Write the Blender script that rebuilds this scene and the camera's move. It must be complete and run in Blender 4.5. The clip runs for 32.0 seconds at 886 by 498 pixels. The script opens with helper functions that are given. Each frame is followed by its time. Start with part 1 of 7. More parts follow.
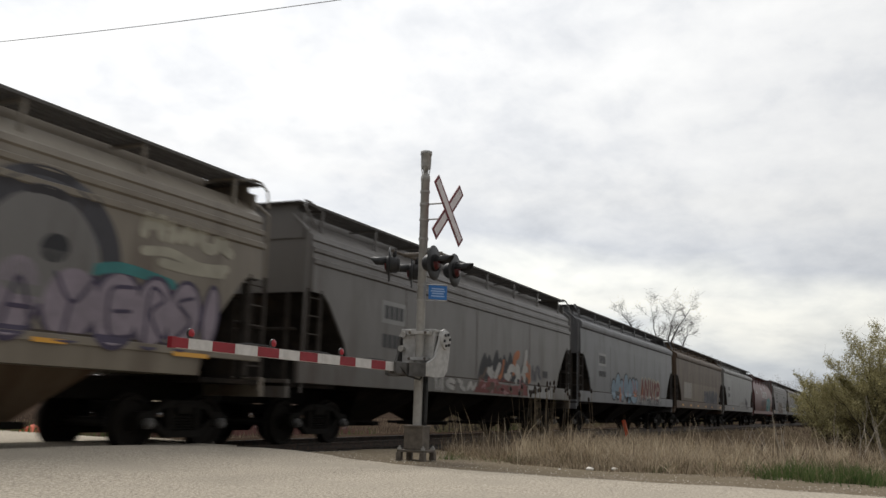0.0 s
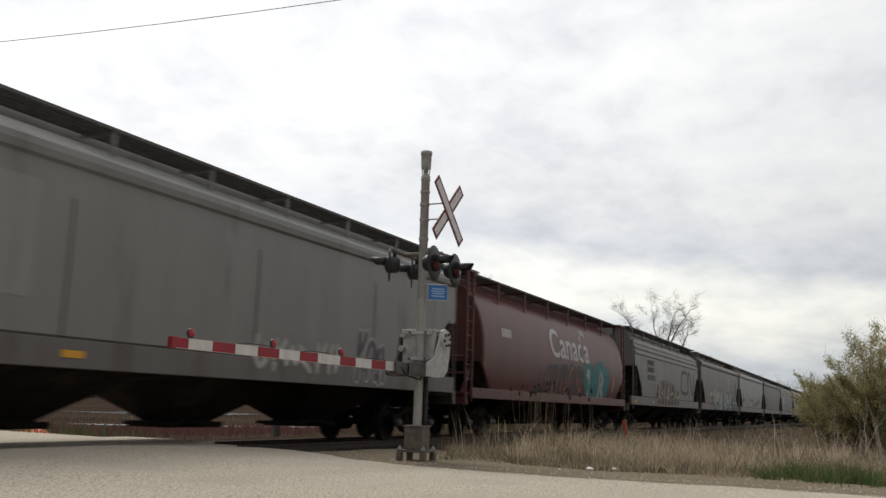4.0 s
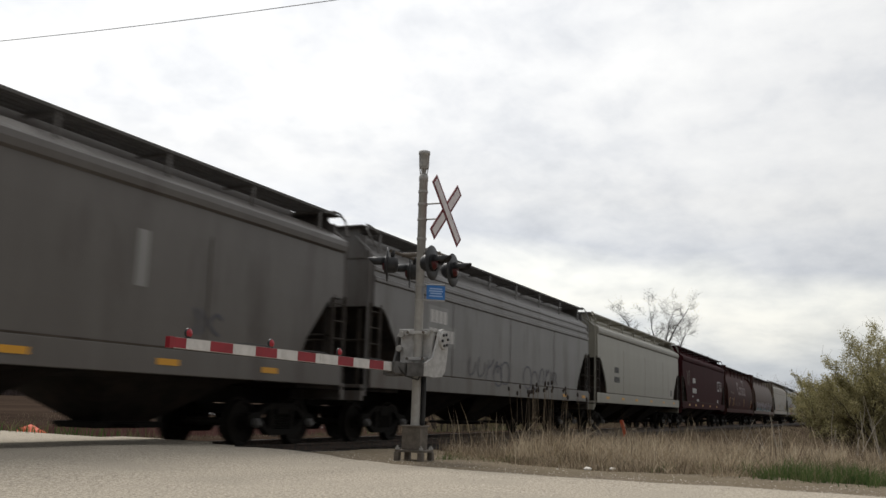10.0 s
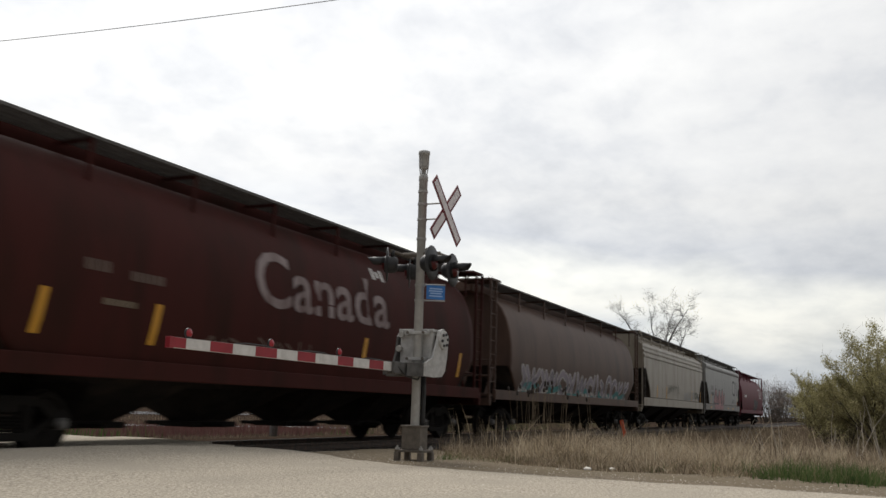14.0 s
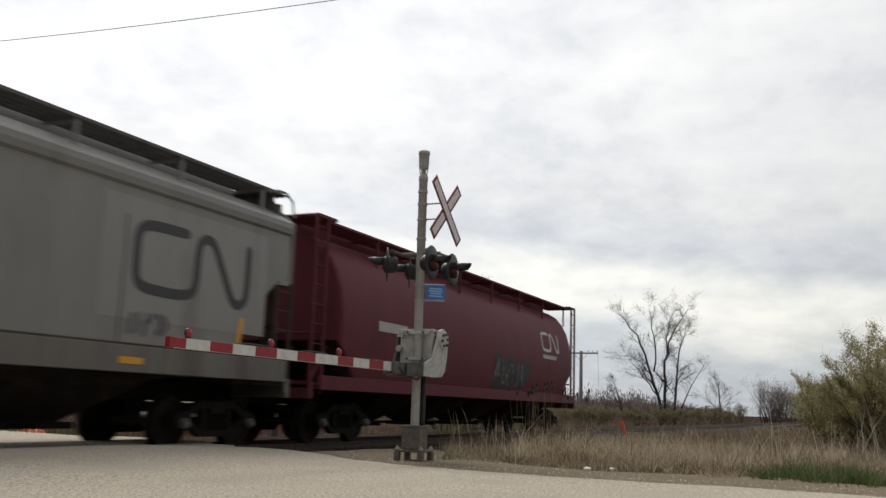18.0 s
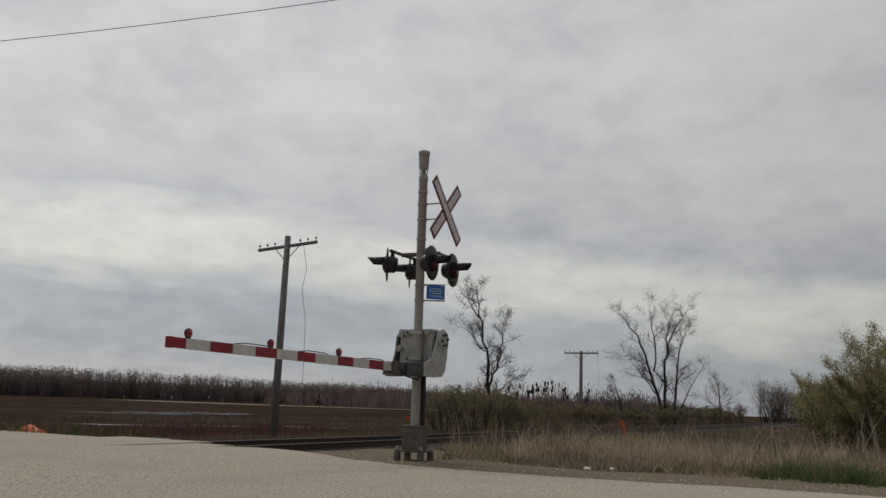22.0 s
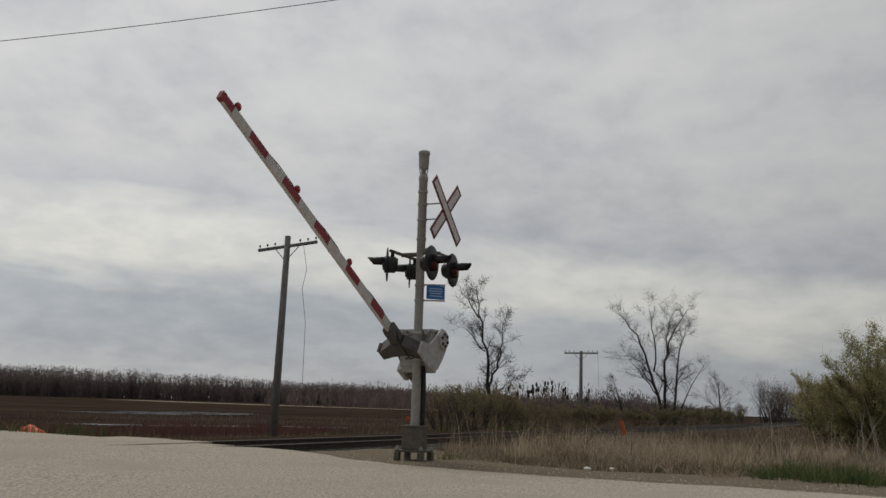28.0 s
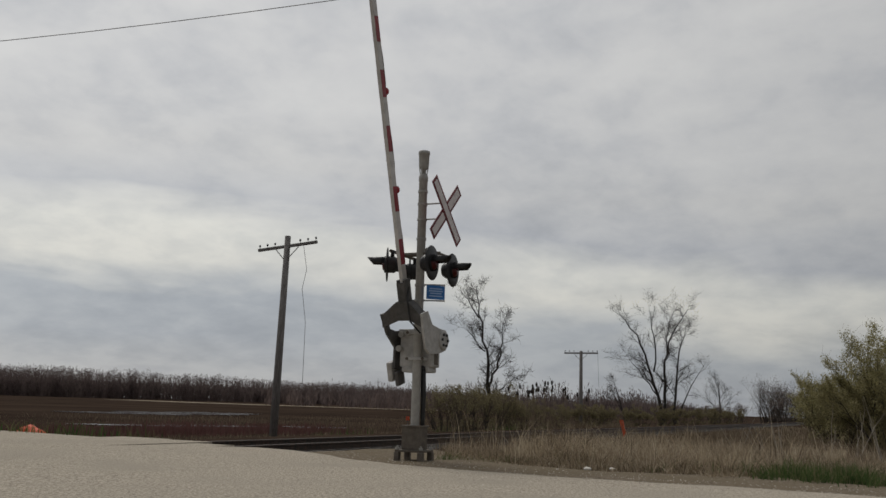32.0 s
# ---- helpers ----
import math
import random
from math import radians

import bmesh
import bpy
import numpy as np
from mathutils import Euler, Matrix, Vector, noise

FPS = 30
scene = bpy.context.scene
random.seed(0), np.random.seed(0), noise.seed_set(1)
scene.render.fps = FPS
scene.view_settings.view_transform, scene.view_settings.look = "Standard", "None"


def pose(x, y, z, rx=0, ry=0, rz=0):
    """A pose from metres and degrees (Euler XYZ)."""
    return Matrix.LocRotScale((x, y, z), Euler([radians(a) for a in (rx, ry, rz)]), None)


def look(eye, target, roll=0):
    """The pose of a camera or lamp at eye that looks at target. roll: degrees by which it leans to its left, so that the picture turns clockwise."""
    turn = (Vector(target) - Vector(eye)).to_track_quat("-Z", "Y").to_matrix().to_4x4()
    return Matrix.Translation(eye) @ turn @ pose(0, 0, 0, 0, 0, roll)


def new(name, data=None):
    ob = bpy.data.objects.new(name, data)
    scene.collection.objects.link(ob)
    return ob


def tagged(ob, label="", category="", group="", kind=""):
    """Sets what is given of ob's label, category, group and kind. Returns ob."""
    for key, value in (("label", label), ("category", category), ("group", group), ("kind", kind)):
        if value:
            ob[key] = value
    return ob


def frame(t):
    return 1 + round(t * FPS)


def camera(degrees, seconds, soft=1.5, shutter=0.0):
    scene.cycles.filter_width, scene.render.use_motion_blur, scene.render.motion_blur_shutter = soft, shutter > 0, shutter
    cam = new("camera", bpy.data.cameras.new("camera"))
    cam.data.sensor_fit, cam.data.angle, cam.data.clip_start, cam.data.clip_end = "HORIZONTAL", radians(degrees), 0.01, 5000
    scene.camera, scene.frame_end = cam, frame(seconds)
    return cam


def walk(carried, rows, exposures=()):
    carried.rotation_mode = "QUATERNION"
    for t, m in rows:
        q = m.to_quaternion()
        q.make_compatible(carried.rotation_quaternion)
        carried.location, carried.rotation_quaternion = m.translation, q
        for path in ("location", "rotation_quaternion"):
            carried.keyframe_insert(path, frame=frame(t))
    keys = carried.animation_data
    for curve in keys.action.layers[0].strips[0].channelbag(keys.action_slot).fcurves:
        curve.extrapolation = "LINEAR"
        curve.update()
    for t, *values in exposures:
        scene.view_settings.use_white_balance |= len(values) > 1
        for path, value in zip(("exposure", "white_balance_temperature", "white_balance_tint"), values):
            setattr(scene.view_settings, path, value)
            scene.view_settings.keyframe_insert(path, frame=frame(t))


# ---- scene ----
# World: x runs along the track away from the crossing, y across it, z up from the rail head.
RAIL_Y = 11.36
SPEED = 16.5

cam = camera(50.5, 32.0, soft=1.5, shutter=0.3)


def aim(d_yaw=0.0, d_tilt=0.0):
    """The tripod's view: azimuth, tilt and lean in degrees."""
    a, b = radians(24.483 + d_yaw), radians(9.540 + d_tilt)
    eye = Vector((0, 0, 0.82))
    way = Vector((math.cos(a) * math.cos(b), math.sin(a) * math.cos(b), math.sin(b)))
    return look(eye, eye + way, 1.76)


walk(cam, [(0.0, aim(0.13)), (3.5, aim(0.14)), (6.0, aim(0.13)), (7.2, aim(0.055)), (9.5, aim(0.01)), (16.5, aim()), (24.0, aim()), (32.0, aim())],
     exposures=[(0.0, -0.13), (17.6, -0.13), (18.4, -0.22), (19.0, -0.49), (19.6, -0.84), (20.3, -0.93), (32.0, -0.93)])

# ---- light ----
world = bpy.data.worlds.new("overcast_sky")
scene.world = world
world.use_nodes = True
wn, wl = world.node_tree.nodes, world.node_tree.links
wn.clear()


def wnode(kind, **inputs):
    n = wn.new(kind)
    for k, v in inputs.items():
        n.inputs[k.replace("_", " ")].default_value = v
    return n


sky = wn.new("ShaderNodeTexSky")
sky.sky_type, sky.sun_disc = "NISHITA", False
sky.sun_elevation, sky.sun_rotation = radians(48), radians(35)
w_out, w_bg = wn.new("ShaderNodeOutputWorld"), wnode("ShaderNodeBackground", Strength=1.0)
w_co = wn.new("ShaderNodeTexCoord")
w_sep = wn.new("ShaderNodeSeparateXYZ")
wl.new(w_co.outputs["Generated"], w_sep.inputs[0])
# cloud deck: directions are thrown onto a flat layer, so that clouds crowd towards the horizon
w_h = wn.new("ShaderNodeMath"); w_h.operation = "MAXIMUM"; w_h.inputs[1].default_value = 0.0
w_add = wn.new("ShaderNodeMath"); w_add.operation = "ADD"; w_add.inputs[1].default_value = 0.34
wl.new(w_sep.outputs[2], w_h.inputs[0]); wl.new(w_h.outputs[0], w_add.inputs[0])
w_div = wn.new("ShaderNodeVectorMath"); w_div.operation = "DIVIDE"
w_com = wn.new("ShaderNodeCombineXYZ")
for i in range(3):
    wl.new(w_add.outputs[0], w_com.inputs[i])
wl.new(w_co.outputs["Generated"], w_div.inputs[0]); wl.new(w_com.outputs[0], w_div.inputs[1])
w_big = wnode("ShaderNodeTexNoise", Scale=2.7, Detail=7.0, Roughness=0.55, Distortion=0.3)
w_small = wnode("ShaderNodeTexNoise", Scale=9.0, Detail=6.0, Roughness=0.56, Distortion=0.15)
for n in (w_big, w_small):
    wl.new(w_div.outputs[0], n.inputs["Vector"])
w_sum = wn.new("ShaderNodeMixRGB"); w_sum.inputs[0].default_value = 0.44
wl.new(w_big.outputs[0], w_sum.inputs[1]); wl.new(w_small.outputs[0], w_sum.inputs[2])
w_ramp = wn.new("ShaderNodeValToRGB")
els = w_ramp.color_ramp.elements
els[0].position, els[0].color = 0.34, (0.85, 0.865, 0.89, 1)
els[1].position, els[1].color = 0.64, (1.17, 1.165, 1.145, 1)
e = els.new(0.44); e.color = (0.965, 0.975, 0.99, 1)
e = els.new(0.53); e.color = (1.08, 1.08, 1.075, 1)
wl.new(w_sum.outputs[0], w_ramp.inputs[0])
w_skys = wn.new("ShaderNodeMixRGB"); w_skys.blend_type = "MULTIPLY"; w_skys.inputs[0].default_value = 1.0
w_skys.inputs[2].default_value = (0.10, 0.10, 0.10, 1)
wl.new(sky.outputs[0], w_skys.inputs[1])
# the cloud deck is brighter round the veiled sun and duller opposite to it
SUN_WAY = Vector((0.39, 0.50, 0.77)).normalized()
w_dot = wn.new("ShaderNodeVectorMath"); w_dot.operation = "DOT_PRODUCT"
w_dot.inputs[1].default_value = SUN_WAY
wl.new(w_co.outputs["Generated"], w_dot.inputs[0])
w_half = wn.new("ShaderNodeMath"); w_half.operation = "MULTIPLY_ADD"
w_half.inputs[1].default_value, w_half.inputs[2].default_value = 0.5, 0.5
wl.new(w_dot.outputs["Value"], w_half.inputs[0])
w_glow = wn.new("ShaderNodeValToRGB")
els = w_glow.color_ramp.elements
els[0].position, els[0].color = 0.0, (0.26, 0.26, 0.26, 1)
els[1].position, els[1].color = 0.96, (1.13, 1.13, 1.13, 1)
for p, v in ((0.40, 0.42), (0.735, 0.73), (0.84, 0.91)):
    els.new(p).color = (v, v, v, 1)
wl.new(w_half.outputs[0], w_glow.inputs[0])
# an overcast sky dulls towards the horizon, in long flat layers of cloud with a cream break between them
w_flat = wn.new("ShaderNodeMapping"); w_flat.inputs["Scale"].default_value = (3.2, 3.2, 13.0)
wl.new(w_co.outputs["Generated"], w_flat.inputs[0])
w_str = wnode("ShaderNodeTexNoise", Scale=1.0, Detail=4.0, Roughness=0.5, Distortion=0.6)
wl.new(w_flat.outputs[0], w_str.inputs["Vector"])
w_off = wn.new("ShaderNodeMath"); w_off.operation = "MULTIPLY_ADD"
w_off.inputs[1].default_value, w_off.inputs[2].default_value = 0.10, -0.05
wl.new(w_str.outputs[0], w_off.inputs[0])
w_lift = wn.new("ShaderNodeMath"); w_lift.operation = "ADD"
# the layers stand lower towards -y, sloped to fit the camera's view
w_lean = wn.new("ShaderNodeMath"); w_lean.operation = "MULTIPLY_ADD"
w_lean.inputs[1].default_value, w_lean.inputs[2].default_value = -0.085, 0.047
wl.new(w_sep.outputs[1], w_lean.inputs[0])
w_slope = wn.new("ShaderNodeMath"); w_slope.operation = "ADD"
wl.new(w_sep.outputs[2], w_slope.inputs[0]); wl.new(w_lean.outputs[0], w_slope.inputs[1])
wl.new(w_slope.outputs[0], w_lift.inputs[0]); wl.new(w_off.outputs[0], w_lift.inputs[1])
w_low = wn.new("ShaderNodeValToRGB")
els = w_low.color_ramp.elements
els[0].position, els[0].color = 0.0, (0.88, 0.895, 0.92, 1)
els[1].position, els[1].color = 0.30, (1.04, 1.04, 1.04, 1)
for p, c in ((0.05, (0.80, 0.84, 0.90)), (0.10, (0.80, 0.84, 0.89)), (0.135, (1.30, 1.275, 1.185)), (0.165, (1.32, 1.305, 1.22)), (0.195, (0.92, 0.935, 0.965)), (0.245, (1.04, 1.035, 1.025))):
    els.new(p).color = (*c, 1)
wl.new(w_lift.outputs[0], w_low.inputs[0])
w_both = wn.new("ShaderNodeMixRGB"); w_both.blend_type = "MULTIPLY"; w_both.inputs[0].default_value = 1.0
wl.new(w_glow.outputs[0], w_both.inputs[1]); wl.new(w_low.outputs[0], w_both.inputs[2])
w_lit = wn.new("ShaderNodeMixRGB"); w_lit.blend_type = "MULTIPLY"; w_lit.inputs[0].default_value = 1.0
wl.new(w_ramp.outputs[0], w_lit.inputs[1]); wl.new(w_both.outputs[0], w_lit.inputs[2])
w_mix = wn.new("ShaderNodeMixRGB"); w_mix.inputs[0].default_value = 0.92
wl.new(w_skys.outputs[0], w_mix.inputs[1]); wl.new(w_lit.outputs[0], w_mix.inputs[2])
wl.new(w_mix.outputs[0], w_bg.inputs["Color"]); wl.new(w_bg.outputs[0], w_out.inputs[0])

sun = new("sun", bpy.data.lights.new("sun", "SUN"))
sun.data.energy, sun.data.angle, sun.data.color = 2.3, radians(24), (1.0, 0.96, 0.90)
sun.matrix_world = look(SUN_WAY * 80, (0, 0, 0))

# ---- materials ----


def material(name, base, rough=0.7, metal=0.0, second=None, scale=6.0, stretch=(1, 1, 1), bump=0.0, bump_scale=60.0,
             third=None, third_scale=1.2, third_cover=0.5, spec=0.4, vary=0.0, sharp=0.12):
    """Node material: base colour broken by a fine noise towards `second` and by a broad one towards `third`, with fine relief."""
    m = bpy.data.materials.new(name)
    m.use_nodes = True
    nodes, links = m.node_tree.nodes, m.node_tree.links
    bsdf = nodes["Principled BSDF"]
    bsdf.inputs["Roughness"].default_value, bsdf.inputs["Metallic"].default_value = rough, metal
    bsdf.inputs["Specular IOR Level"].default_value = spec
    co = nodes.new("ShaderNodeTexCoord")
    mp = nodes.new("ShaderNodeMapping")
    mp.inputs["Scale"].default_value = stretch
    links.new(co.outputs["Object"], mp.inputs[0])

    def noise_mask(sc, cover, width):
        n = nodes.new("ShaderNodeTexNoise")
        n.inputs["Scale"].default_value, n.inputs["Detail"].default_value, n.inputs["Roughness"].default_value = sc, 6.0, 0.62
        links.new(mp.outputs[0], n.inputs["Vector"])
        r = nodes.new("ShaderNodeMapRange")
        r.inputs[1].default_value, r.inputs[2].default_value = cover - width, cover + width
        links.new(n.outputs[0], r.inputs[0])
        return r.outputs[0]

    def mix(a, b, f):
        n = nodes.new("ShaderNodeMixRGB")
        for i, v in ((1, a), (2, b)):
            if isinstance(v, tuple):
                n.inputs[i].default_value = (*v, 1)
            else:
                links.new(v, n.inputs[i])
        links.new(f, n.inputs[0])
        return n.outputs[0]

    colour = mix(base, second or tuple(c * 0.8 for c in base), noise_mask(scale, 0.5, sharp))
    if third:
        colour = mix(colour, third, noise_mask(third_scale, third_cover, 0.1))
    if vary:
        info = nodes.new("ShaderNodeObjectInfo")
        hsv = nodes.new("ShaderNodeHueSaturation")
        r = nodes.new("ShaderNodeMapRange")
        r.inputs[3].default_value, r.inputs[4].default_value = 1 - vary, 1 + vary
        links.new(info.outputs["Random"], r.inputs[0]); links.new(r.outputs[0], hsv.inputs["Value"])
        links.new(colour, hsv.inputs["Color"])
        colour = hsv.outputs[0]
    links.new(colour, bsdf.inputs["Base Color"])
    if bump:
        n = nodes.new("ShaderNodeTexNoise")
        n.inputs["Scale"].default_value, n.inputs["Detail"].default_value = bump_scale, 5.0
        links.new(co.outputs["Object"], n.inputs["Vector"])
        b = nodes.new("ShaderNodeBump")
        b.inputs["Strength"].default_value, b.inputs["Distance"].default_value = bump, 0.02
        links.new(n.outputs[0], b.inputs["Height"]); links.new(b.outputs[0], bsdf.inputs["Normal"])
    return m


def island_material(name, cols, rough=0.8, translucent=0.0):
    """For blades and leaves: the colour changes from blade to blade."""
    m = bpy.data.materials.new(name)
    m.use_nodes = True
    nodes, links = m.node_tree.nodes, m.node_tree.links
    bsdf = nodes["Principled BSDF"]
    bsdf.inputs["Roughness"].default_value = rough
    bsdf.inputs["Specular IOR Level"].default_value = 0.03
    geo, ramp = nodes.new("ShaderNodeNewGeometry"), nodes.new("ShaderNodeValToRGB")
    els = ramp.color_ramp.elements
    els[0].color, els[1].color = (*cols[0], 1), (*cols[-1], 1)
    for i, c in enumerate(cols[1:-1], 1):
        els.new(i / (len(cols) - 1)).color = (*c, 1)
    links.new(geo.outputs["Random Per Island"], ramp.inputs[0])
    links.new(ramp.outputs[0], bsdf.inputs["Base Color"])
    if translucent:
        tr, mx = nodes.new("ShaderNodeBsdfTranslucent"), nodes.new("ShaderNodeMixShader")
        links.new(ramp.outputs[0], tr.inputs[0])
        mx.inputs[0].default_value = translucent
        links.new(bsdf.outputs[0], mx.inputs[1]); links.new(tr.outputs[0], mx.inputs[2])
        links.new(mx.outputs[0], nodes["Material Output"].inputs[0])
    return m


def plain(name, col, rough=0.5, metal=0.0, glow=None, power=0.0):
    m = bpy.data.materials.new(name)
    m.use_nodes = True
    b = m.node_tree.nodes["Principled BSDF"]
    b.inputs["Base Color"].default_value, b.inputs["Roughness"].default_value, b.inputs["Metallic"].default_value = (*col, 1), rough, metal
    if glow:
        b.inputs["Emission Color"].default_value, b.inputs["Emission Strength"].default_value = (*glow, 1), power
    return m


M_ROAD = material("gravel_road", (0.64, 0.57, 0.47), 0.95, second=(0.22, 0.195, 0.16), scale=40, bump=1.0, bump_scale=70,
                  third=(0.39, 0.35, 0.29), third_scale=0.45, third_cover=0.58, sharp=0.16, spec=0.0)
M_GROUND = material("marsh_ground", (0.042, 0.029, 0.022), 1.0, second=(0.025, 0.018, 0.015), scale=1.5, third=(0.056, 0.040, 0.030), third_scale=0.05, bump=1.0, bump_scale=6, spec=0.0)
M_VERGE = material("shoulder_gravel", (0.25, 0.21, 0.16), 1.0, second=(0.11, 0.09, 0.068), scale=22, bump=1.0, bump_scale=40, third=(0.17, 0.14, 0.10), third_scale=1.2, third_cover=0.5, spec=0.0)
M_BALLAST = material("ballast", (0.075, 0.068, 0.062), 0.95, second=(0.028, 0.026, 0.024), scale=14, bump=1.0, bump_scale=20, spec=0.05)
M_WATER = material("puddle_water", (0.05, 0.05, 0.05), 0.06, second=(0.06, 0.06, 0.06), scale=2, spec=0.6)
M_RAIL = material("rail_steel", (0.03, 0.024, 0.02), 0.6, metal=0.1, second=(0.08, 0.05, 0.035), scale=12)
M_TIE = material("tie_wood", (0.06, 0.05, 0.042), 0.9, second=(0.035, 0.03, 0.026), scale=8, stretch=(6, 0.6, 1), vary=0.2)
M_DARK = material("grimy_black", (0.014, 0.013, 0.012), 0.8, second=(0.014, 0.012, 0.010), scale=5, bump=0.3, spec=0.08)
M_WHEEL = material("wheel_steel", (0.013, 0.011, 0.010), 0.65, metal=0.1, second=(0.018, 0.015, 0.012), scale=9, spec=0.12)
M_CAP = material("bearing_cap", (0.165, 0.160, 0.154), 0.5, metal=0.3, second=(0.110, 0.105, 0.099), scale=14)
M_GALV = material("galvanised_steel", (0.41, 0.40, 0.38), 0.55, metal=0.1, second=(0.34, 0.33, 0.31), scale=9, third=(0.30, 0.28, 0.25), third_scale=2.2, third_cover=0.66)
M_BLACK = material("signal_black", (0.018, 0.018, 0.02), 0.5, second=(0.03, 0.03, 0.03), scale=12)
M_CAST = material("cast_grey", (0.50, 0.49, 0.475), 0.6, second=(0.38, 0.37, 0.355), scale=10, third=(0.22, 0.195, 0.17), third_scale=3, third_cover=0.68)
M_CASTD = material("cast_dark", (0.105, 0.10, 0.097), 0.65, second=(0.065, 0.062, 0.058), scale=10, third=(0.12, 0.105, 0.095), third_scale=3, third_cover=0.68)
M_BASE = material("base_steel", (0.155, 0.132, 0.108), 0.75, second=(0.10, 0.085, 0.07), scale=9, bump=0.3)
M_ARM_W = material("arm_white", (0.62, 0.60, 0.58), 0.5, second=(0.5, 0.48, 0.46), scale=7)
M_ARM_R = material("arm_red", (0.27, 0.016, 0.026), 0.45, second=(0.22, 0.014, 0.022), scale=7)
M_SIGN_W = material("sign_white", (0.74, 0.69, 0.69), 0.5, second=(0.66, 0.60, 0.60), scale=6)
M_SIGN_R = material("sign_red", (0.17, 0.014, 0.02), 0.5, second=(0.12, 0.013, 0.018), scale=6)
M_BLUE = material("sign_blue", (0.04, 0.19, 0.52), 0.45, second=(0.035, 0.16, 0.46), scale=8)
M_BLUE_T = plain("sign_pale", (0.35, 0.5, 0.75), 0.5)
M_LENS = plain("red_lens", (0.055, 0.004, 0.006), 0.3, glow=(1.0, 0.03, 0.04), power=0.006)
M_LENS_ON = plain("red_lens_lit", (0.20, 0.007, 0.014), 0.3, glow=(1.0, 0.03, 0.06), power=0.05)
M_POLE = material("pole_wood", (0.24, 0.225, 0.215), 0.9, second=(0.14, 0.13, 0.123), scale=10, stretch=(3, 3, 0.3), bump=0.4)
M_INSUL = plain("insulator", (0.10, 0.11, 0.12), 0.3)
M_WIRE = plain("wire", (0.08, 0.08, 0.08), 0.6)
M_CABLE = plain("weathered_cable", (0.20, 0.20, 0.205), 0.6)
M_BARK = material("bark", (0.052, 0.044, 0.039), 0.95, second=(0.03, 0.026, 0.023), scale=12, stretch=(2, 2, 0.4), bump=0.5)
M_TWIG = material("twig", (0.085, 0.07, 0.058), 0.95, second=(0.055, 0.046, 0.038), scale=8)
M_OLIVE = material("olive_twig", (0.24, 0.21, 0.10), 0.95, second=(0.17, 0.145, 0.075), scale=6)
M_WHITEBARK = material("pale_bark", (0.46, 0.41, 0.34), 0.9, second=(0.30, 0.26, 0.21), scale=6)
M_STRAW = material("straw", (0.24, 0.19, 0.125), 0.95, second=(0.15, 0.115, 0.08), scale=9)
M_DRY = island_material("dry_grass", [(0.28, 0.22, 0.148), (0.50, 0.41, 0.295), (0.15, 0.115, 0.078), (0.64, 0.545, 0.41), (0.22, 0.17, 0.115)], translucent=0.25)
M_TAN = island_material("weathered_grass", [(0.24, 0.187, 0.13), (0.42, 0.335, 0.235), (0.12, 0.092, 0.064), (0.30, 0.25, 0.155)], translucent=0.2)
M_DOGWOOD = island_material("red_stem", [(0.17, 0.075, 0.07), (0.22, 0.12, 0.105), (0.14, 0.085, 0.075)])
M_PALE = island_material("bleached_grass", [(0.46, 0.37, 0.25), (0.60, 0.50, 0.36), (0.38, 0.30, 0.20), (0.66, 0.57, 0.43)], translucent=0.25)
M_CHIPS = island_material("stone_chips", [(0.50, 0.45, 0.38), (0.30, 0.265, 0.22), (0.40, 0.36, 0.30), (0.22, 0.20, 0.17), (0.62, 0.56, 0.48)])
M_REED = island_material("dead_reed", [(0.14, 0.105, 0.075), (0.25, 0.195, 0.135), (0.11, 0.085, 0.062), (0.32, 0.25, 0.175)], translucent=0.15)
M_GREEN = island_material("green_grass", [(0.062, 0.105, 0.034), (0.10, 0.15, 0.05), (0.05, 0.085, 0.03), (0.14, 0.165, 0.068), (0.22, 0.19, 0.11)], translucent=0.3)
M_WILLOW = island_material("willow_leaf", [(0.29, 0.26, 0.125), (0.40, 0.365, 0.185), (0.24, 0.215, 0.10), (0.50, 0.46, 0.27)], translucent=0.5)
M_BUSH = island_material("bush_leaf", [(0.19, 0.165, 0.095), (0.27, 0.235, 0.13), (0.14, 0.115, 0.078)], translucent=0.3)
M_BRUSH = island_material("bare_brush", [(0.19, 0.155, 0.135), (0.24, 0.20, 0.175), (0.15, 0.122, 0.108)])
M_WOODS = island_material("far_woods", [(0.125, 0.098, 0.092), (0.165, 0.13, 0.122), (0.10, 0.08, 0.077)], translucent=0.5)
M_HEAD = plain("seed_head", (0.03, 0.022, 0.018), 0.9)
M_ORANGE = plain("orange_plastic", (0.62, 0.085, 0.025), 0.7)
M_STONE = material("pale_stone", (0.70, 0.65, 0.57), 0.8, second=(0.5, 0.48, 0.45), scale=20)
M_YELLOW = plain("yellow_reflector", (0.62, 0.30, 0.02), 0.45)
M_MARK_W = plain("mark_white", (0.52, 0.50, 0.48), 0.6)
M_MARK_D = plain("mark_dark", (0.04, 0.04, 0.042), 0.6)

# ---- building helpers ----


def link(name, me, mat, parent=None, label="", loc=None):
    ob = new(name, me)
    if mat is not None and not me.materials:
        me.materials.append(mat)
    if parent is not None:
        ob.parent = parent
    if loc is not None:
        ob.location = loc
    return tagged(ob, label)


def finish(bm, name, smooth=False):
    me = bpy.data.meshes.new(name)
    bmesh.ops.recalc_face_normals(bm, faces=bm.faces)
    bm.to_mesh(me)
    bm.free()
    if smooth:
        me.polygons.foreach_set("use_smooth", [True] * len(me.polygons))
    return me


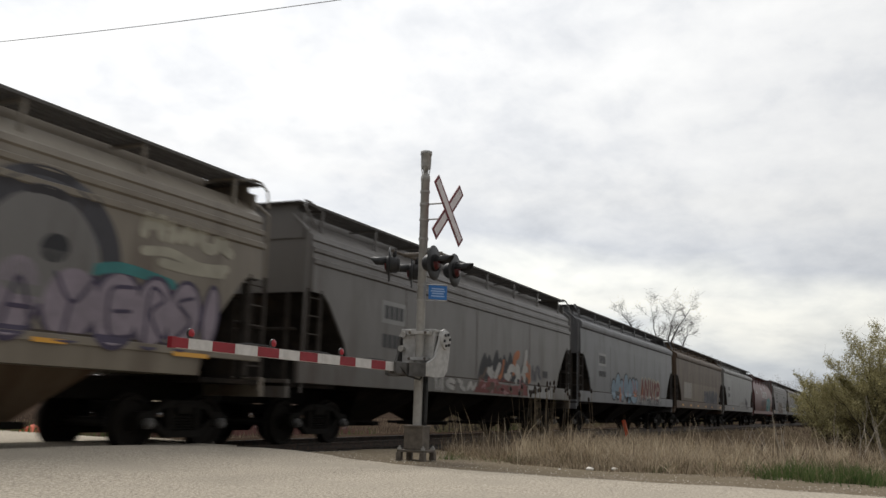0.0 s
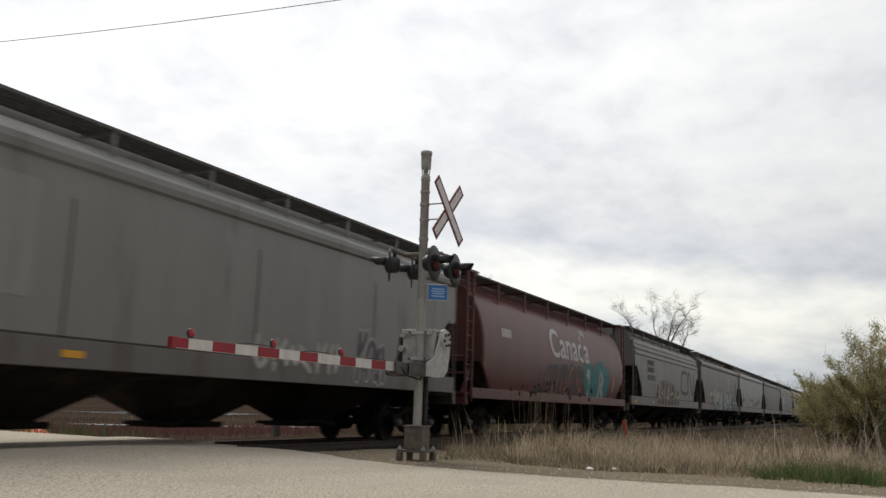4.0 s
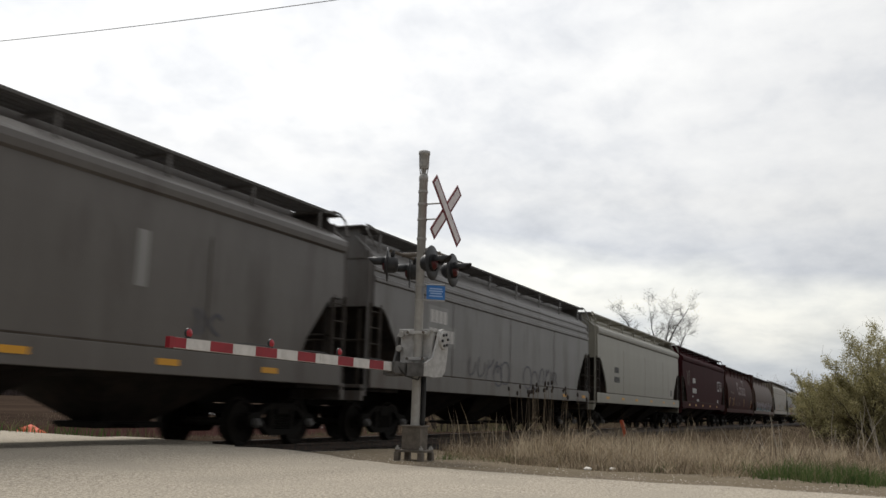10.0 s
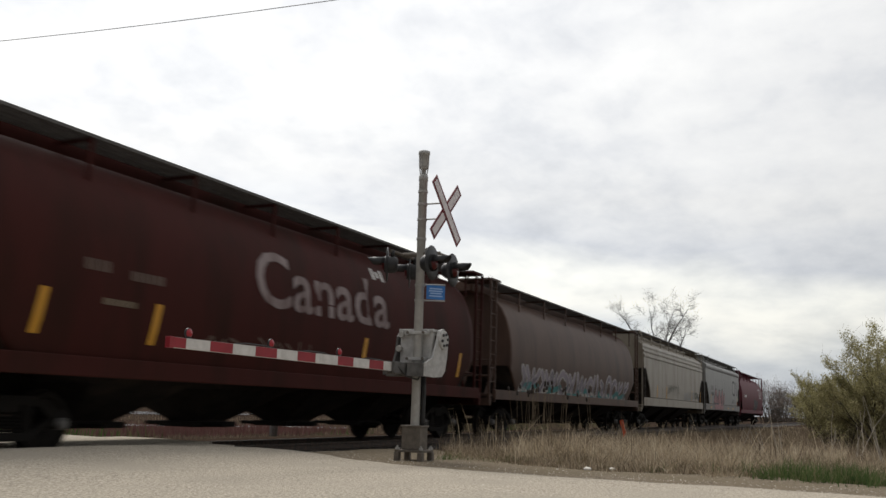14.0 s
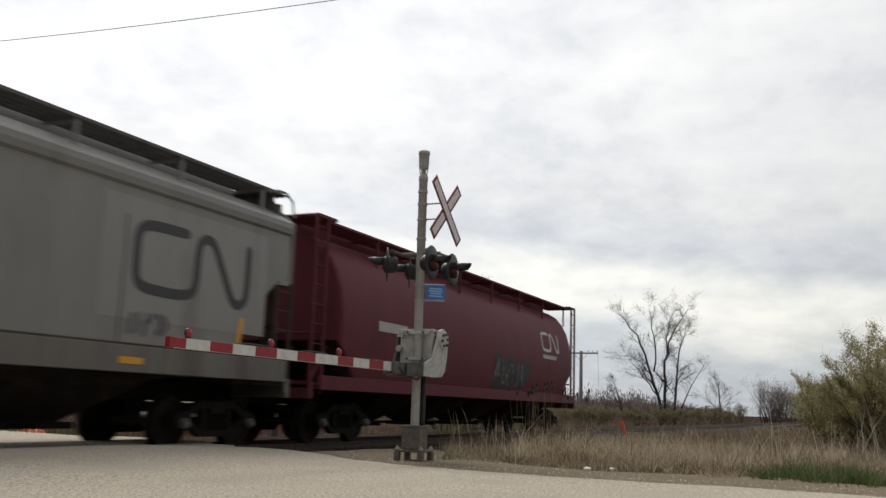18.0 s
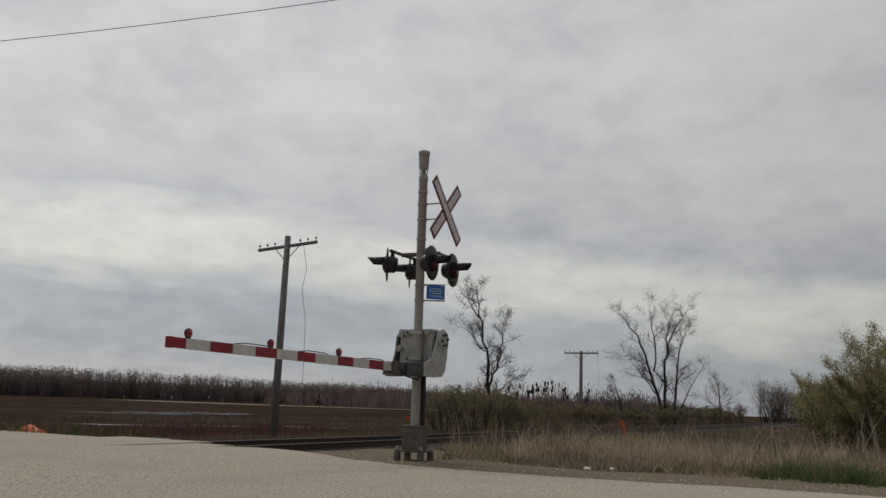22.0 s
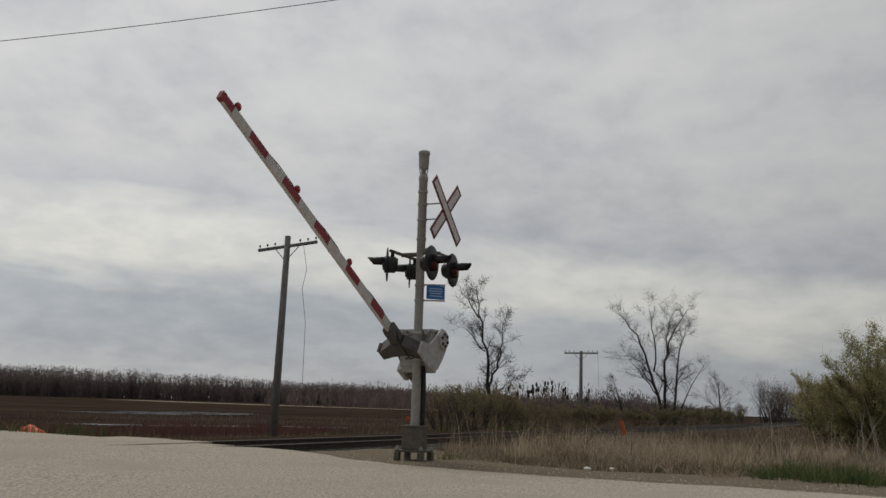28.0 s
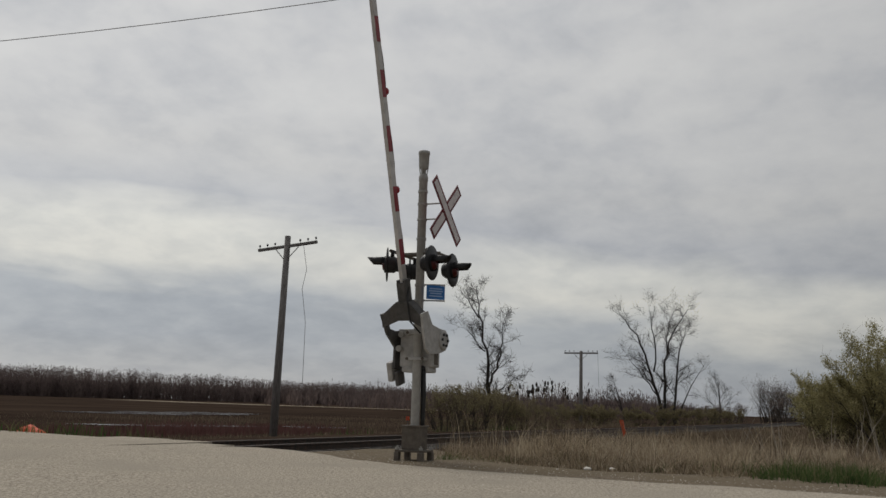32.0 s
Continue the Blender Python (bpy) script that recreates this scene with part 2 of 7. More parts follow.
def part(name, bm, mat, parent, label="", smooth=False, loc=None):
    return link(name, finish(bm, name, smooth), mat, parent, label, loc)


def thing(name, loc, label, category, group="", kind=""):
    ob = new(name)
    ob.location = loc
    ob.empty_display_size = 0.2
    return tagged(ob, label, category, group, kind)


def box(bm, x0, x1, y0, y1, z0, z1, bevel=0.0, m=None):
    v = [bm.verts.new(c) for c in ((x0, y0, z0), (x1, y0, z0), (x1, y1, z0), (x0, y1, z0), (x0, y0, z1), (x1, y0, z1), (x1, y1, z1), (x0, y1, z1))]
    f = [bm.faces.new([v[i] for i in q]) for q in ((3, 2, 1, 0), (4, 5, 6, 7), (0, 1, 5, 4), (1, 2, 6, 5), (2, 3, 7, 6), (3, 0, 4, 7))]
    geom = v
    if bevel:
        edges = list({e for q in f for e in q.edges})
        r = bmesh.ops.bevel(bm, geom=edges, offset=bevel, segments=2, affect="EDGES", profile=0.6)
        geom = list({w for q in r["faces"] for w in q.verts} | {w for w in v if w.is_valid})
    if m is not None:
        bmesh.ops.transform(bm, matrix=m, verts=geom)
    return geom


def tube(bm, pts, radii, sides=8, caps=True):
    """A round bar through pts."""
    pts = [Vector(p) for p in pts]
    if not hasattr(radii, "__len__"):
        radii = [radii] * len(pts)
    rings = []
    for i, p in enumerate(pts):
        d = (pts[min(i + 1, len(pts) - 1)] - pts[max(i - 1, 0)]).normalized()
        a = d.orthogonal().normalized() if i == 0 else (a - d * a.dot(d)).normalized()
        b = d.cross(a)
        rings.append([bm.verts.new(p + (a * math.cos(k) + b * math.sin(k)) * radii[i]) for k in (2 * math.pi * j / sides for j in range(sides))])
    for r, s in zip(rings, rings[1:]):
        for j in range(sides):
            bm.faces.new((r[j], r[(j + 1) % sides], s[(j + 1) % sides], s[j]))
    if caps:
        bm.faces.new(rings[0][::-1])
        bm.faces.new(rings[-1])


def lathe(bm, profile, origin, axis, sides=20):
    """Turn (distance along axis, radius) round the axis from origin."""
    o, d = Vector(origin), Vector(axis).normalized()
    tube_pts = [o + d * s for s, _ in profile]
    a = d.orthogonal().normalized()
    b = d.cross(a)
    rings = []
    for p, (_, r) in zip(tube_pts, profile):
        if r < 1e-5:
            rings.append([bm.verts.new(p)])
        else:
            rings.append([bm.verts.new(p + (a * math.cos(k) + b * math.sin(k)) * r) for k in (2 * math.pi * j / sides for j in range(sides))])
    for r, s in zip(rings, rings[1:]):
        for j in range(sides):
            k = (j + 1) % sides
            if len(r) == 1 and len(s) > 1:
                bm.faces.new((r[0], s[k], s[j]))
            elif len(s) == 1 and len(r) > 1:
                bm.faces.new((r[j], r[k], s[0]))
            elif len(r) > 1:
                bm.faces.new((r[j], r[k], s[k], s[j]))


def prism(bm, outline, y0, y1):
    """An outline in x and z, thick from y0 to y1."""
    a = [bm.verts.new((x, y0, z)) for x, z in outline]
    b = [bm.verts.new((x, y1, z)) for x, z in outline]
    bm.faces.new(a)
    bm.faces.new(b[::-1])
    n = len(a)
    for i in range(n):
        bm.faces.new((a[i], b[i], b[(i + 1) % n], a[(i + 1) % n]))


def soup(name, verts, faces, mat, label, category, kind="stuff"):
    me = bpy.data.meshes.new(name)
    me.from_pydata(verts, [], faces)
    me.update()
    me.materials.append(mat)
    ob = new(name, me)
    return tagged(ob, label, category, kind=kind)


# ---- ground ----


def smooth01(a, b, v):
    u = min(1.0, max(0.0, (v - a) / (b - a)))
    return u * u * (3 - 2 * u)


ROAD_X0, ROAD_X1 = 2.2, 11.28


def road_edge(y):
    """The ragged verge line of the road."""
    return ROAD_X1 + 0.03 * y + 2.4 * smooth01(4.5, 10.5, y) + 0.06 * math.sin(y * 1.7) + 0.04 * math.sin(y * 5.1)


def height(x, y):
    """Height of the natural ground."""
    h = 0.03
    if y > 13.2:
        h = 0.0 - 0.75 * smooth01(13.2, 17.0, y)
        # the road goes on over the crossing
        on = smooth01(1.0, 2.5, x) * (1 - smooth01(16.0, 18.0, x)) * (1 - smooth01(26, 60, y))
        h = h * (1 - on) + on * (-0.03)
        h += 0.08 * math.sin(x * 0.05) * math.sin(y * 0.04) * smooth01(20, 60, y) + 0.0005 * max(0, x - 40)
    else:
        right = smooth01(1.5, 11.0, x - road_edge(y))
        h -= 0.25 * right
        bank = smooth01(8.0, 10.2, y)
        h = h * (1 - bank) + bank * (-0.16)
    return h


def build_ground():
    bm = bmesh.new()
    xs = [-3000, -800, -250, -90, -40, -20, -12, -8, -5, -3] + [i * 0.75 - 2 for i in range(70)] + [55 + i * 4 for i in range(30)] + [190, 230, 300, 420, 700, 1300, 3000]
    ys = [-3000, -800, -200, -60, -25, -15, -10] + [i * 0.6 - 7 for i in range(46)] + [21.5, 23, 25, 28, 32, 37, 43, 50, 60, 75, 95, 120, 160, 220, 320, 500, 900, 1700, 3000]
    grid = [[bm.verts.new((x, y, height(x, y) - 0.02)) for y in ys] for x in xs]
    for i in range(len(xs) - 1):
        for j in range(len(ys) - 1):
            bm.faces.new((grid[i][j], grid[i + 1][j], grid[i + 1][j + 1], grid[i][j + 1]))
    me = finish(bm, "ground", True)
    ob = link("ground", me, M_GROUND)
    tagged(ob, "brown marshy field and dead grass reaching the horizon", "ground", kind="structure")


def build_road():
    bm = bmesh.new()
    ys = [-40, -25, -15, -10] + [i * 0.4 - 8 for i in range(43)] + [9.4, 9.7]
    rows = []
    for y in ys:
        e0 = ROAD_X0 - 0.2 - 0.5 * math.sin(y * 0.7) * 0.2 - 0.1 * y
        e1 = road_edge(y)
        row = []
        for k in range(15):
            u = k / 14
            x = e0 + (e1 - e0) * u
            crown = 0.055 * (1 - (2 * u - 1) ** 4)
            rise = 0.075 * smooth01(6.0, 9.6, y) * (1 - 0.85 * smooth01(0.72, 1.0, u))
            row.append(bm.verts.new((x, y, 0.025 + crown + rise + 0.008 * noise.noise((x * 0.9, y * 0.9, 3)))))
        rows.append(row)
    for r, s in zip(rows, rows[1:]):
        for k in range(14):
            bm.faces.new((r[k], r[k + 1], s[k + 1], s[k]))
    tagged(link("road", finish(bm, "road", True), M_ROAD), "pale worn chip-seal country road with gravel edges", "road", kind="structure")
    # loose chippings on the road and along its edges
    rng = np.random.default_rng(77)
    V, F = [], []
    for i in range(5200):
        y = rng.uniform(-3.5, 9.5)
        e0, e1 = ROAD_X0 - 0.2 - 0.1 * y, road_edge(y)
        u = rng.random()
        u = u if rng.random() < 0.3 else (1 + rng.normal(0, 0.05) if rng.random() < 0.6 else rng.normal(0.42, 0.10))
        x = e0 + (e1 - e0) * u
        if x < 3.5 or u < 0.05:
            continue
        z = (0.03 + 0.055 * (1 - (2 * u - 1) ** 4)) if u < 1 else height(x, y) + 0.015
        r = 0.005 + 0.010 * rng.random() ** 3
        o = len(V)
        V += [(x + r * rng.uniform(0.7, 1.3) * a, y + r * rng.uniform(0.7, 1.3) * b, z + r * 0.6 * c) for a, b, c in ((1, 0, 0), (0, 1, 0), (-1, 0, 0), (0, -1, 0), (0.2, 0.1, 1))]
        F += [(o, o + 1, o + 4), (o + 1, o + 2, o + 4), (o + 2, o + 3, o + 4), (o + 3, o, o + 4)]
    soup("loose_gravel", V, F, M_CHIPS, "loose pale and dark chippings on the road", "gravel")
    # crossing surface between and beyond the rails
    bm = bmesh.new()
    for y0, y1, a1 in ((9.72, RAIL_Y - 0.84, 13.2), (RAIL_Y - 0.64, RAIL_Y + 0.64, 13.9), (RAIL_Y + 0.84, 13.4, 14.6)):
        a0 = ROAD_X0 - 0.9
        for i in range(8):
            x0, x1 = a0 + (a1 - a0) * i / 8, a0 + (a1 - a0) * (i + 1) / 8 - 0.012
            box(bm, x0, x1, y0, y1, -0.2, 0.085 if y0 < 12 else 0.06)
    tagged(link("crossing_panels", finish(bm, "crossing_panels"), M_ROAD), "level crossing surface between the rails, pale and dusty", "crossing", kind="structure")
    bm = bmesh.new()
    ys = [13.42 + i * 1.2 for i in range(40)]
    rows = []
    for y in ys:
        e0 = ROAD_X0 - 1.3 - 0.1 * (y - 13)
        e1 = 15.0 + 0.12 * (y - 13.4) if y < 18.5 else 15.6 - 0.28 * (y - 18.5)
        rows.append([bm.verts.new((e0 + (e1 - e0) * k / 8, y, 0.0 + 0.01 * noise.noise((k, y, 0)))) for k in range(9)])
    for r, s in zip(rows, rows[1:]):
        for k in range(8):
            bm.faces.new((r[k], r[k + 1], s[k + 1], s[k]))
    tagged(link("road_beyond", finish(bm, "road_beyond", True), M_ROAD), "pale country road going on past the crossing", "road", kind="structure")


def build_track():
    bm = bmesh.new()
    # ballast shoulder with a rough top
    xs = [-120 + 6 * i for i in range(18)] + [-12 + 0.7 * i for i in range(110)] + [66 + 8 * i for i in range(60)]
    sect = [(-3.1, -0.36), (-2.4, -0.26), (-1.7, -0.17), (-1.0, -0.155), (0, -0.15), (1.0, -0.155), (1.7, -0.17), (2.4, -0.32), (3.2, -0.7)]
    rows = [[bm.verts.new((x, RAIL_Y + y, z + 0.025 * noise.noise((x * 2, y * 3, 1)))) for y, z in sect] for x in xs]
    for r, s in zip(rows, rows[1:]):
        for k in range(len(sect) - 1):
            bm.faces.new((r[k], r[k + 1], s[k + 1], s[k]))
    tagged(link("track_bed", finish(bm, "track_bed", True), M_BALLAST), "dark stone ballast bed under the rails", "track bed", kind="structure")
    prof = [(-0.07, -0.17), (0.07, -0.17), (0.07, -0.155), (0.012, -0.13), (0.012, -0.045), (0.036, -0.035), (0.036, -0.004), (0.028, 0), (-0.028, 0), (-0.036, -0.004), (-0.036, -0.035), (-0.012, -0.045), (-0.012, -0.13), (-0.07, -0.155)]
    for side in (-0.7535, 0.7535):
        bm = bmesh.new()
        ends = [[bm.verts.new((x, RAIL_Y + side + y, z)) for y, z in prof] for x in (-150, 0, 30, 60, 120, 250, 600)]
        for a, b in zip(ends, ends[1:]):
            for i in range(len(prof)):
                j = (i + 1) % len(prof)
                bm.faces.new((a[i], b[i], b[j], a[j]))
        tagged(link("rail", finish(bm, "rail"), M_RAIL), "dark rusted steel running rail", "rail", "running rails", "structure")
    ties = thing("railway_ties", (0, RAIL_Y, 0), "dark creosoted wooden ties bedded in ballast", "railway ties", kind="structure")
    bm = bmesh.new()
    box(bm, -0.11, 0.11, -1.3, 1.3, -0.33, -0.145)
    me = finish(bm, "tie")
    me.materials.append(M_TIE)
    for i in range(150):
        x = 14.3 + i * 0.53
        o = new("tie", me)
        o.parent = ties
        o.location = (x, random.uniform(-0.04, 0.04), 0)


def build_shoulder():
    """Gravel round the foot of the signal and along the road's edge."""
    bm = bmesh.new()
    ys = [-6 + 0.4 * i for i in range(37)]
    rows = []
    for y in ys:
        w = 1.7 + 0.3 * math.sin(y * 1.3) + 2.2 * smooth01(4.6, 7.5, y)
        e = road_edge(y)
        rows.append([bm.verts.new((e - 0.35 + (w + 0.35) * k / 8, y, (0.022 if k < 2 else height(e - 0.35 + (w + 0.35) * k / 8, y)) + 0.006 + 0.02 * noise.noise((k * 1.3, y * 2.5, 7)) * (k > 1))) for k in range(9)])
    for r, t in zip(rows, rows[1:]):
        for k in range(8):
            bm.faces.new((r[k], r[k + 1], t[k + 1], t[k]))
    tagged(link("gravel_shoulder", finish(bm, "gravel_shoulder", True), M_VERGE), "grey-brown gravel shoulder beside the road", "shoulder", kind="structure")


build_ground()
build_shoulder()
build_road()
build_track()

# ---- the crossing signal ----
SIG = (12.72, 6.16, 0.04)
PIVOT = (0.28, 0.02, 1.774)
GATE_YAW = radians(-3.0)


def build_signal():
    s = thing("crossing_signal", SIG, "grey steel level crossing signal mast with gate, flashers and crossbuck", "railway signal")
    bm = bmesh.new()
    lathe(bm, [(0.36, 0.066), (4.20, 0.066), (4.205, 0.072), (4.28, 0.072), (4.32, 0.045), (4.34, 0.0)], (0, 0, 0), (0, 0, 1), 24)
    part("mast", bm, M_GALV, s, smooth=True)
    bm = bmesh.new()
    lathe(bm, [(4.31, 0.03), (4.38, 0.035), (4.41, 0.07), (4.45, 0.078), (4.62, 0.082), (4.625, 0.09), (4.675, 0.09), (4.68, 0.08), (4.69, 0.0)], (0, 0, 0), (0, 0, 1), 24)
    bell = part("bell", bm, M_GALV, s, "dull grey warning bell on the mast top", True)
    for k in range(6):
        a = k * math.pi / 3
        bm = bmesh.new()
        tube(bm, [(0.05 * math.cos(a), 0.05 * math.sin(a), 4.30), (0.068 * math.cos(a), 0.068 * math.sin(a), 4.43)], 0.008, 6)
        part("cage_bar", bm, M_GALV, bell)
    # base: junction box and feet
    bm = bmesh.new()
    box(bm, -0.13, 0.13, -0.15, 0.15, 0.15, 0.49, 0.012)
    box(bm, -0.145, 0.145, -0.165, 0.165, 0.475, 0.50, 0.006)
    part("junction_box", bm, M_BASE, s, "weathered brown-grey base box")
    bm = bmesh.new()
    box(bm, -0.20, 0.20, -0.22, 0.22, 0.115, 0.148, 0.006)
    part("base_plate", bm, M_BASE, s)
    for x, y in ((-0.17, -0.19), (0.17, -0.19), (-0.17, 0.19), (0.17, 0.19)):
        bm = bmesh.new()
        box(bm, x - 0.04, x + 0.04, y - 0.04, y + 0.04, -0.06, 0.113, 0.008)
        foot = part("foot", bm, M_BASE, s)
        bm = bmesh.new()
        lathe(bm, [(0.15, 0.0), (0.15, 0.032), (0.18, 0.032), (0.18, 0.014), (0.205, 0.014), (0.205, 0.0)], (x, y, 0.0), (0, 0, 1), 6)
        part("anchor_nut", bm, M_GALV, foot)
    for z in (3.28, 3.58, 3.82, 4.02, 2.34, 2.57):
        bm = bmesh.new()
        lathe(bm, [(z, 0.067), (z, 0.076), (z + 0.035, 0.076), (z + 0.035, 0.067)], (0, 0, 0), (0, 0, 1), 20)
        part("clamp_band", bm, M_GALV, s)
    # cable conduit down the back
    bm = bmesh.new()
    tube(bm, [(0.04, -0.10, 1.30), (0.05, -0.11, 1.0), (0.05, -0.105, 0.6), (0.05, -0.10, 0.4)], 0.03, 8)
    tube(bm, [(0.10, -0.04, 1.30), (0.105, -0.05, 0.9), (0.10, -0.06, 0.4)], 0.02, 8)
    part("conduit", bm, M_BLACK, s, "black rubber cable conduit", True)
    # crossbuck
    for sg in (1, -1):
        bm = bmesh.new()
        m = Matrix.Translation((0.02, -0.39 - (0.012 if sg > 0 else 0), 3.71)) @ Matrix.Rotation(radians(-3.5), 4, "Z") @ Matrix.Rotation(radians(sg * 45), 4, "Y")
        box(bm, -0.60, 0.60, -0.004, 0.004, -0.10, 0.10, 0, m)
        b = part("crossbuck_blade", bm, M_SIGN_R, s, "white crossbuck blade with dark red border")
        bm = bmesh.new()
        box(bm, -0.555, 0.555, -0.009, -0.0045, -0.058, 0.058, 0, m)
        part("white_face", bm, M_SIGN_W, b)
    for z in (3.84, 3.60):
        bm = bmesh.new()
        tube(bm, [(0, -0.06, z), (0, -0.385, z)], 0.012, 6)
        part("sign_bracket", bm, M_GALV, s)
    # notification sign
    q = Matrix.Translation((0.04, -0.25, 2.475)) @ Matrix.Rotation(radians(-47), 4, "Z")
    bm = bmesh.new()
    box(bm, -0.145, 0.145, -0.004, 0.004, -0.105, 0.105, 0, q)
    sign = part("blue_sign", bm, M_BLUE, s, "small blue notification sign with pale unreadable lettering")
    for i, (z, w) in enumerate(((0.055, 0.20), (0.02, 0.22), (-0.015, 0.18), (-0.055, 0.21))):
        bm = bmesh.new()
        box(bm, -w / 2, w / 2, -0.0075, -0.0045, z - 0.009, z + 0.009, 0, q)
        part("lettering_bar", bm, M_BLUE_T, sign)
    for z in (2.595, 2.355):
        bm = bmesh.new()
        tube(bm, [(0.02, -0.06, z), (0.05, -0.2, z), (0.14, -0.36, z + (0.0))], 0.012, 6)
        part("sign_bracket", bm, M_GALV, s)
    # flashers
    bm = bmesh.new()
    for y in (-0.30, 0.30):
        tube(bm, [(-0.42, y, 3.06), (0.42, y, 3.06)], 0.026, 8)
    tube(bm, [(0, -0.32, 3.06), (0, 0.32, 3.06)], 0.035, 8)
    part("flasher_crossarm", bm, M_BASE, s, "dark grey pipe crossarm")
    for sg in (-1, 1):
        for x in (-0.38, 0.38):
            y = sg * 0.36
            z = 2.86
            face = Vector((-0.45 if sg > 0 else 0.04, sg, 0)).normalized()
            bm = bmesh.new()
            lathe(bm, [(0.0, 0.0), (0.0, 0.10), (0.012, 0.255), (0.018, 0.26), (0.024, 0.255), (0.02, 0.11)], Vector((x, y, z)) - face * 0.01, face, 28)
            disc = part("flasher_background", bm, M_BLACK, s, "round black flasher background", True)
            bm = bmesh.new()
            lathe(bm, [(-0.15, 0.0), (-0.15, 0.09), (-0.10, 0.125), (0.05, 0.125)], (x, y, z), face, 20)
            tube(bm, [(x, y - sg * 0.07, z + 0.1), (x, y - sg * 0.08, 3.07)], 0.03, 8)
            part("lamp_housing", bm, M_BLACK, disc, smooth=True)
            bm = bmesh.new()
            lathe(bm, [(0.045, 0.105), (0.075, 0.08), (0.088, 0.0)], (x, y, z), face, 20)
            part("red_lens", bm, M_LENS, disc, smooth=True)
            # visor: a half tube, longer above
            bm = bmesh.new()
            n = 12
            top, bot = [], []
            across = Vector((-face.y, face.x, 0))
            for i in range(n + 1):
                a = radians(2 + 176 * i / n)
                cx, cz = math.cos(a) * 0.115, math.sin(a) * 0.115
                top.append(bm.verts.new(Vector((x, y, z + cz)) + across * cx + face * 0.03))
                bot.append(bm.verts.new(Vector((x, y, z + cz * 0.86 + 0.005)) + across * cx * 0.9 + face * (0.22 + 0.09 * math.sin(a))))
            for i in range(n):
                bm.faces.new((top[i], top[i + 1], bot[i + 1], bot[i]))
            v = part("visor", bm, M_BLACK, disc, smooth=True)
            mod = v.modifiers.new("thick", "SOLIDIFY")
            mod.thickness = 0.006
    # gate mechanism, clamped behind the mast
    bm = bmesh.new()
    box(bm, 0.085, 0.38, -0.20, 0.34, 1.36, 1.90, 0.03)
    box(bm, 0.075, 0.36, -0.16, 0.30, 1.28, 1.37, 0.03)
    housing = part("gate_mechanism", bm, M_CAST, s, "light grey cast gate mechanism housing")
    bm = bmesh.new()
    box(bm, 0.07, 0.40, -0.22, 0.36, 1.885, 1.93, 0.012)
    part("housing_lid", bm, M_CAST, housing)
    # flat plate on the face; the recess's shade is its dark colour
    bm = bmesh.new()
    box(bm, 0.17, 0.30, -0.206, -0.196, 1.40, 1.84, 0.002)
    part("door_recess", bm, M_BASE, housing, "dark plate painted for the shaded recess of the side door")
    for y, z, l in ((0.30, 1.845, 0.06), (0.31, 1.63, 0.11), (0.20, 1.875, 0.05), (-0.12, 1.87, 0.05)):
        bm = bmesh.new()
        lathe(bm, [(0, 0.0), (0.0, 0.035), (l * 0.6, 0.035), (l * 0.6, 0.05), (l, 0.045), (l, 0.0)], (0.08, y, z), (-1, 0, 0), 12)
        part("hand_knob", bm, M_GALV, housing, smooth=False)
    for z in (1.865, 1.475):
        bm = bmesh.new()
        box(bm, -0.085, -0.065, -0.15, 0.15, z - 0.022, z + 0.022, 0.006)
        box(bm, -0.085, 0.09, -0.14, -0.115, z - 0.022, z + 0.022, 0.004)
        box(bm, -0.085, 0.09, 0.115, 0.14, z - 0.022, z + 0.022, 0.004)
        clamp = part("mast_clamp", bm, M_CAST, s)
        for y in (-0.128, 0.128):
            bm = bmesh.new()
            lathe(bm, [(0, 0.0), (0.0, 0.022), (0.025, 0.022), (0.025, 0.0)], (-0.085, y, z), (-1, 0, 0), 6)
            part("bolt", bm, M_BASE, clamp)
    bm = bmesh.new()
    lathe(bm, [(0, 0.0), (0.0, 0.05), (0.05, 0.05), (0.06, 0.03), (0.06, 0.0)], (0.09, -0.06, 1.33), (-1, 0, 0), 12)
    part("cable_gland", bm, M_BLACK, housing)
    bm = bmesh.new()
    tube(bm, [(0.28, -0.285, PIVOT[2]), (0.28, 0.40, PIVOT[2])], 0.06, 14)
    part("drive_shaft", bm, M_BASE, s)
    # moving gate: its own axes start at the shaft
    g = new("gate_arm")
    g.parent = s
    g.location = PIVOT
    tagged(g, "red and white striped gate boom with three red lamps")
    r0, r1, zc = 0.80, 5.45, -0.452

    def boom_piece(bm, a, b, grow=0.0):
        ha, hb = (0.063 - 0.009 * (a - r0) / (r1 - r0)) + grow, (0.063 - 0.009 * (b - r0) / (r1 - r0)) + grow
        vs = []
        for r, h in ((a, ha), (b, hb)):
            vs.append([bm.verts.new((-r, y, zc + z)) for y, z in ((-0.028 - grow, -h), (0.028 + grow, -h), (0.028 + grow, h), (-0.028 - grow, h))])
        for i in range(4):
            j = (i + 1) % 4
            bm.faces.new((vs[0][i], vs[0][j], vs[1][j], vs[1][i]))
        bm.faces.new(vs[0][::-1])
        bm.faces.new(vs[1])

    bm = bmesh.new()
    boom_piece(bm, r0, r1)
    boom_piece(bm, 2.76, 2.80, 0.003)
    part("boom", bm, M_ARM_W, g, "long tapering white boom")
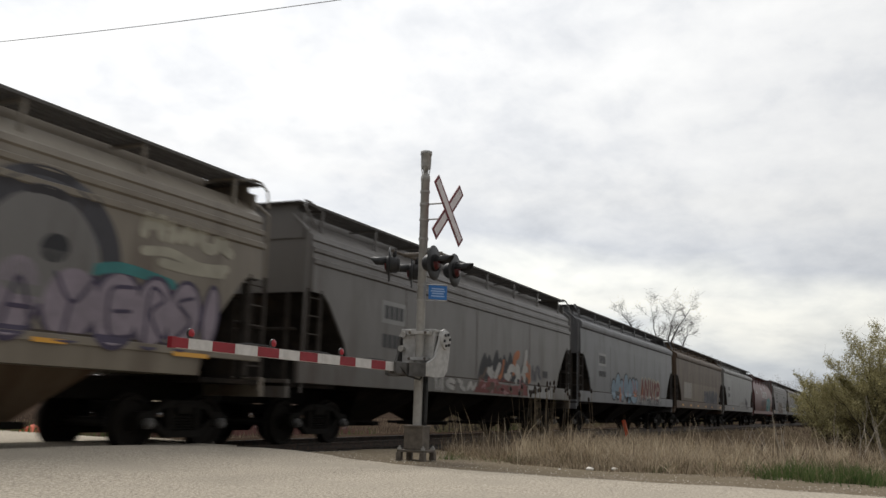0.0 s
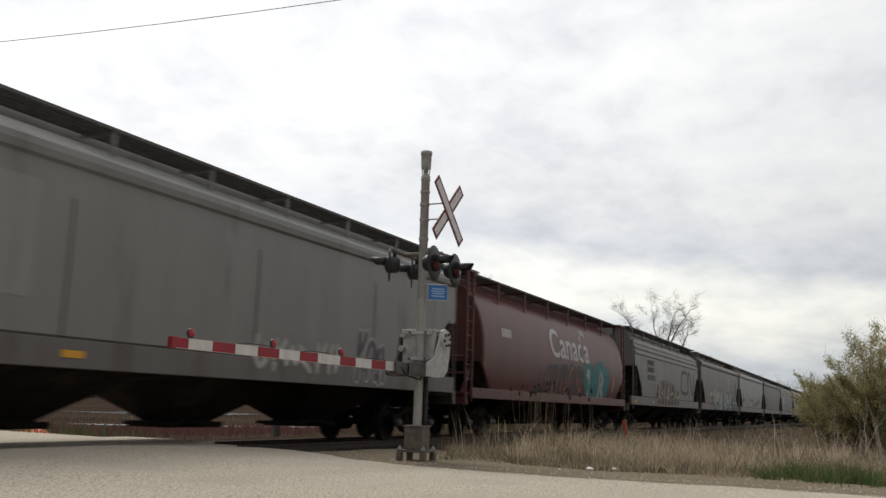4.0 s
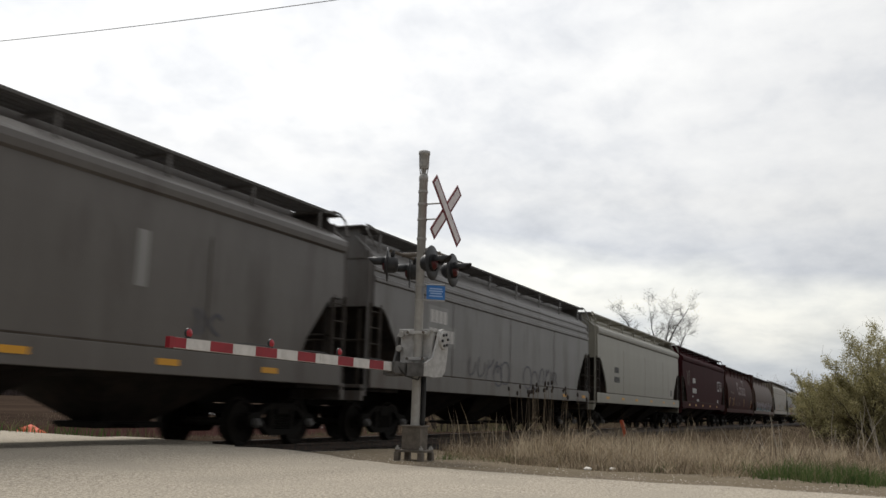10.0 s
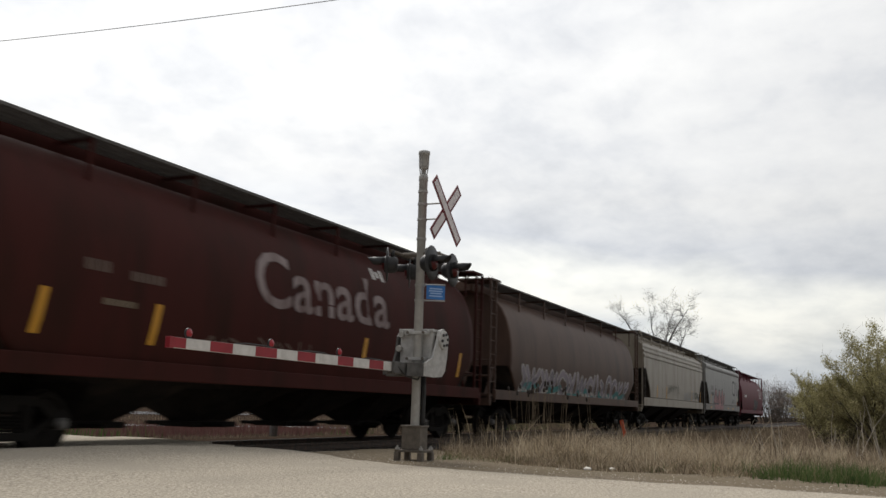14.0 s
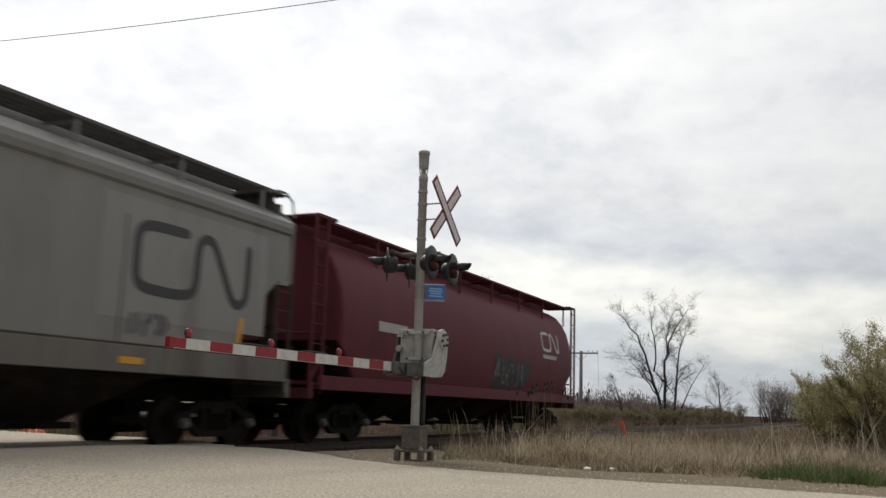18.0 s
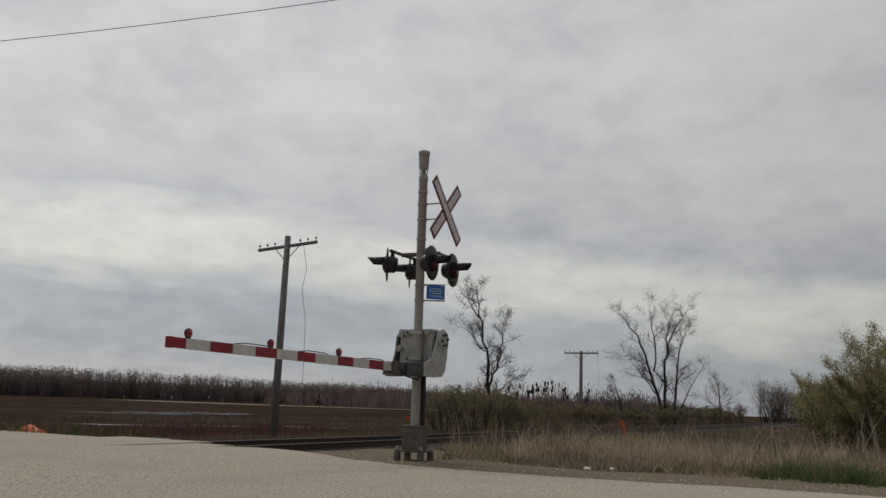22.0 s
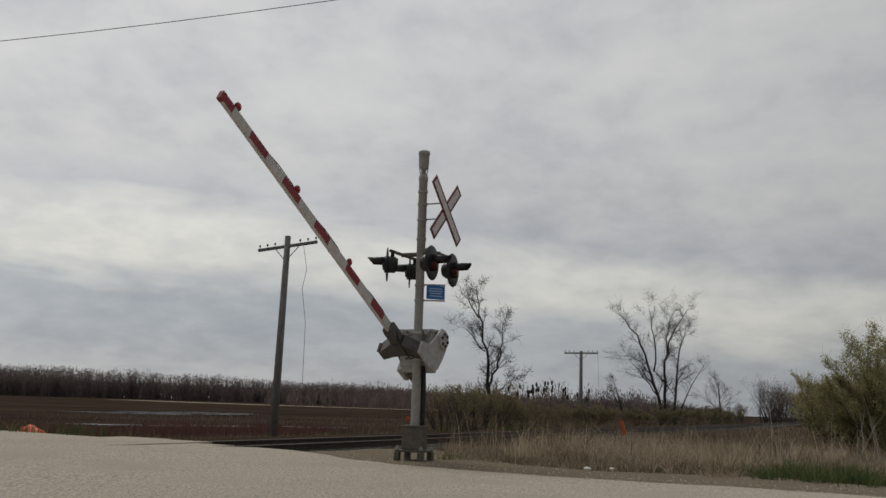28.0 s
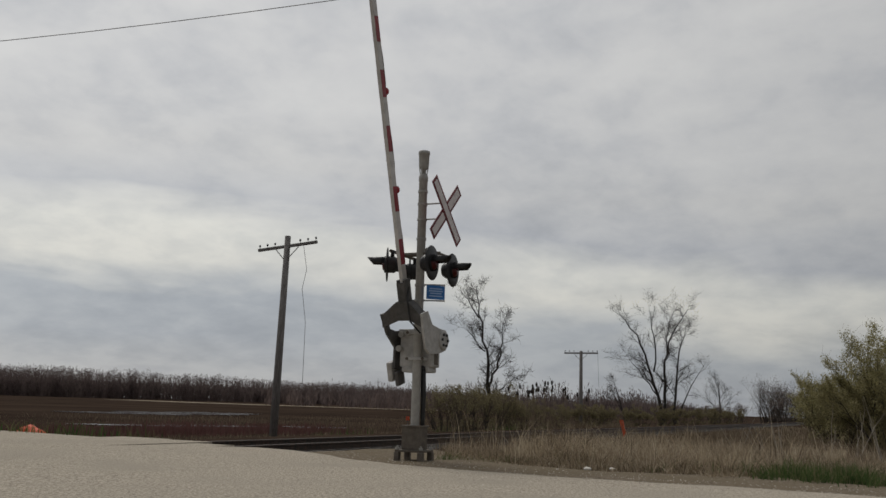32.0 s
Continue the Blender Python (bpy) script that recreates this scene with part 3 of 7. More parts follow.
    for a, b in STRIPES:
        bm = bmesh.new()
        # the sheeting covers the two broad faces only
        for y0, y1 in ((-0.031, -0.0285), (0.0285, 0.031)):
            ha, hb = 0.061 - 0.009 * (a - r0) / (r1 - r0), 0.061 - 0.009 * (b - r0) / (r1 - r0)
            vs = [[bm.verts.new((-r, y, zc + z)) for r, z in ((a, -ha), (b, -hb), (b, hb), (a, ha))] for y in (y0, y1)]
            bm.faces.new(vs[0]); bm.faces.new(vs[1][::-1])
            for i in range(4):
                j = (i + 1) % 4
                bm.faces.new((vs[0][j], vs[0][i], vs[1][i], vs[1][j]))
        part("red_stripe", bm, M_ARM_R, g)
    bm = bmesh.new()
    box(bm, -5.465, -5.40, -0.0315, 0.0315, zc - 0.058, zc + 0.058, 0.004)
    part("end_cap", bm, M_ARM_R, g, "dark red end cap of the boom")
    for r in LAMPS:
        bm = bmesh.new()
        box(bm, -r - 0.022, -r + 0.022, -0.022, 0.022, zc + 0.045, zc + 0.085, 0.004)
        lathe(bm, [(-0.014, 0.0), (-0.014, 0.049), (-0.008, 0.053), (0.008, 0.053), (0.014, 0.049), (0.014, 0.0)], (-r, 0, zc + 0.112), (0, 1, 0), 20)
        lamp = part("gate_lamp", bm, M_BLACK, g, "small round gate lamp with dark rim", True)
        for sg in (-1, 1):
            bm = bmesh.new()
            lathe(bm, [(0.0135, 0.046), (0.026, 0.034), (0.032, 0.0)], (-r, 0, zc + 0.112), (0, sg, 0), 18)
            part("red_lens", bm, M_LENS_ON, lamp, smooth=True)
    for c in (4.15, 2.95, 1.55):
        bm = bmesh.new()
        tube(bm, [(-c - 0.30, -0.02, zc + 0.058), (-c - 0.1, -0.02, zc + 0.078), (-c + 0.25, -0.02, zc + 0.076), (-c + 0.34, -0.02, zc + 0.06)], 0.007, 5)
        part("lamp_cable", bm, M_BLACK, g)
    # socket colour is darkened to hold its underside's shade
    bm = bmesh.new()
    box(bm, -1.02, -0.56, -0.075, -0.03, zc - 0.085, zc + 0.075, 0.01)
    box(bm, -1.02, -0.56, 0.03, 0.075, zc - 0.085, zc + 0.075, 0.01)
    box(bm, -0.98, -0.56, -0.07, 0.07, zc - 0.10, zc - 0.07, 0.008)
    part("boom_socket", bm, M_CASTD, g, "cast socket holding the boom, underside shade put into its dark grey")
    # trapezoid channel across the gate, with turned-down flanges
    bm = bmesh.new()
    for z0, z1 in ((zc + 0.055, zc + 0.075), (zc - 0.115, zc - 0.095)):
        out = [(-0.50, -0.28), (-0.70, -0.10), (-0.70, 0.10), (-0.50, 0.375), (-0.32, 0.375), (-0.42, 0.10), (-0.42, -0.10), (-0.32, -0.28)]
        lo, hi = [bm.verts.new((x, y, z0)) for x, y in out], [bm.verts.new((x, y, z1)) for x, y in out]
        bm.faces.new(lo[::-1]); bm.faces.new(hi)
        for i in range(8):
            j = (i + 1) % 8
            bm.faces.new((lo[i], lo[j], hi[j], hi[i]))
    for a, b in (((-0.50, -0.28), (-0.70, -0.10)), ((-0.70, 0.10), (-0.50, 0.375))):
        va = [bm.verts.new((x, y, z)) for x, y, z in ((*a, zc - 0.10), (*b, zc - 0.10), (*b, zc + 0.06), (*a, zc + 0.06))]
        vb = [bm.verts.new(v.co + Vector((0.02, 0, 0))) for v in va]
        bm.faces.new(va); bm.faces.new(vb[::-1])
        for i in range(4):
            j = (i + 1) % 4
            bm.faces.new((va[j], va[i], vb[i], vb[j]))
    part("channel_bracket", bm, M_CASTD, g, "dark steel channel across the gate")
    # side arms down from the hubs: the plain pale one and the dark one with the weight
    bm = bmesh.new()
    prism(bm, [(0.17, 0.05), (0.12, 0.13), (0.0, 0.17), (-0.12, 0.13), (-0.19, -0.06), (-0.30, -0.28), (-0.52, -0.37), (-0.52, -0.56), (-0.24, -0.57), (0.0, -0.55), (0.10, -0.46), (0.15, -0.26), (0.17, -0.10)], -0.315, -0.28)
    arm = part("side_arm", bm, M_CAST, g, "light grey cast side arm with bolted hub")
    bm = bmesh.new()
    lathe(bm, [(0, 0.0), (0.0, 0.145), (0.025, 0.14), (0.03, 0.12), (0.03, 0.0)], (0, -0.315, 0), (0, -1, 0), 20)
    part("hub_cover", bm, M_CAST, arm)
    for k in range(6):
        bm = bmesh.new()
        a = radians(60 * k + 10)
        lathe(bm, [(0.0, 0.022), (0.02, 0.022), (0.021, 0.0)], (0.09 * math.cos(a), -0.345, 0.09 * math.sin(a)), (0, -1, 0), 8)
        part("bolt", bm, M_BLACK, arm)
    bm = bmesh.new()
    prism(bm, [(0.12, 0.06), (0.05, 0.13), (-0.06, 0.14), (-0.15, 0.05), (-0.19, -0.20), (-0.26, -0.36), (-0.52, -0.40), (-0.52, -0.55), (-0.20, -0.45), (0.05, -0.26), (0.34, -0.36), (0.44, -0.14)], 0.37, 0.41)
    part("side_arm", bm, M_CASTD, g, "dark cast side arm carrying the weight")
    bm = bmesh.new()
    box(bm, 0.26, 0.56, 0.412, 0.505, -0.38, -0.10, 0.025)
    part("counterweight", bm, M_CAST, g, "light grey iron counterweight")
    bm = bmesh.new()
    box(bm, 0.40, 0.62, 0.30, 0.368, -0.40, -0.20, 0.02)
    part("counterweight", bm, M_CASTD, g, "dark iron counterweight")
    bm = bmesh.new()
    tube(bm, [(-0.98, -0.05, zc + 0.06), (-0.72, -0.10, zc - 0.12), (-0.42, -0.13, zc - 0.16), (-0.2, -0.16, zc + 0.05)], 0.013, 6)
    part("lamp_cable", bm, M_BLACK, g)
    return s, g


STRIPES = [(1.245, 1.618), (2.026, 2.395), (2.902, 3.277), (3.690, 4.085), (4.484, 4.851), (5.224, 5.452)]
LAMPS = [2.34, 3.78, 5.17]
signal_thing, gate_arm = build_signal()


def build_poles():
    made = []
    for x, y, top, base, arm_z, lean in ((32.6, 22.0, 7.68, -0.9, 7.25, 0.25), (76.9, 22.0, 5.80, -0.9, 5.62, 0.0)):
        p = thing("utility_pole", (x, y, base), "dark weathered wooden line pole with one crossarm and glass insulators", "utility pole", "line poles along the track")
        bm = bmesh.new()
        h = top - base
        tube(bm, [(-lean, 0, -0.3), (-lean * 0.6, 0, h * 0.4), (0, 0, h)], [0.17, 0.155, 0.125], 12)
        part("pole", bm, M_POLE, p, smooth=True)
        bm = bmesh.new()
        tip = -0.084 if x < 50 else 0.0
        box(bm, -0.05, 0.05, -1.45, 1.45, -0.06, 0.06, 0.008, Matrix.Translation((0, 0, arm_z - base)) @ Matrix.Rotation(math.atan(tip), 4, "X"))
        part("crossarm", bm, M_POLE, p)
        for sg in (-1, 1):
            bm = bmesh.new()
            tube(bm, [(-0.06, sg * 0.6, arm_z - base - 0.04), (-0.10, sg * 0.1, arm_z - base - 0.55)], 0.018, 6)
            part("brace", bm, M_POLE, p)
        for v in (-1.38, -1.0, -0.62, 0.62, 1.0, 1.38):
            bm = bmesh.new()
            z = arm_z - base + 0.06 + v * tip
            lathe(bm, [(0, 0.012), (0.08, 0.012), (0.08, 0.04), (0.12, 0.045), (0.16, 0.035), (0.18, 0.0)], (0, v, z), (0, 0, 1), 10)
            part("insulator", bm, M_INSUL, p, smooth=True)
        if x < 50:
            bm = bmesh.new()
            tube(bm, [(0.08, -0.75, arm_z - base), (0.09, -0.95, arm_z - base - 1.0), (0.06, -0.80, arm_z - base - 1.8), (0.10, -1.02, arm_z - base - 3.2), (0.08, -1.05, arm_z - base - 5.6)], 0.010, 5)
        else:
            bm = bmesh.new()
            tube(bm, [(0.08, -1.40, arm_z - base), (0.08, -1.5, arm_z - base - 2.8)], 0.010, 5)
        part("loose_wire", bm, M_WIRE, p, "thin broken wire hanging from the crossarm")
    for x, y in ((11.5, 38.0), (16.6, -8.0)):
        p = thing("service_pole", (x, y, -0.2), "plain weathered wooden pole carrying the service wire", "utility pole", "service poles along the road")
        bm = bmesh.new()
        tube(bm, [(0, 0, -0.3), (0, 0, 10.2)], [0.17, 0.12], 12)
        part("pole", bm, M_POLE, p, smooth=True)
    # service wire over the road
    w = bmesh.new()
    a, b = Vector((11.5, 38.0, 8.9)), Vector((16.6, -8.0, 8.9))
    tube(w, [a.lerp(b, i / 24) + Vector((0, 0, -1.3 * 4 * (i / 24) * (1 - i / 24) + 0.85)) for i in range(25)], 0.0085, 6)
    tagged(link("overhead_wire", finish(w, "overhead_wire", True), M_CABLE), "thin dark overhead service wire across the sky", "wire")


build_poles()


def build_markers():
    t = thing("marker_stake", (38.9, 9.22, -0.25), "leaning orange plastic marker stake beside the track", "marker stake")
    bm = bmesh.new()
    box(bm, -0.03, 0.03, -0.07, 0.07, 0, 0.78, 0.005, Matrix.Rotation(radians(-14), 4, "X"))
    part("stake", bm, M_ORANGE, t)
    t = thing("marker_flag", (66.0, 32.6, -0.72), "tiny orange survey flag standing in the field", "marker flag")
    bm = bmesh.new()
    tube(bm, [(0, 0, -0.1), (0, 0, 0.75)], 0.02, 5)
    part("rod", bm, M_WIRE, t)
    bm = bmesh.new()
    box(bm, -0.01, 0.01, -0.14, 0.14, 0.45, 0.75)
    part("flag", bm, M_ORANGE, t)
    t = thing("orange_fencing", (24.1, 26.7, -0.72), "crumpled heap of orange plastic lying in the grass", "debris")
    bm = bmesh.new()
    n = 9
    g = [[bm.verts.new((i * 0.14 - 0.5 + 0.08 * noise.noise((i, j, 5)), -j * 0.22 + 0.7, 0.05 + 0.28 * abs(noise.noise((i * 0.5, j * 0.7, 9))) + 0.42 * math.exp(-((i - 5) ** 2 + (j - 4) ** 2) / 6))) for j in range(n)] for i in range(n)]
    for i in range(n - 1):
        for j in range(n - 1):
            bm.faces.new((g[i][j], g[i + 1][j], g[i + 1][j + 1], g[i][j + 1]))
    o = part("plastic_sheet", bm, M_ORANGE, t)
    o.modifiers.new("thick", "SOLIDIFY").thickness = 0.02
    for x, y, r in ((12.75, 3.55, 0.055), (13.05, 3.28, 0.045), (12.5, 3.9, 0.02), (13.9, 3.5, 0.03)):
        bm = bmesh.new()
        bmesh.ops.create_icosphere(bm, subdivisions=2, radius=r)
        for v in bm.verts:
            v.co *= 1 + 0.35 * noise.noise(v.co * 14 + Vector((x, y, 0)))
            v.co.z *= 0.55
        o = link("stone", finish(bm, "stone"), M_STONE)
        o.location = (x, y, 0.03 + r * 0.3)
        tagged(o, "pale rounded stone at the road verge", "stone", "stones on the verge")


build_markers()

# ---- the train ----
GAPS = [-4.2, 14.4, 33.2, 52.0, 70.3, 88.9, 107.3, 126.2, 145.1, 163.7, 182.3, 200.9, 219.5, 237.6, 255.8, 275.4, 293.9, 312.3, 331.0]
PROFILES = {
    "ribbed": [(1.53, 1.2), (1.55, 1.5), (1.56, 2.1), (1.56, 2.9), (1.55, 3.48), (1.585, 3.51), (1.585, 3.59), (1.535, 3.62), (1.525, 3.72), (1.555, 3.75), (1.555, 3.82), (1.50, 3.85),
               (1.485, 3.95), (1.505, 3.98), (1.48, 4.08), (1.42, 4.12), (1.05, 4.42), (0.6, 4.57), (0, 4.60)],
    "smooth": [(1.53, 1.2), (1.55, 1.5), (1.565, 2.1), (1.57, 2.8), (1.565, 3.4), (1.55, 3.88), (1.60, 3.92), (1.615, 4.02), (1.60, 4.12), (1.54, 4.17), (1.1, 4.42), (0.6, 4.57), (0, 4.60)],
    "round": [(1.42, 1.1), (1.50, 1.38), (1.565, 1.8), (1.60, 2.3), (1.59, 2.75), (1.53, 3.15), (1.42, 3.52), (1.26, 3.84), (1.02, 4.12), (0.75, 4.28), (0.4, 4.38), (0, 4.41)],
}
SILL = {"ribbed": (1.18, 1.57), "smooth": (1.18, 1.57), "round": (1.08, 1.36)}


def side_y(kind, z):
    p = PROFILES[kind]
    for (y0, z0), (y1, z1) in zip(p, p[1:]):
        if z0 <= z <= z1:
            return y0 + (y1 - y0) * (z - z0) / max(1e-6, z1 - z0)
    return p[0][0] if z < p[0][1] else 0.3


def paint(name, base, dirt, rust=(0.10, 0.055, 0.035), cover=0.62, rough=0.45, gloss=0.45):
    """Weathered railcar enamel: vertical dirt streaks and broad rusty or sooty stains."""
    base, dirt, rust = (tuple(v * 0.84 for v in c) for c in (base, dirt, rust))
    m = material(name, base, rough, second=dirt, scale=1.1, stretch=(1.5, 1.0, 0.34), third=rust, third_scale=0.75, third_cover=cover, bump=0.12, bump_scale=9, sharp=0.30, spec=gloss)
    return m


# brown grime, with the shade under the cars put into the colour
M_GRIME_SHADE = material("hopper_grime_shade", (0.022, 0.018, 0.016), 0.9, second=(0.013, 0.011, 0.010), scale=3, third=(0.036, 0.028, 0.022), third_scale=1.1, third_cover=0.6, spec=0.08)

# soot, with the shade of the end cavities put into the colour
M_SLOPE = material("slope_sheet_soot_shade", (0.045, 0.039, 0.034), 0.9, second=(0.026, 0.022, 0.019), scale=2.2, third=(0.075, 0.056, 0.043), third_scale=0.9, third_cover=0.62, spec=0.08)
M_SEAM = material("seam_grime_gap_shade", (0.085, 0.072, 0.060), 0.9, second=(0.055, 0.045, 0.037), scale=2.5, spec=0.08)
M_LADDER = material("ladder_dark", (0.075, 0.066, 0.058), 0.85, second=(0.05, 0.043, 0.038), scale=4, spec=0.1)
M_RUST = material("rust_run", (0.12, 0.06, 0.035), 0.9, second=(0.07, 0.038, 0.025), scale=5, stretch=(2, 1, 0.4), spec=0.08)
_shared = {}


def truck_meshes():
    if _shared:
        return _shared
    bm = bmesh.new()
    tube(bm, [(0, -1.12, 0), (0, 1.12, 0)], 0.075, 10)
    for sg in (-1, 1):
        lathe(bm, [(-0.085, 0.0), (-0.085, 0.13), (-0.03, 0.15), (-0.045, 0.34), (-0.075, 0.37), (-0.075, 0.47), (-0.045, 0.475), (-0.04, 0.435), (0.06, 0.425), (0.06, 0.365), (0.02, 0.34), (0.03, 0.15), (0.085, 0.13), (0.085, 0.0)],
              (0, sg * 0.7535, 0), (0, sg, 0), 28)
    n0 = len(bm.faces)
    for sg in (-1, 1):
        lathe(bm, [(0.0, 0.085), (0.10, 0.085), (0.105, 0.07), (0.13, 0.06), (0.13, 0.0)], (0, sg * 1.06, 0), (0, sg, 0), 14)
        for k in range(3):
            a = k * 2 * math.pi / 3
            lathe(bm, [(0.12, 0.013), (0.15, 0.013), (0.15, 0)], (0.045 * math.cos(a), sg * 1.06, 0.045 * math.sin(a)), (0, sg, 0), 6)
    bm.faces.ensure_lookup_table()
    for f in bm.faces[n0:]:
        f.material_index = 1
    me = finish(bm, "wheelset")
    me.materials.append(M_WHEEL)
    me.materials.append(M_CAP)
    _shared["wheelset"] = me
    # cast side frame: arched top chord, sagging bottom chord, window for the springs
    bm = bmesh.new()
    w = 0.89
    top = [(-w - 0.20, 0.50), (-w - 0.16, 0.60), (-w + 0.12, 0.62), (-0.42, 0.80), (0.42, 0.80), (w - 0.12, 0.62), (w + 0.16, 0.60), (w + 0.20, 0.50)]
    prism(bm, top + [(w + 0.15, 0.36), (w - 0.13, 0.38), (w - 0.16, 0.50), (0.52, 0.66), (0.30, 0.68), (-0.30, 0.68), (-0.52, 0.66), (-w + 0.16, 0.50), (-w + 0.13, 0.38), (-w - 0.15, 0.36)], -0.08, 0.08)
    prism(bm, [(-w + 0.17, 0.50), (-w + 0.05, 0.46), (-0.42, 0.20), (0.42, 0.20), (w - 0.05, 0.46), (w - 0.17, 0.50), (0.40, 0.31), (-0.40, 0.31)], -0.07, 0.07)
    for x in (-0.34, 0.34):
        box(bm, x - 0.05, x + 0.05, -0.07, 0.07, 0.28, 0.70)
    _shared["side_frame"] = finish(bm, "side_frame")
    bm = bmesh.new()
    lathe(bm, [(k * 0.023, 0.078 if k % 2 else 0.056) for k in range(14)], (0, 0, 0.31), (0, 0, 1), 10)
    _shared["spring"] = finish(bm, "spring")
    bm = bmesh.new()
    box(bm, -0.20, 0.20, -1.10, 1.10, 0.58, 0.76, 0.02)
    lathe(bm, [(0.74, 0.0), (0.74, 0.2), (0.86, 0.2), (0.86, 0.0)], (0, 0, 0), (0, 0, 1), 14)
    _shared["bolster"] = finish(bm, "bolster")
    bm = bmesh.new()
    for x in (-0.36, 0.36):
        box(bm, x - 0.05, x + 0.05, -0.85, 0.85, 0.36, 0.48, 0.01)
        for y in (-0.75, 0.75):
            box(bm, x + (0.02 if x > 0 else -0.10), x + (0.10 if x > 0 else -0.02), y - 0.08, y + 0.08, 0.32, 0.56, 0.01)
    _shared["brake_beam"] = finish(bm, "brake_beam")
    for k in ("side_frame", "spring", "bolster", "brake_beam"):
        _shared[k].materials.append(M_DARK)
    return _shared


wheelsets = []


def build_truck(car, x):
    ms = truck_meshes()
    t = new("truck")
    t.parent = car
    t.location = (x, 0, 0)
    for y in (-1.0, 1.0):
        link("side_frame", ms["side_frame"], None, t, loc=(0, y, 0))
        for x2 in (-0.18, 0.0, 0.18):
            link("spring", ms["spring"], None, t, loc=(x2, y, 0))
    for nm in ("bolster", "brake_beam"):
        link(nm, ms[nm], None, t)
    for dx in (-0.89, 0.89):
        w = link("wheelset", ms["wheelset"], None, t, loc=(dx, 0, 0.427))
        wheelsets.append(w)


def loft_body(kind, x0, x1, cut):
    """The tank: a cross-section drawn along the car; towards the ends its floor climbs along the slope sheets given by cut (inset, height)."""
    prof = PROFILES[kind]
    st = [x0 + d for d, _ in cut] + [x1 - d for d, _ in cut[::-1]]
    zc = [z for _, z in cut] + [z for _, z in cut[::-1]]
    # extra stations for an even skin
    stations = []
    for (a, za), (b, zb) in zip(zip(st, zc), zip(st[1:], zc[1:])):
        n = max(1, int((b - a) / 2.2))
        stations += [(a + (b - a) * i / n, za + (zb - za) * i / n) for i in range(n)]
    stations.append((st[-1], zc[-1]))
    bm = bmesh.new()
    rings = []
    for x, lo in stations:
        ring = []
        for y, z in prof:
            if z < lo:
                z = lo + (z - prof[0][1]) * 0.002
                y = side_y(kind, lo)
            ring.append((y, z))
        pts = [(-y, z) for y, z in ring] + [(y, z) for y, z in ring[-2::-1]]
        rings.append([bm.verts.new((x, y, z)) for y, z in pts])
    n = len(rings[0])
    for r, s in zip(rings, rings[1:]):
        for j in range(n):
            k = (j + 1) % n
            bm.faces.new((r[j], r[k], s[k], s[j]))
    if kind == "round":
        for f in bm.faces:
            f.smooth = True
    bm.faces.new(rings[0][::-1])
    bm.faces.new(rings[-1])
    return bm


def on_side(car_kind, u, z, out=0.0):
    """A place on the near side of a car, over the side sill where that stands proud."""
    return (u, -(1.577 if z < SILL[car_kind][1] + 0.005 and car_kind != "round" else side_y(car_kind, z)) - out, z)


def decal_quad(bm, kind, u0, u1, z0, z1, out=0.006, slant=0.0):
    n = max(1, int((z1 - z0) / 0.18)) if kind == "round" or z1 - z0 > 0.6 else 1
    for i in range(n):
        a, b = z0 + (z1 - z0) * i / n, z0 + (z1 - z0) * (i + 1) / n
        sa, sb = slant * i / n, slant * (i + 1) / n
        q = [on_side(kind, u0 + sa, a, out), on_side(kind, u1 + sa, a, out), on_side(kind, u1 + sb, b, out), on_side(kind, u0 + sb, b, out)]
        bm.faces.new([bm.verts.new(c) for c in q])


def stroke(bm, kind, pts, width, out):
    """A painted line of even width with round ends through (u, z) points, laid on the car's side."""
    fine = []
    for i in range(len(pts) - 1):
        p0, p1, p2, p3 = (Vector((*pts[max(0, min(len(pts) - 1, i + k))], 0)) for k in (-1, 0, 1, 2))
        for s in range(5):
            t = s / 5
            fine.append(0.5 * ((2 * p1) + (p2 - p0) * t + (2 * p0 - 5 * p1 + 4 * p2 - p3) * t * t + (3 * p1 - p0 - 3 * p2 + p3) * t ** 3))
    fine.append(Vector((*pts[-1], 0)))
    prev = None
    h = width / 2
    d0 = (fine[1] - fine[0]).normalized()
    d1 = (fine[-1] - fine[-2]).normalized()
    line = [(fine[0] - d0 * h * 0.9, 0.45)] + [(p, 1.0) for p in fine] + [(fine[-1] + d1 * h * 0.9, 0.45)]
    for i, (p, s) in enumerate(line):
        a, b = line[max(0, i - 1)][0], line[min(len(line) - 1, i + 1)][0]
        d = (b - a)
        d = d.normalized() if d.length > 1e-6 else Vector((1, 0, 0))
        nrm = Vector((-d.y, d.x, 0))
        row = []
        for k in (-1, -0.33, 0.33, 1):
            q = p + nrm * (h * s * k)
            z = min(3.9, max(1.21, q.y))
            row.append(bm.verts.new(on_side(kind, q.x, z, out)))
        if prev:
            for k in range(3):
                bm.faces.new((prev[k], row[k], row[k + 1], prev[k + 1]))
        prev = row


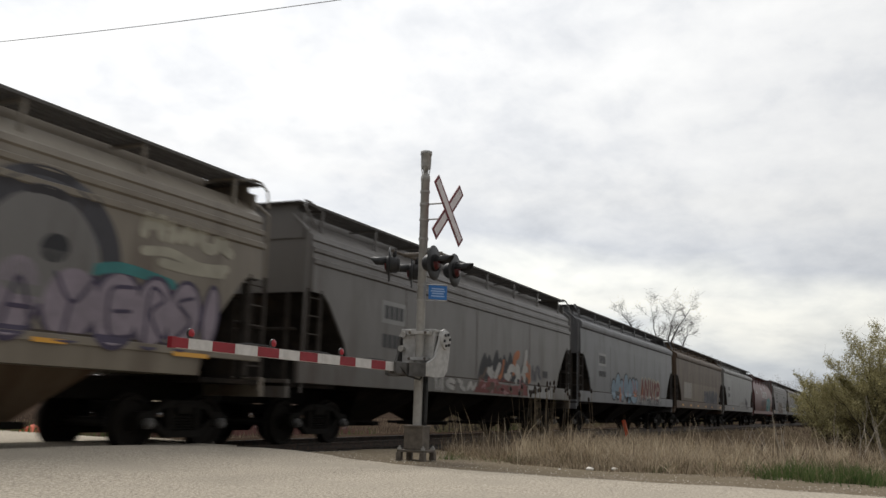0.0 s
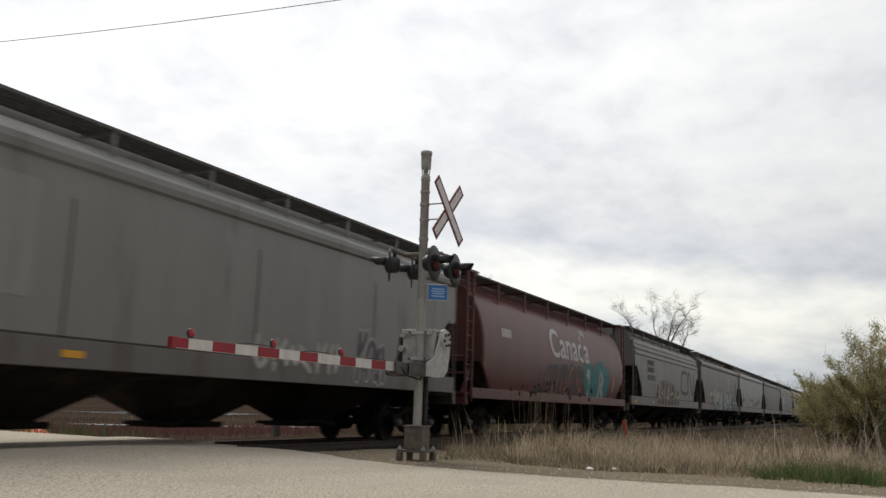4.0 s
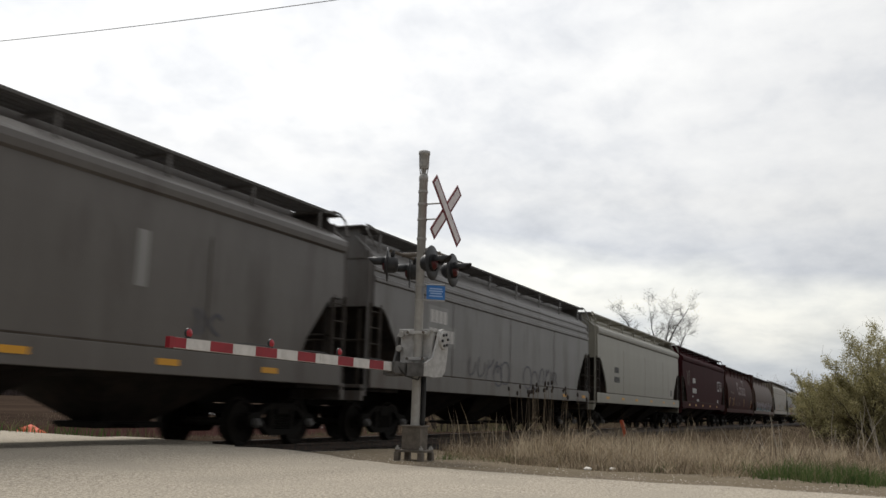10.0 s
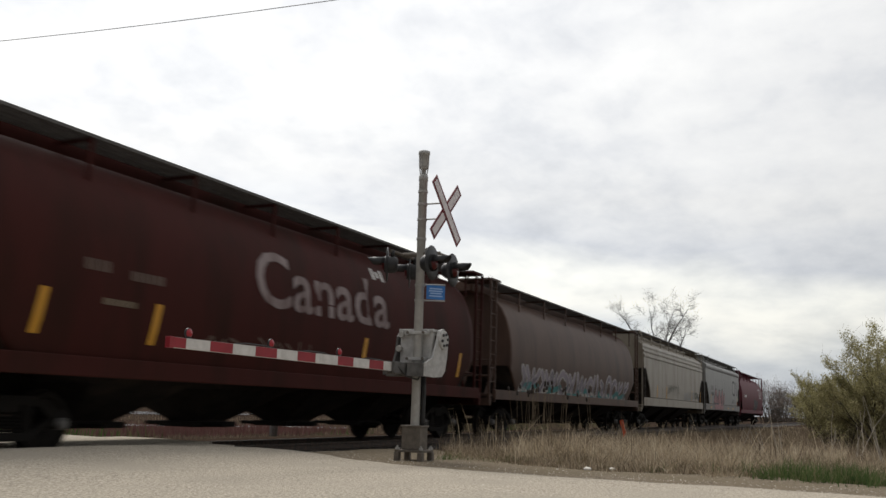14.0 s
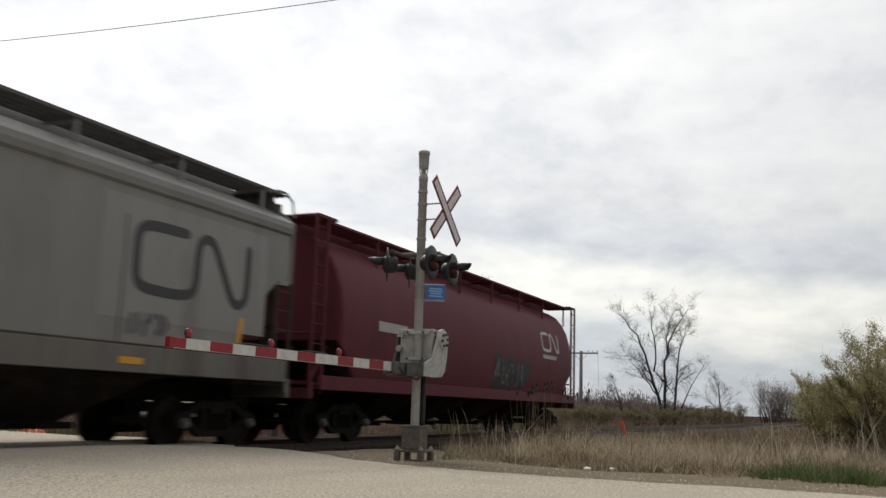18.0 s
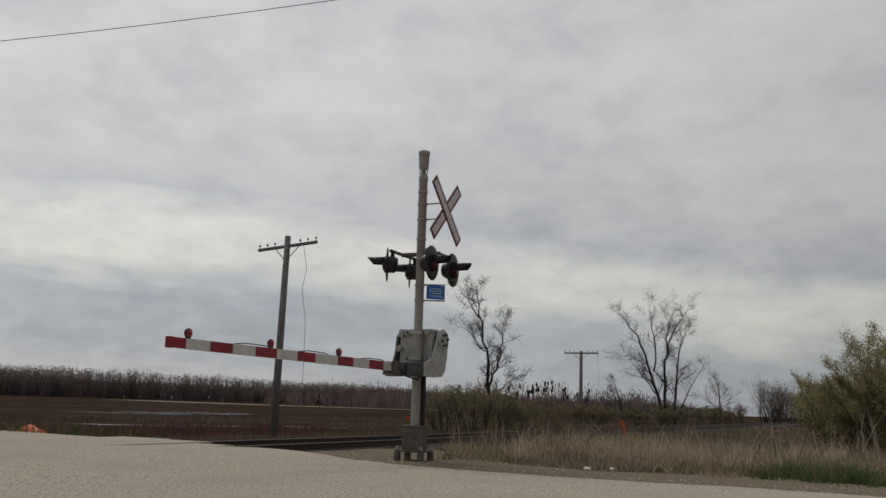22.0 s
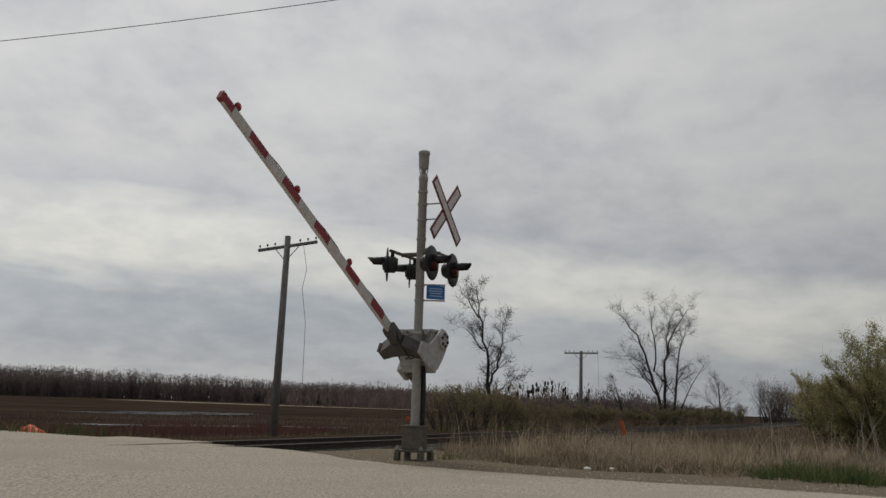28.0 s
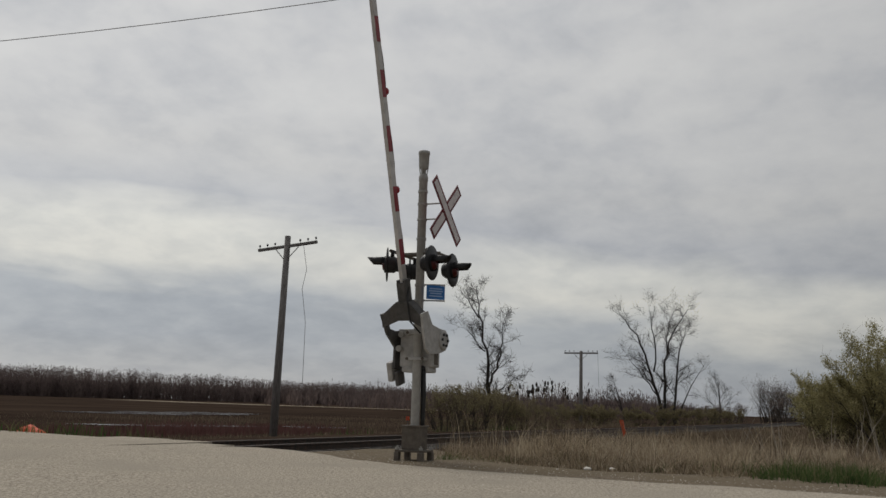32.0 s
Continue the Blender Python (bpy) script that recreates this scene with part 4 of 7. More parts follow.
# sprayed shapes in a unit cell: bent bars, hooks, arches and bolts
GLYPHS = [
    [[(0.18, 0.0), (0.10, 0.45), (0.22, 0.95)], [(0.62, 0.05), (0.70, 0.5), (0.60, 1.0)]],
    [[(0.10, 0.9), (0.55, 0.62), (0.35, 0.42), (0.85, 0.05)]],
    [[(0.10, 0.0), (0.12, 0.7), (0.45, 1.0), (0.80, 0.72), (0.86, 0.0)]],
    [[(0.15, 1.0), (0.18, 0.35), (0.50, 0.05), (0.85, 0.32), (0.80, 0.75)]],
    [[(0.30, 0.0), (0.34, 1.0)], [(0.34, 0.55), (0.62, 0.72), (0.85, 1.02)]],
    [[(0.08, 0.25), (0.38, 0.95), (0.55, 0.30), (0.90, 0.85)]],
    [[(0.25, 0.02), (0.20, 0.98)], [(0.55, 0.02), (0.58, 0.60)], [(0.85, 0.0), (0.80, 0.9)]],
    [[(0.85, 0.12), (0.45, 0.30), (0.20, 0.62), (0.55, 0.95), (0.90, 0.80)]],
    [[(0.20, 0.05), (0.48, 0.50), (0.20, 0.95)], [(0.60, 0.05), (0.90, 0.50), (0.60, 0.95)]],
]


def graffiti(car, kind, u, z, width, tall, count, fill, outline, glow=None, seed=1, thick=0.26, lean=0.1, label="spray-painted graffiti shape"):
    """Overlapping painted letter shapes: a wide outline, a narrower filling on it, thin accents."""
    rnd = random.Random(seed)
    cell = width / count
    for i in range(count):
        g = rnd.choice(GLYPHS)
        ou = u + i * cell + rnd.uniform(-0.06, 0.06) * cell
        oz = z + rnd.uniform(-0.05, 0.08) * tall
        sx, sz = cell * rnd.uniform(0.9, 1.15), tall * rnd.uniform(0.82, 1.1)
        tilt = lean + rnd.uniform(-0.12, 0.12)
        bm = bmesh.new()
        mats = [m for m in (outline, fill, glow) if m]
        up = 0.0012 * (i % 3)
        for lay, mat in enumerate(mats):
            n0 = len(bm.faces)
            for line in g:
                pts = [(ou + a * sx + tilt * b * sz, oz + b * sz) for a, b in line]
                if mat is outline:
                    stroke(bm, kind, pts, thick + 0.11, 0.004 + up)
                elif mat is fill and lay < 2:
                    stroke(bm, kind, pts, thick, 0.009 + up)
                else:
                    stroke(bm, kind, [(a + 0.02, b + 0.03) for a, b in pts[: max(2, len(pts) // 2 + 1)]], thick * 0.28, 0.014 + up)
            bm.faces.ensure_lookup_table()
            for f in bm.faces[n0:]:
                f.material_index = lay
        me = finish(bm, "graffiti_letter")
        for m in mats:
            me.materials.append(m)
        link("graffiti_letter", me, None, car, label)


def bubbles(car, kind, ovals, fill, outline, edge=0.09):
    """Swollen letter shapes: filled ovals (u, z, half width, half height, tilt) with a sprayed rim."""
    for i, (u, z, a, b, tilt) in enumerate(ovals):
        bm = bmesh.new()
        up = 0.0011 * (i % 4)
        for lay, (grow_by, out) in enumerate(((edge, 0.004 + up), (0.0, 0.009 + up))):
            rows = []
            for k in range(11):
                v = math.sin(math.pi * (k / 10 - 0.5))
                half = math.sqrt(max(0.0, 1 - v * v)) * (a + grow_by) + 0.004
                zz = min(3.9, max(1.21, z + v * (b + grow_by)))
                rows.append([bm.verts.new(on_side(kind, u + tilt * (zz - z) + half * w, zz, out)) for w in (-1, -0.33, 0.33, 1)])
            n0 = len(bm.faces)
            for r, t in zip(rows, rows[1:]):
                for k in range(3):
                    bm.faces.new((r[k], r[k + 1], t[k + 1], t[k]))
            bm.faces.ensure_lookup_table()
            for f in bm.faces[n0:]:
                f.material_index = lay
        me = finish(bm, "graffiti_bubble")
        me.materials.append(outline)
        me.materials.append(fill)
        link("graffiti_bubble", me, None, car, "swollen sprayed letter shape with dark rim")


def lines(car, kind, ways, width, mat, out=0.013, label="sprayed outline"):
    """Free sprayed lines, each a short run of (u, z)."""
    for way in ways:
        bm = bmesh.new()
        stroke(bm, kind, way, width, out)
        part("graffiti_line", bm, mat, car, label)


def wildstyle(car, kind, u0, u1, z0, tall, ground_mat, line_mat, seed, accent=None, jag=0.5, thin=0.07):
    """An interlocked piece: a jagged dark field of wedges, and over it broken pale strokes with pointed ends."""
    rnd = random.Random(seed)
    n = max(3, int((u1 - u0) / 0.42))
    for i in range(n):
        u = u0 + (u1 - u0) * (i + 0.5) / n
        fade = 0.55 + 0.45 * math.sin(math.pi * min(1, max(0, (i + 1) / (n + 1))) ** 0.7)
        top = tall * fade * (1 - jag * rnd.random())
        bm = bmesh.new()
        lean = rnd.uniform(-0.25, 0.25)
        rows = []
        for k in range(6):
            v = k / 5
            half = 0.34 * (1 - v ** 2.2) + 0.03
            zz = min(3.9, max(1.21, z0 + top * v))
            rows.append([bm.verts.new(on_side(kind, u + lean * v + half * w, zz, 0.004 + 0.0009 * (i % 3))) for w in (-1, -0.3, 0.3, 1)])
        for r, t in zip(rows, rows[1:]):
            for k in range(3):
                bm.faces.new((r[k], r[k + 1], t[k + 1], t[k]))
        part("graffiti_wedge", bm, ground_mat, car, "jagged sprayed field")
    for i in range(int(n * 1.5)):
        u = u0 + (u1 - u0) * rnd.random()
        z = z0 + tall * rnd.uniform(0.05, 0.35)
        pts = [(u, z)]
        for k in range(rnd.choice((2, 3))):
            u += rnd.uniform(-0.1, 0.34)
            z += tall * rnd.uniform(-0.22, 0.42)
            pts.append((u, min(z0 + tall, max(z0, z))))
        bm = bmesh.new()
        stroke(bm, kind, pts, thin * rnd.uniform(0.6, 1.9), 0.009 + 0.0007 * (i % 4))
        part("graffiti_line", bm, accent if accent and i % 4 == 0 else line_mat, car, "broken sprayed letter stroke")


def marks(car, kind, u, z, count, ch, mat, width=0.62, patch=None, gap=0.3):
    """A row of plain bars, one for each character."""
    cw = ch * width
    if patch:
        bm = bmesh.new()
        decal_quad(bm, kind, u - 0.12, u + count * (cw + ch * gap * 0.6) + 0.08, z - 0.1, z + ch + 0.1, 0.004)
        part("painted_patch", bm, patch, car, "freshly painted patch under the lettering")
    bm = bmesh.new()
    for i in range(count):
        a = u + i * (cw + ch * gap * 0.6)
        decal_quad(bm, kind, a, a + cw, z, z + ch, 0.008)
    part("lettering", bm, mat, car, "row of plain painted bars for lettering")


def ribbon_logo(car, kind, u, z, w, h, mat):
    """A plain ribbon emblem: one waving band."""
    bm = bmesh.new()
    s = h * 0.17
    way = ((0.40, 1.0), (0.20, 1.0), (0.07, 0.97), (0.01, 0.84), (0.0, 0.5), (0.01, 0.16), (0.07, 0.03), (0.2, 0.0), (0.36, 0.0), (0.46, 0.06), (0.50, 0.25), (0.51, 0.78), (0.54, 0.95), (0.60, 1.0), (0.66, 0.9), (0.75, 0.5), (0.84, 0.1), (0.90, 0.0), (0.96, 0.06), (0.99, 0.25), (1.0, 1.0))
    stroke(bm, kind, [(u + w * a, z + h * b) for a, b in way], s, 0.008)
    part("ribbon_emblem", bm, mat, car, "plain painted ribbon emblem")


def word(car, kind, text, u, z, size, width, mat):
    """Painted word on the side, bent to it."""
    cu = bpy.data.curves.new(text, "FONT")
    cu.body, cu.size = text, size
    cu.resolution_u = 3
    cu.offset = 0.02
    o = bpy.data.objects.new("word", cu)
    scene.collection.objects.link(o)
    me = bpy.data.meshes.new_from_object(o.evaluated_get(bpy.context.evaluated_depsgraph_get()))
    bpy.data.objects.remove(o)
    bm = bmesh.new()
    bm.from_mesh(me)
    bmesh.ops.triangulate(bm, faces=bm.faces)
    long = max(v.co.x for v in bm.verts)
    for v in bm.verts:
        v.co = on_side(kind, u + v.co.x * width / long, z + v.co.y, 0.012)
    part("painted_word", bm, mat, car, "white painted country name")


def flag(car, kind, u, z):
    bm = bmesh.new()
    for a, b in ((0, 0.13), (0.42, 0.55)):
        decal_quad(bm, kind, u + a, u + b, z, z + 0.26, 0.012)
    decal_quad(bm, kind, u + 0.20, u + 0.34, z + 0.06, z + 0.2, 0.012)
    part("flag_emblem", bm, M_MARK_W, car, "small white painted flag emblem")


def reflectors(car, kind, us, z=1.34, w=0.5, h=0.10, upright=False):
    for u in us:
        bm = bmesh.new()
        if upright:
            decal_quad(bm, kind, u, u + 0.13, 1.60, 2.22, 0.010, 0.09)
        else:
            decal_quad(bm, kind, u, u + w, z, z + h, 0.010)
        part("reflector", bm, M_YELLOW, car)


def patch(car, kind, u0, u1, z0, z1, mat, out=0.004, label="faded repainted panel"):
    bm = bmesh.new()
    n = 6
    for i in range(n):
        decal_quad(bm, kind, u0 + (u1 - u0) * i / n, u0 + (u1 - u0) * (i + 1) / n, z0, z1, out)
    part("painted_patch", bm, mat, car, label)


def ladder(name, x0, x1, y, z0, z1, car, mat, rungs):
    bm = bmesh.new()
    for x in (x0, x1):
        box(bm, x - 0.025, x + 0.025, y - 0.03, y + 0.03, z0, z1)
    for i in range(rungs):
        z = z0 + (z1 - z0) * (i + 0.5) / rungs
        tube(bm, [(x0, y, z), (x1, y, z)], 0.014, 6)
    part(name, bm, mat, car)


def build_car(i, kind, mat, label, sill_mat=None, bays=3, sill=None, bay_mat=None, inset=None, front=None):
    x_front, x_back = GAPS[i], GAPS[i + 1]
    L = x_back - x_front
    car = thing("hopper_car", (x_front, RAIL_Y, 0), label, "freight car", "covered hopper cars of the train")
    e = inset or (0.68 if kind != "round" else 1.20)
    e0 = front or e
    s0, s1 = sill or SILL[kind]
    cut = [(0.0, 2.95), (0.42, 2.93), (0.62, 2.78), (1.28, 2.05), (1.48, 1.62), (1.52, 1.2)] if kind != "round" else [(0.0, 2.1), (0.2, 1.95), (0.9, 1.15), (1.0, 1.1)]
    body = part("body", loft_body(kind, e0, L - e, cut), mat, car)
    # slope sheets closing the hoppers towards the ends, soot and cavity shade painted in
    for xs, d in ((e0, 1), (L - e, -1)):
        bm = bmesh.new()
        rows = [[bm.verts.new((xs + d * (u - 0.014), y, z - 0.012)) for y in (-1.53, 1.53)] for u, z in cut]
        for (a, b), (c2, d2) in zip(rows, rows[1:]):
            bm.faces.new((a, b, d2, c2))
        part("slope_sheet", bm, M_SLOPE, car, "slope sheet darkened by soot and by cavity shade put into its colour")
    # side sills
    for sg in (-1, 1):
        bm = bmesh.new()
        y = sg * 1.575
        box(bm, 0.62, L - 0.62, min(y, y - sg * 0.10), max(y, y - sg * 0.10), s0, s1, 0.012)
        part("side_sill", bm, sill_mat or mat, car)
        # sheet joints on the side
        if kind != "round":
            # strip stands proud of the body; its dark colour draws the gap's shade
            bm = bmesh.new()
            box(bm, e0 + 1.5, L - e - 1.5, min(sg * 1.50, sg * 1.563), max(sg * 1.50, sg * 1.563), s1 + 0.001, s1 + 0.034)
            part("sill_gap", bm, M_SEAM, car, "dark strip painted for the shade between body and sill")
            for k in range(1, 4):
                bm = bmesh.new()
                x = e + (L - 2 * e) * k / 4
                zz = [1.58, 2.1, 2.8, 3.4, 3.47]
                for a, b in zip(zz, zz[1:]):
                    bm.faces.new([bm.verts.new((x + dx, sg * (side_y(kind, z) + 0.006), z)) for dx, z in ((-0.016, a), (0.016, a), (0.016, b), (-0.016, b))])
                part("side_seam", bm, M_SEAM, car, "grimy welded sheet joint")
    # underframe
    for x0, x1 in ((0.35, 3.6), (L - 3.6, L - 0.35)):
        bm = bmesh.new()
        box(bm, x0, x1, -0.26, 0.26, 0.78, 1.10)
        part("stub_sill", bm, M_DARK, car)
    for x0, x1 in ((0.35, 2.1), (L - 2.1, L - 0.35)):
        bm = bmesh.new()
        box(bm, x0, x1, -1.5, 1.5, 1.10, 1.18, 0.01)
        part("end_platform", bm, M_GRIME_SHADE, car)
    for xe, d in ((0.35, 1), (L - 0.35, -1)):
        bm = bmesh.new()
        box(bm, min(xe, xe + d * 0.12), max(xe, xe + d * 0.12), -1.5, 1.5, 0.90, 1.24, 0.01)
        part("end_sill", bm, sill_mat or mat, car)
        bm = bmesh.new()
        box(bm, min(xe, xe - d * 0.22), max(xe, xe - d * 0.22), -0.11, 0.11, 0.78, 0.98, 0.02)
        box(bm, min(xe - d * 0.18, xe - d * 0.36), max(xe - d * 0.18, xe - d * 0.36), -0.15, 0.13, 0.72, 1.02, 0.05)
        part("coupler", bm, M_DARK, car, "dark cast knuckle coupler")
        bm = bmesh.new()
        tube(bm, [(xe, 0.3, 0.85), (xe - d * 0.12, 0.28, 0.55), (xe - d * 0.3, 0.2, 0.42)], 0.03, 6)
        part("air_hose", bm, M_BLACK, car)
        # plate added on the first car to block sky seen through its ends
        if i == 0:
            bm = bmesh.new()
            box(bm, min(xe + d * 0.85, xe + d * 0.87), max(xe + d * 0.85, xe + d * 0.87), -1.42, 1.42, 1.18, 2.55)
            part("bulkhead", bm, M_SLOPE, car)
        # shear plate under the slope sheet, added to block most sky seen through
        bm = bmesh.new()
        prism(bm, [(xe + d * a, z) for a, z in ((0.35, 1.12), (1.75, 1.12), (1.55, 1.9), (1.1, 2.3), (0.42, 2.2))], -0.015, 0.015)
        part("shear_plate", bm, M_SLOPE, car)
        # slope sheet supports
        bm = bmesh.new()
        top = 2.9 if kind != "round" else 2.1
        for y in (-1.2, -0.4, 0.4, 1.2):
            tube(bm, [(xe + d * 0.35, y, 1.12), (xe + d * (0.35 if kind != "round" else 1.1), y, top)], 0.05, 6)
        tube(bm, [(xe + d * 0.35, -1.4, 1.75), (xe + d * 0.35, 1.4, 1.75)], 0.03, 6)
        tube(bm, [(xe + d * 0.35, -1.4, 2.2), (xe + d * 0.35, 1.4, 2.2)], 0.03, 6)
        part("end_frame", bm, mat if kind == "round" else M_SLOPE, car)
        for sg in (-1, 1):
            if kind == "round":
                ladder("corner_ladder", min(xe, xe + d * 0.42) , max(xe, xe + d * 0.42), sg * 1.47, 1.0, 4.5, car, mat, 9)
            else:
                m = e0 - e if d > 0 else 0.0
                ladder("corner_ladder", min(xe + d * 0.2, xe + d * 0.66) + m, max(xe + d * 0.2, xe + d * 0.66) + m, sg * 1.54, 1.25, 3.0, car, M_LADDER, 5)
                ladder_pts = [(xe + d * 0.16 + m, sg * 1.50, 1.0), (xe + d * 0.16 + m, sg * 1.50, 4.15), (xe + d * 0.22 + m, sg * 1.1, 4.48)]
                bm = bmesh.new()
                tube(bm, ladder_pts, 0.03, 6)
                part("corner_post", bm, mat, car)
        # brake rigging on the platform
        if d > 0:
            bm = bmesh.new()
            lathe(bm, [(0.0, 0.20), (0.03, 0.24), (0.06, 0.20)], (xe + 0.1, 0.75, 2.0), (1, 0, 0), 16)
            tube(bm, [(xe + 0.13, 0.75, 2.0), (xe + 0.13, 0.75, 1.12)], 0.03, 6)
            part("brake_wheel", bm, M_DARK, car)
        else:
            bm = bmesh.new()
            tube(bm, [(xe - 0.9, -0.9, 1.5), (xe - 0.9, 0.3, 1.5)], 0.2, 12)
            part("air_tank", bm, M_GRIME_SHADE, car, smooth=True)
    # hopper bays
    span0, span1 = 3.25, L - 3.25
    bw = (span1 - span0) / bays
    for k in range(bays):
        xc = span0 + bw * (k + 0.5)
        bm = bmesh.new()
        rings = []
        shy, wide = (0.50, 1.22) if kind == "smooth" else (0.42, 1.26) if kind == "round" else (0.34, 1.20)
        for hl, hw, z in ((bw * 0.5 - 0.01, 1.48, s0 + 0.02), (bw * 0.5 - shy, wide, s0 - 0.08), (0.58 if bays == 3 else 0.46, 0.34, 0.46), (0.56 if bays == 3 else 0.44, 0.32, 0.40)):
            rings.append([bm.verts.new((xc + a * hl, b * hw, z)) for a, b in ((-1, -1), (1, -1), (1, 1), (-1, 1))])
        for r, s in zip(rings, rings[1:]):
            for j in range(4):
                bm.faces.new((r[j], r[(j + 1) % 4], s[(j + 1) % 4], s[j]))
        bm.faces.new(rings[0])
        bm.faces.new(rings[-1][::-1])
        bay = part("hopper_bay", bm, bay_mat or M_GRIME_SHADE, car)
        bm = bmesh.new()
        box(bm, xc - (0.78 if bays == 3 else 0.62), xc + (0.78 if bays == 3 else 0.62), -0.42, 0.42, 0.33, 0.43, 0.02)
        tube(bm, [(xc - 0.35, -0.9, 0.38), (xc - 0.35, 0.9, 0.38)], 0.035, 8)
        part("outlet_gate", bm, M_DARK, bay)
    for x in ((2.27, L - 1.90) if kind != "round" else (2.42, L - 2.22)):
        build_truck(car, x)
    # roof: hatch trough and running boards
    bm = bmesh.new()
    rz = 0.0 if kind == "round" else 0.17
    hw = 0.56 if kind != "round" else 0.52
    box(bm, 1.2, L - 1.2, -hw, hw, 4.30, 4.60 + rz, 0.03)
    for k in range(8):
        x = 1.9 + (L - 3.8) * k / 8
        box(bm, x, x + (L - 3.8) / 8 - 0.06, -0.46, 0.46, 4.60 + rz, 4.635 + rz, 0.01)
    part("roof_hatch", bm, mat, car)
    if kind != "round":
        for xe in (e0, L - e):
            bm = bmesh.new()
            prism(bm, [(xe - 0.03, 4.02), (xe + 0.03, 4.02), (xe + 0.03, 4.70), (xe - 0.03, 4.70)], -1.30, 1.30)
            bmesh.ops.bevel(bm, geom=[ed for ed in bm.edges if abs(ed.verts[0].co.z - 4.02) > 0.1 and abs(ed.verts[1].co.z - ed.verts[0].co.z) < 0.01 and abs(ed.verts[0].co.y - ed.verts[1].co.y) < 0.01], offset=0.18, segments=3, affect="EDGES")
            part("end_fascia", bm, mat, car)
            bm = bmesh.new()
            a, b = (xe - 0.22, xe + 0.34) if xe < 5 else (xe - 0.34, xe + 0.22)
            box(bm, a, b, -1.3, 1.3, 4.705, 4.73)
            part("crossover_board", bm, M_GRATE, car)
    rx0, rx1 = (e0 + 0.02, L - 0.70) if kind != "round" else (0.35, L - 0.35)
    for sg in (-1, 1):
        bm = bmesh.new()
        ya, yb = (0.72, 1.32) if kind != "round" else (0.62, 1.24)
        for y in (ya, yb):
            box(bm, rx0, rx1, sg * y - 0.018, sg * y + 0.018, 4.515 + rz, 4.565 + rz)
        for y in (0.25, 0.5, 0.75):
            yy = sg * (ya + (yb - ya) * y)
            box(bm, rx0, rx1, yy - 0.012, yy + 0.012, 4.525 + rz, 4.555 + rz)
        n = int((rx1 - rx0) / 0.09)
        for k in range(n + 1):
            x = rx0 + (rx1 - rx0) * k / n
            box(bm, x - 0.03, x + 0.03, min(sg * ya, sg * yb), max(sg * ya, sg * yb), 4.53 + rz, 4.55 + rz)
        rb = part("running_board", bm, mat if i in (11, 17) else M_GRATE, car, "steel grating roof walkway")
        for k in range(8):
            x = rx0 + 0.6 + (rx1 - rx0 - 1.2) * k / 7
            bm = bmesh.new()
            box(bm, x - 0.03, x + 0.03, min(sg * (ya - 0.1), sg * yb), max(sg * (ya - 0.1), sg * yb), 4.47 + rz, 4.515 + rz)
            zr = 4.14 if kind != "round" else 3.85
            box(bm, x - 0.03, x + 0.03, min(sg * yb, sg * (yb - 0.04)), max(sg * yb, sg * (yb - 0.04)), zr, 4.515 + rz)
            part("bracket", bm, mat, rb)
        # end grab rails
        for xe, d in ((rx0, -1), (rx1, 1)):
            bm = bmesh.new()
            if kind == "round":
                box(bm, min(xe, xe - d * 0.75), max(xe, xe - d * 0.75), min(sg * 0.4, sg * 1.5), max(sg * 0.4, sg * 1.5), 4.50, 4.56)
                part("roof_platform", bm, mat, car)
            else:
                tube(bm, [(xe - d * 0.5, sg * yb, 4.66), (xe - d * 0.1, sg * yb, 4.76), (xe + d * 0.12, sg * (yb + 0.02), 4.75), (xe + d * 0.22, sg * (yb + 0.10), 4.60), (xe + d * 0.08, sg * (yb + 0.25), 4.25)], 0.022, 6)
                part("grab_rail", bm, mat, car)
    return car


M_MARK_F = material("faded_white_paint", (0.26, 0.21, 0.205), 0.7, second=(0.15, 0.10, 0.095), scale=2.4, stretch=(1.5, 1, 0.5))
M_GRATE = material("roof_grating", (0.125, 0.12, 0.115), 0.85, second=(0.085, 0.08, 0.075), scale=6)
P_TAN = paint("paint_tan_grey", (0.272, 0.240, 0.188), (0.192, 0.160, 0.124), (0.120, 0.088, 0.064))
P_GREY = paint("paint_mid_grey", (0.208, 0.200, 0.192), (0.152, 0.144, 0.136), (0.096, 0.080, 0.068))
P_TAUPE = paint("paint_taupe", (0.175, 0.150, 0.122), (0.128, 0.106, 0.084), (0.080, 0.057, 0.042))
P_DUSK = paint("paint_dusky_grey", (0.205, 0.193, 0.182), (0.152, 0.140, 0.129), (0.098, 0.080, 0.067))
P_SOOT = paint("paint_sooty_grey", (0.150, 0.138, 0.126), (0.108, 0.096, 0.086), (0.070, 0.055, 0.046))
P_BLUEGREY = paint("paint_blue_grey", (0.192, 0.196, 0.204), (0.144, 0.144, 0.148), (0.088, 0.080, 0.080))
P_BROWN = paint("paint_dirty_brown", (0.175, 0.130, 0.088), (0.132, 0.093, 0.060), (0.088, 0.050, 0.031), 0.58, 0.5, 0.2)
P_LIGHT = paint("paint_light_grey", (0.272, 0.268, 0.252), (0.208, 0.204, 0.192), (0.128, 0.112, 0.096), 0.66)
P_PALE = paint("paint_pale_grey", (0.320, 0.316, 0.304), (0.248, 0.244, 0.232), (0.152, 0.132, 0.112), 0.68)
P_RED = paint("paint_faded_red", (0.160, 0.040, 0.030), (0.108, 0.029, 0.024), (0.068, 0.028, 0.022), 0.6)
P_REDBROWN = paint("paint_red_brown", (0.074, 0.020, 0.017), (0.050, 0.016, 0.013), (0.036, 0.016, 0.012), 0.58, 0.6, 0.05)
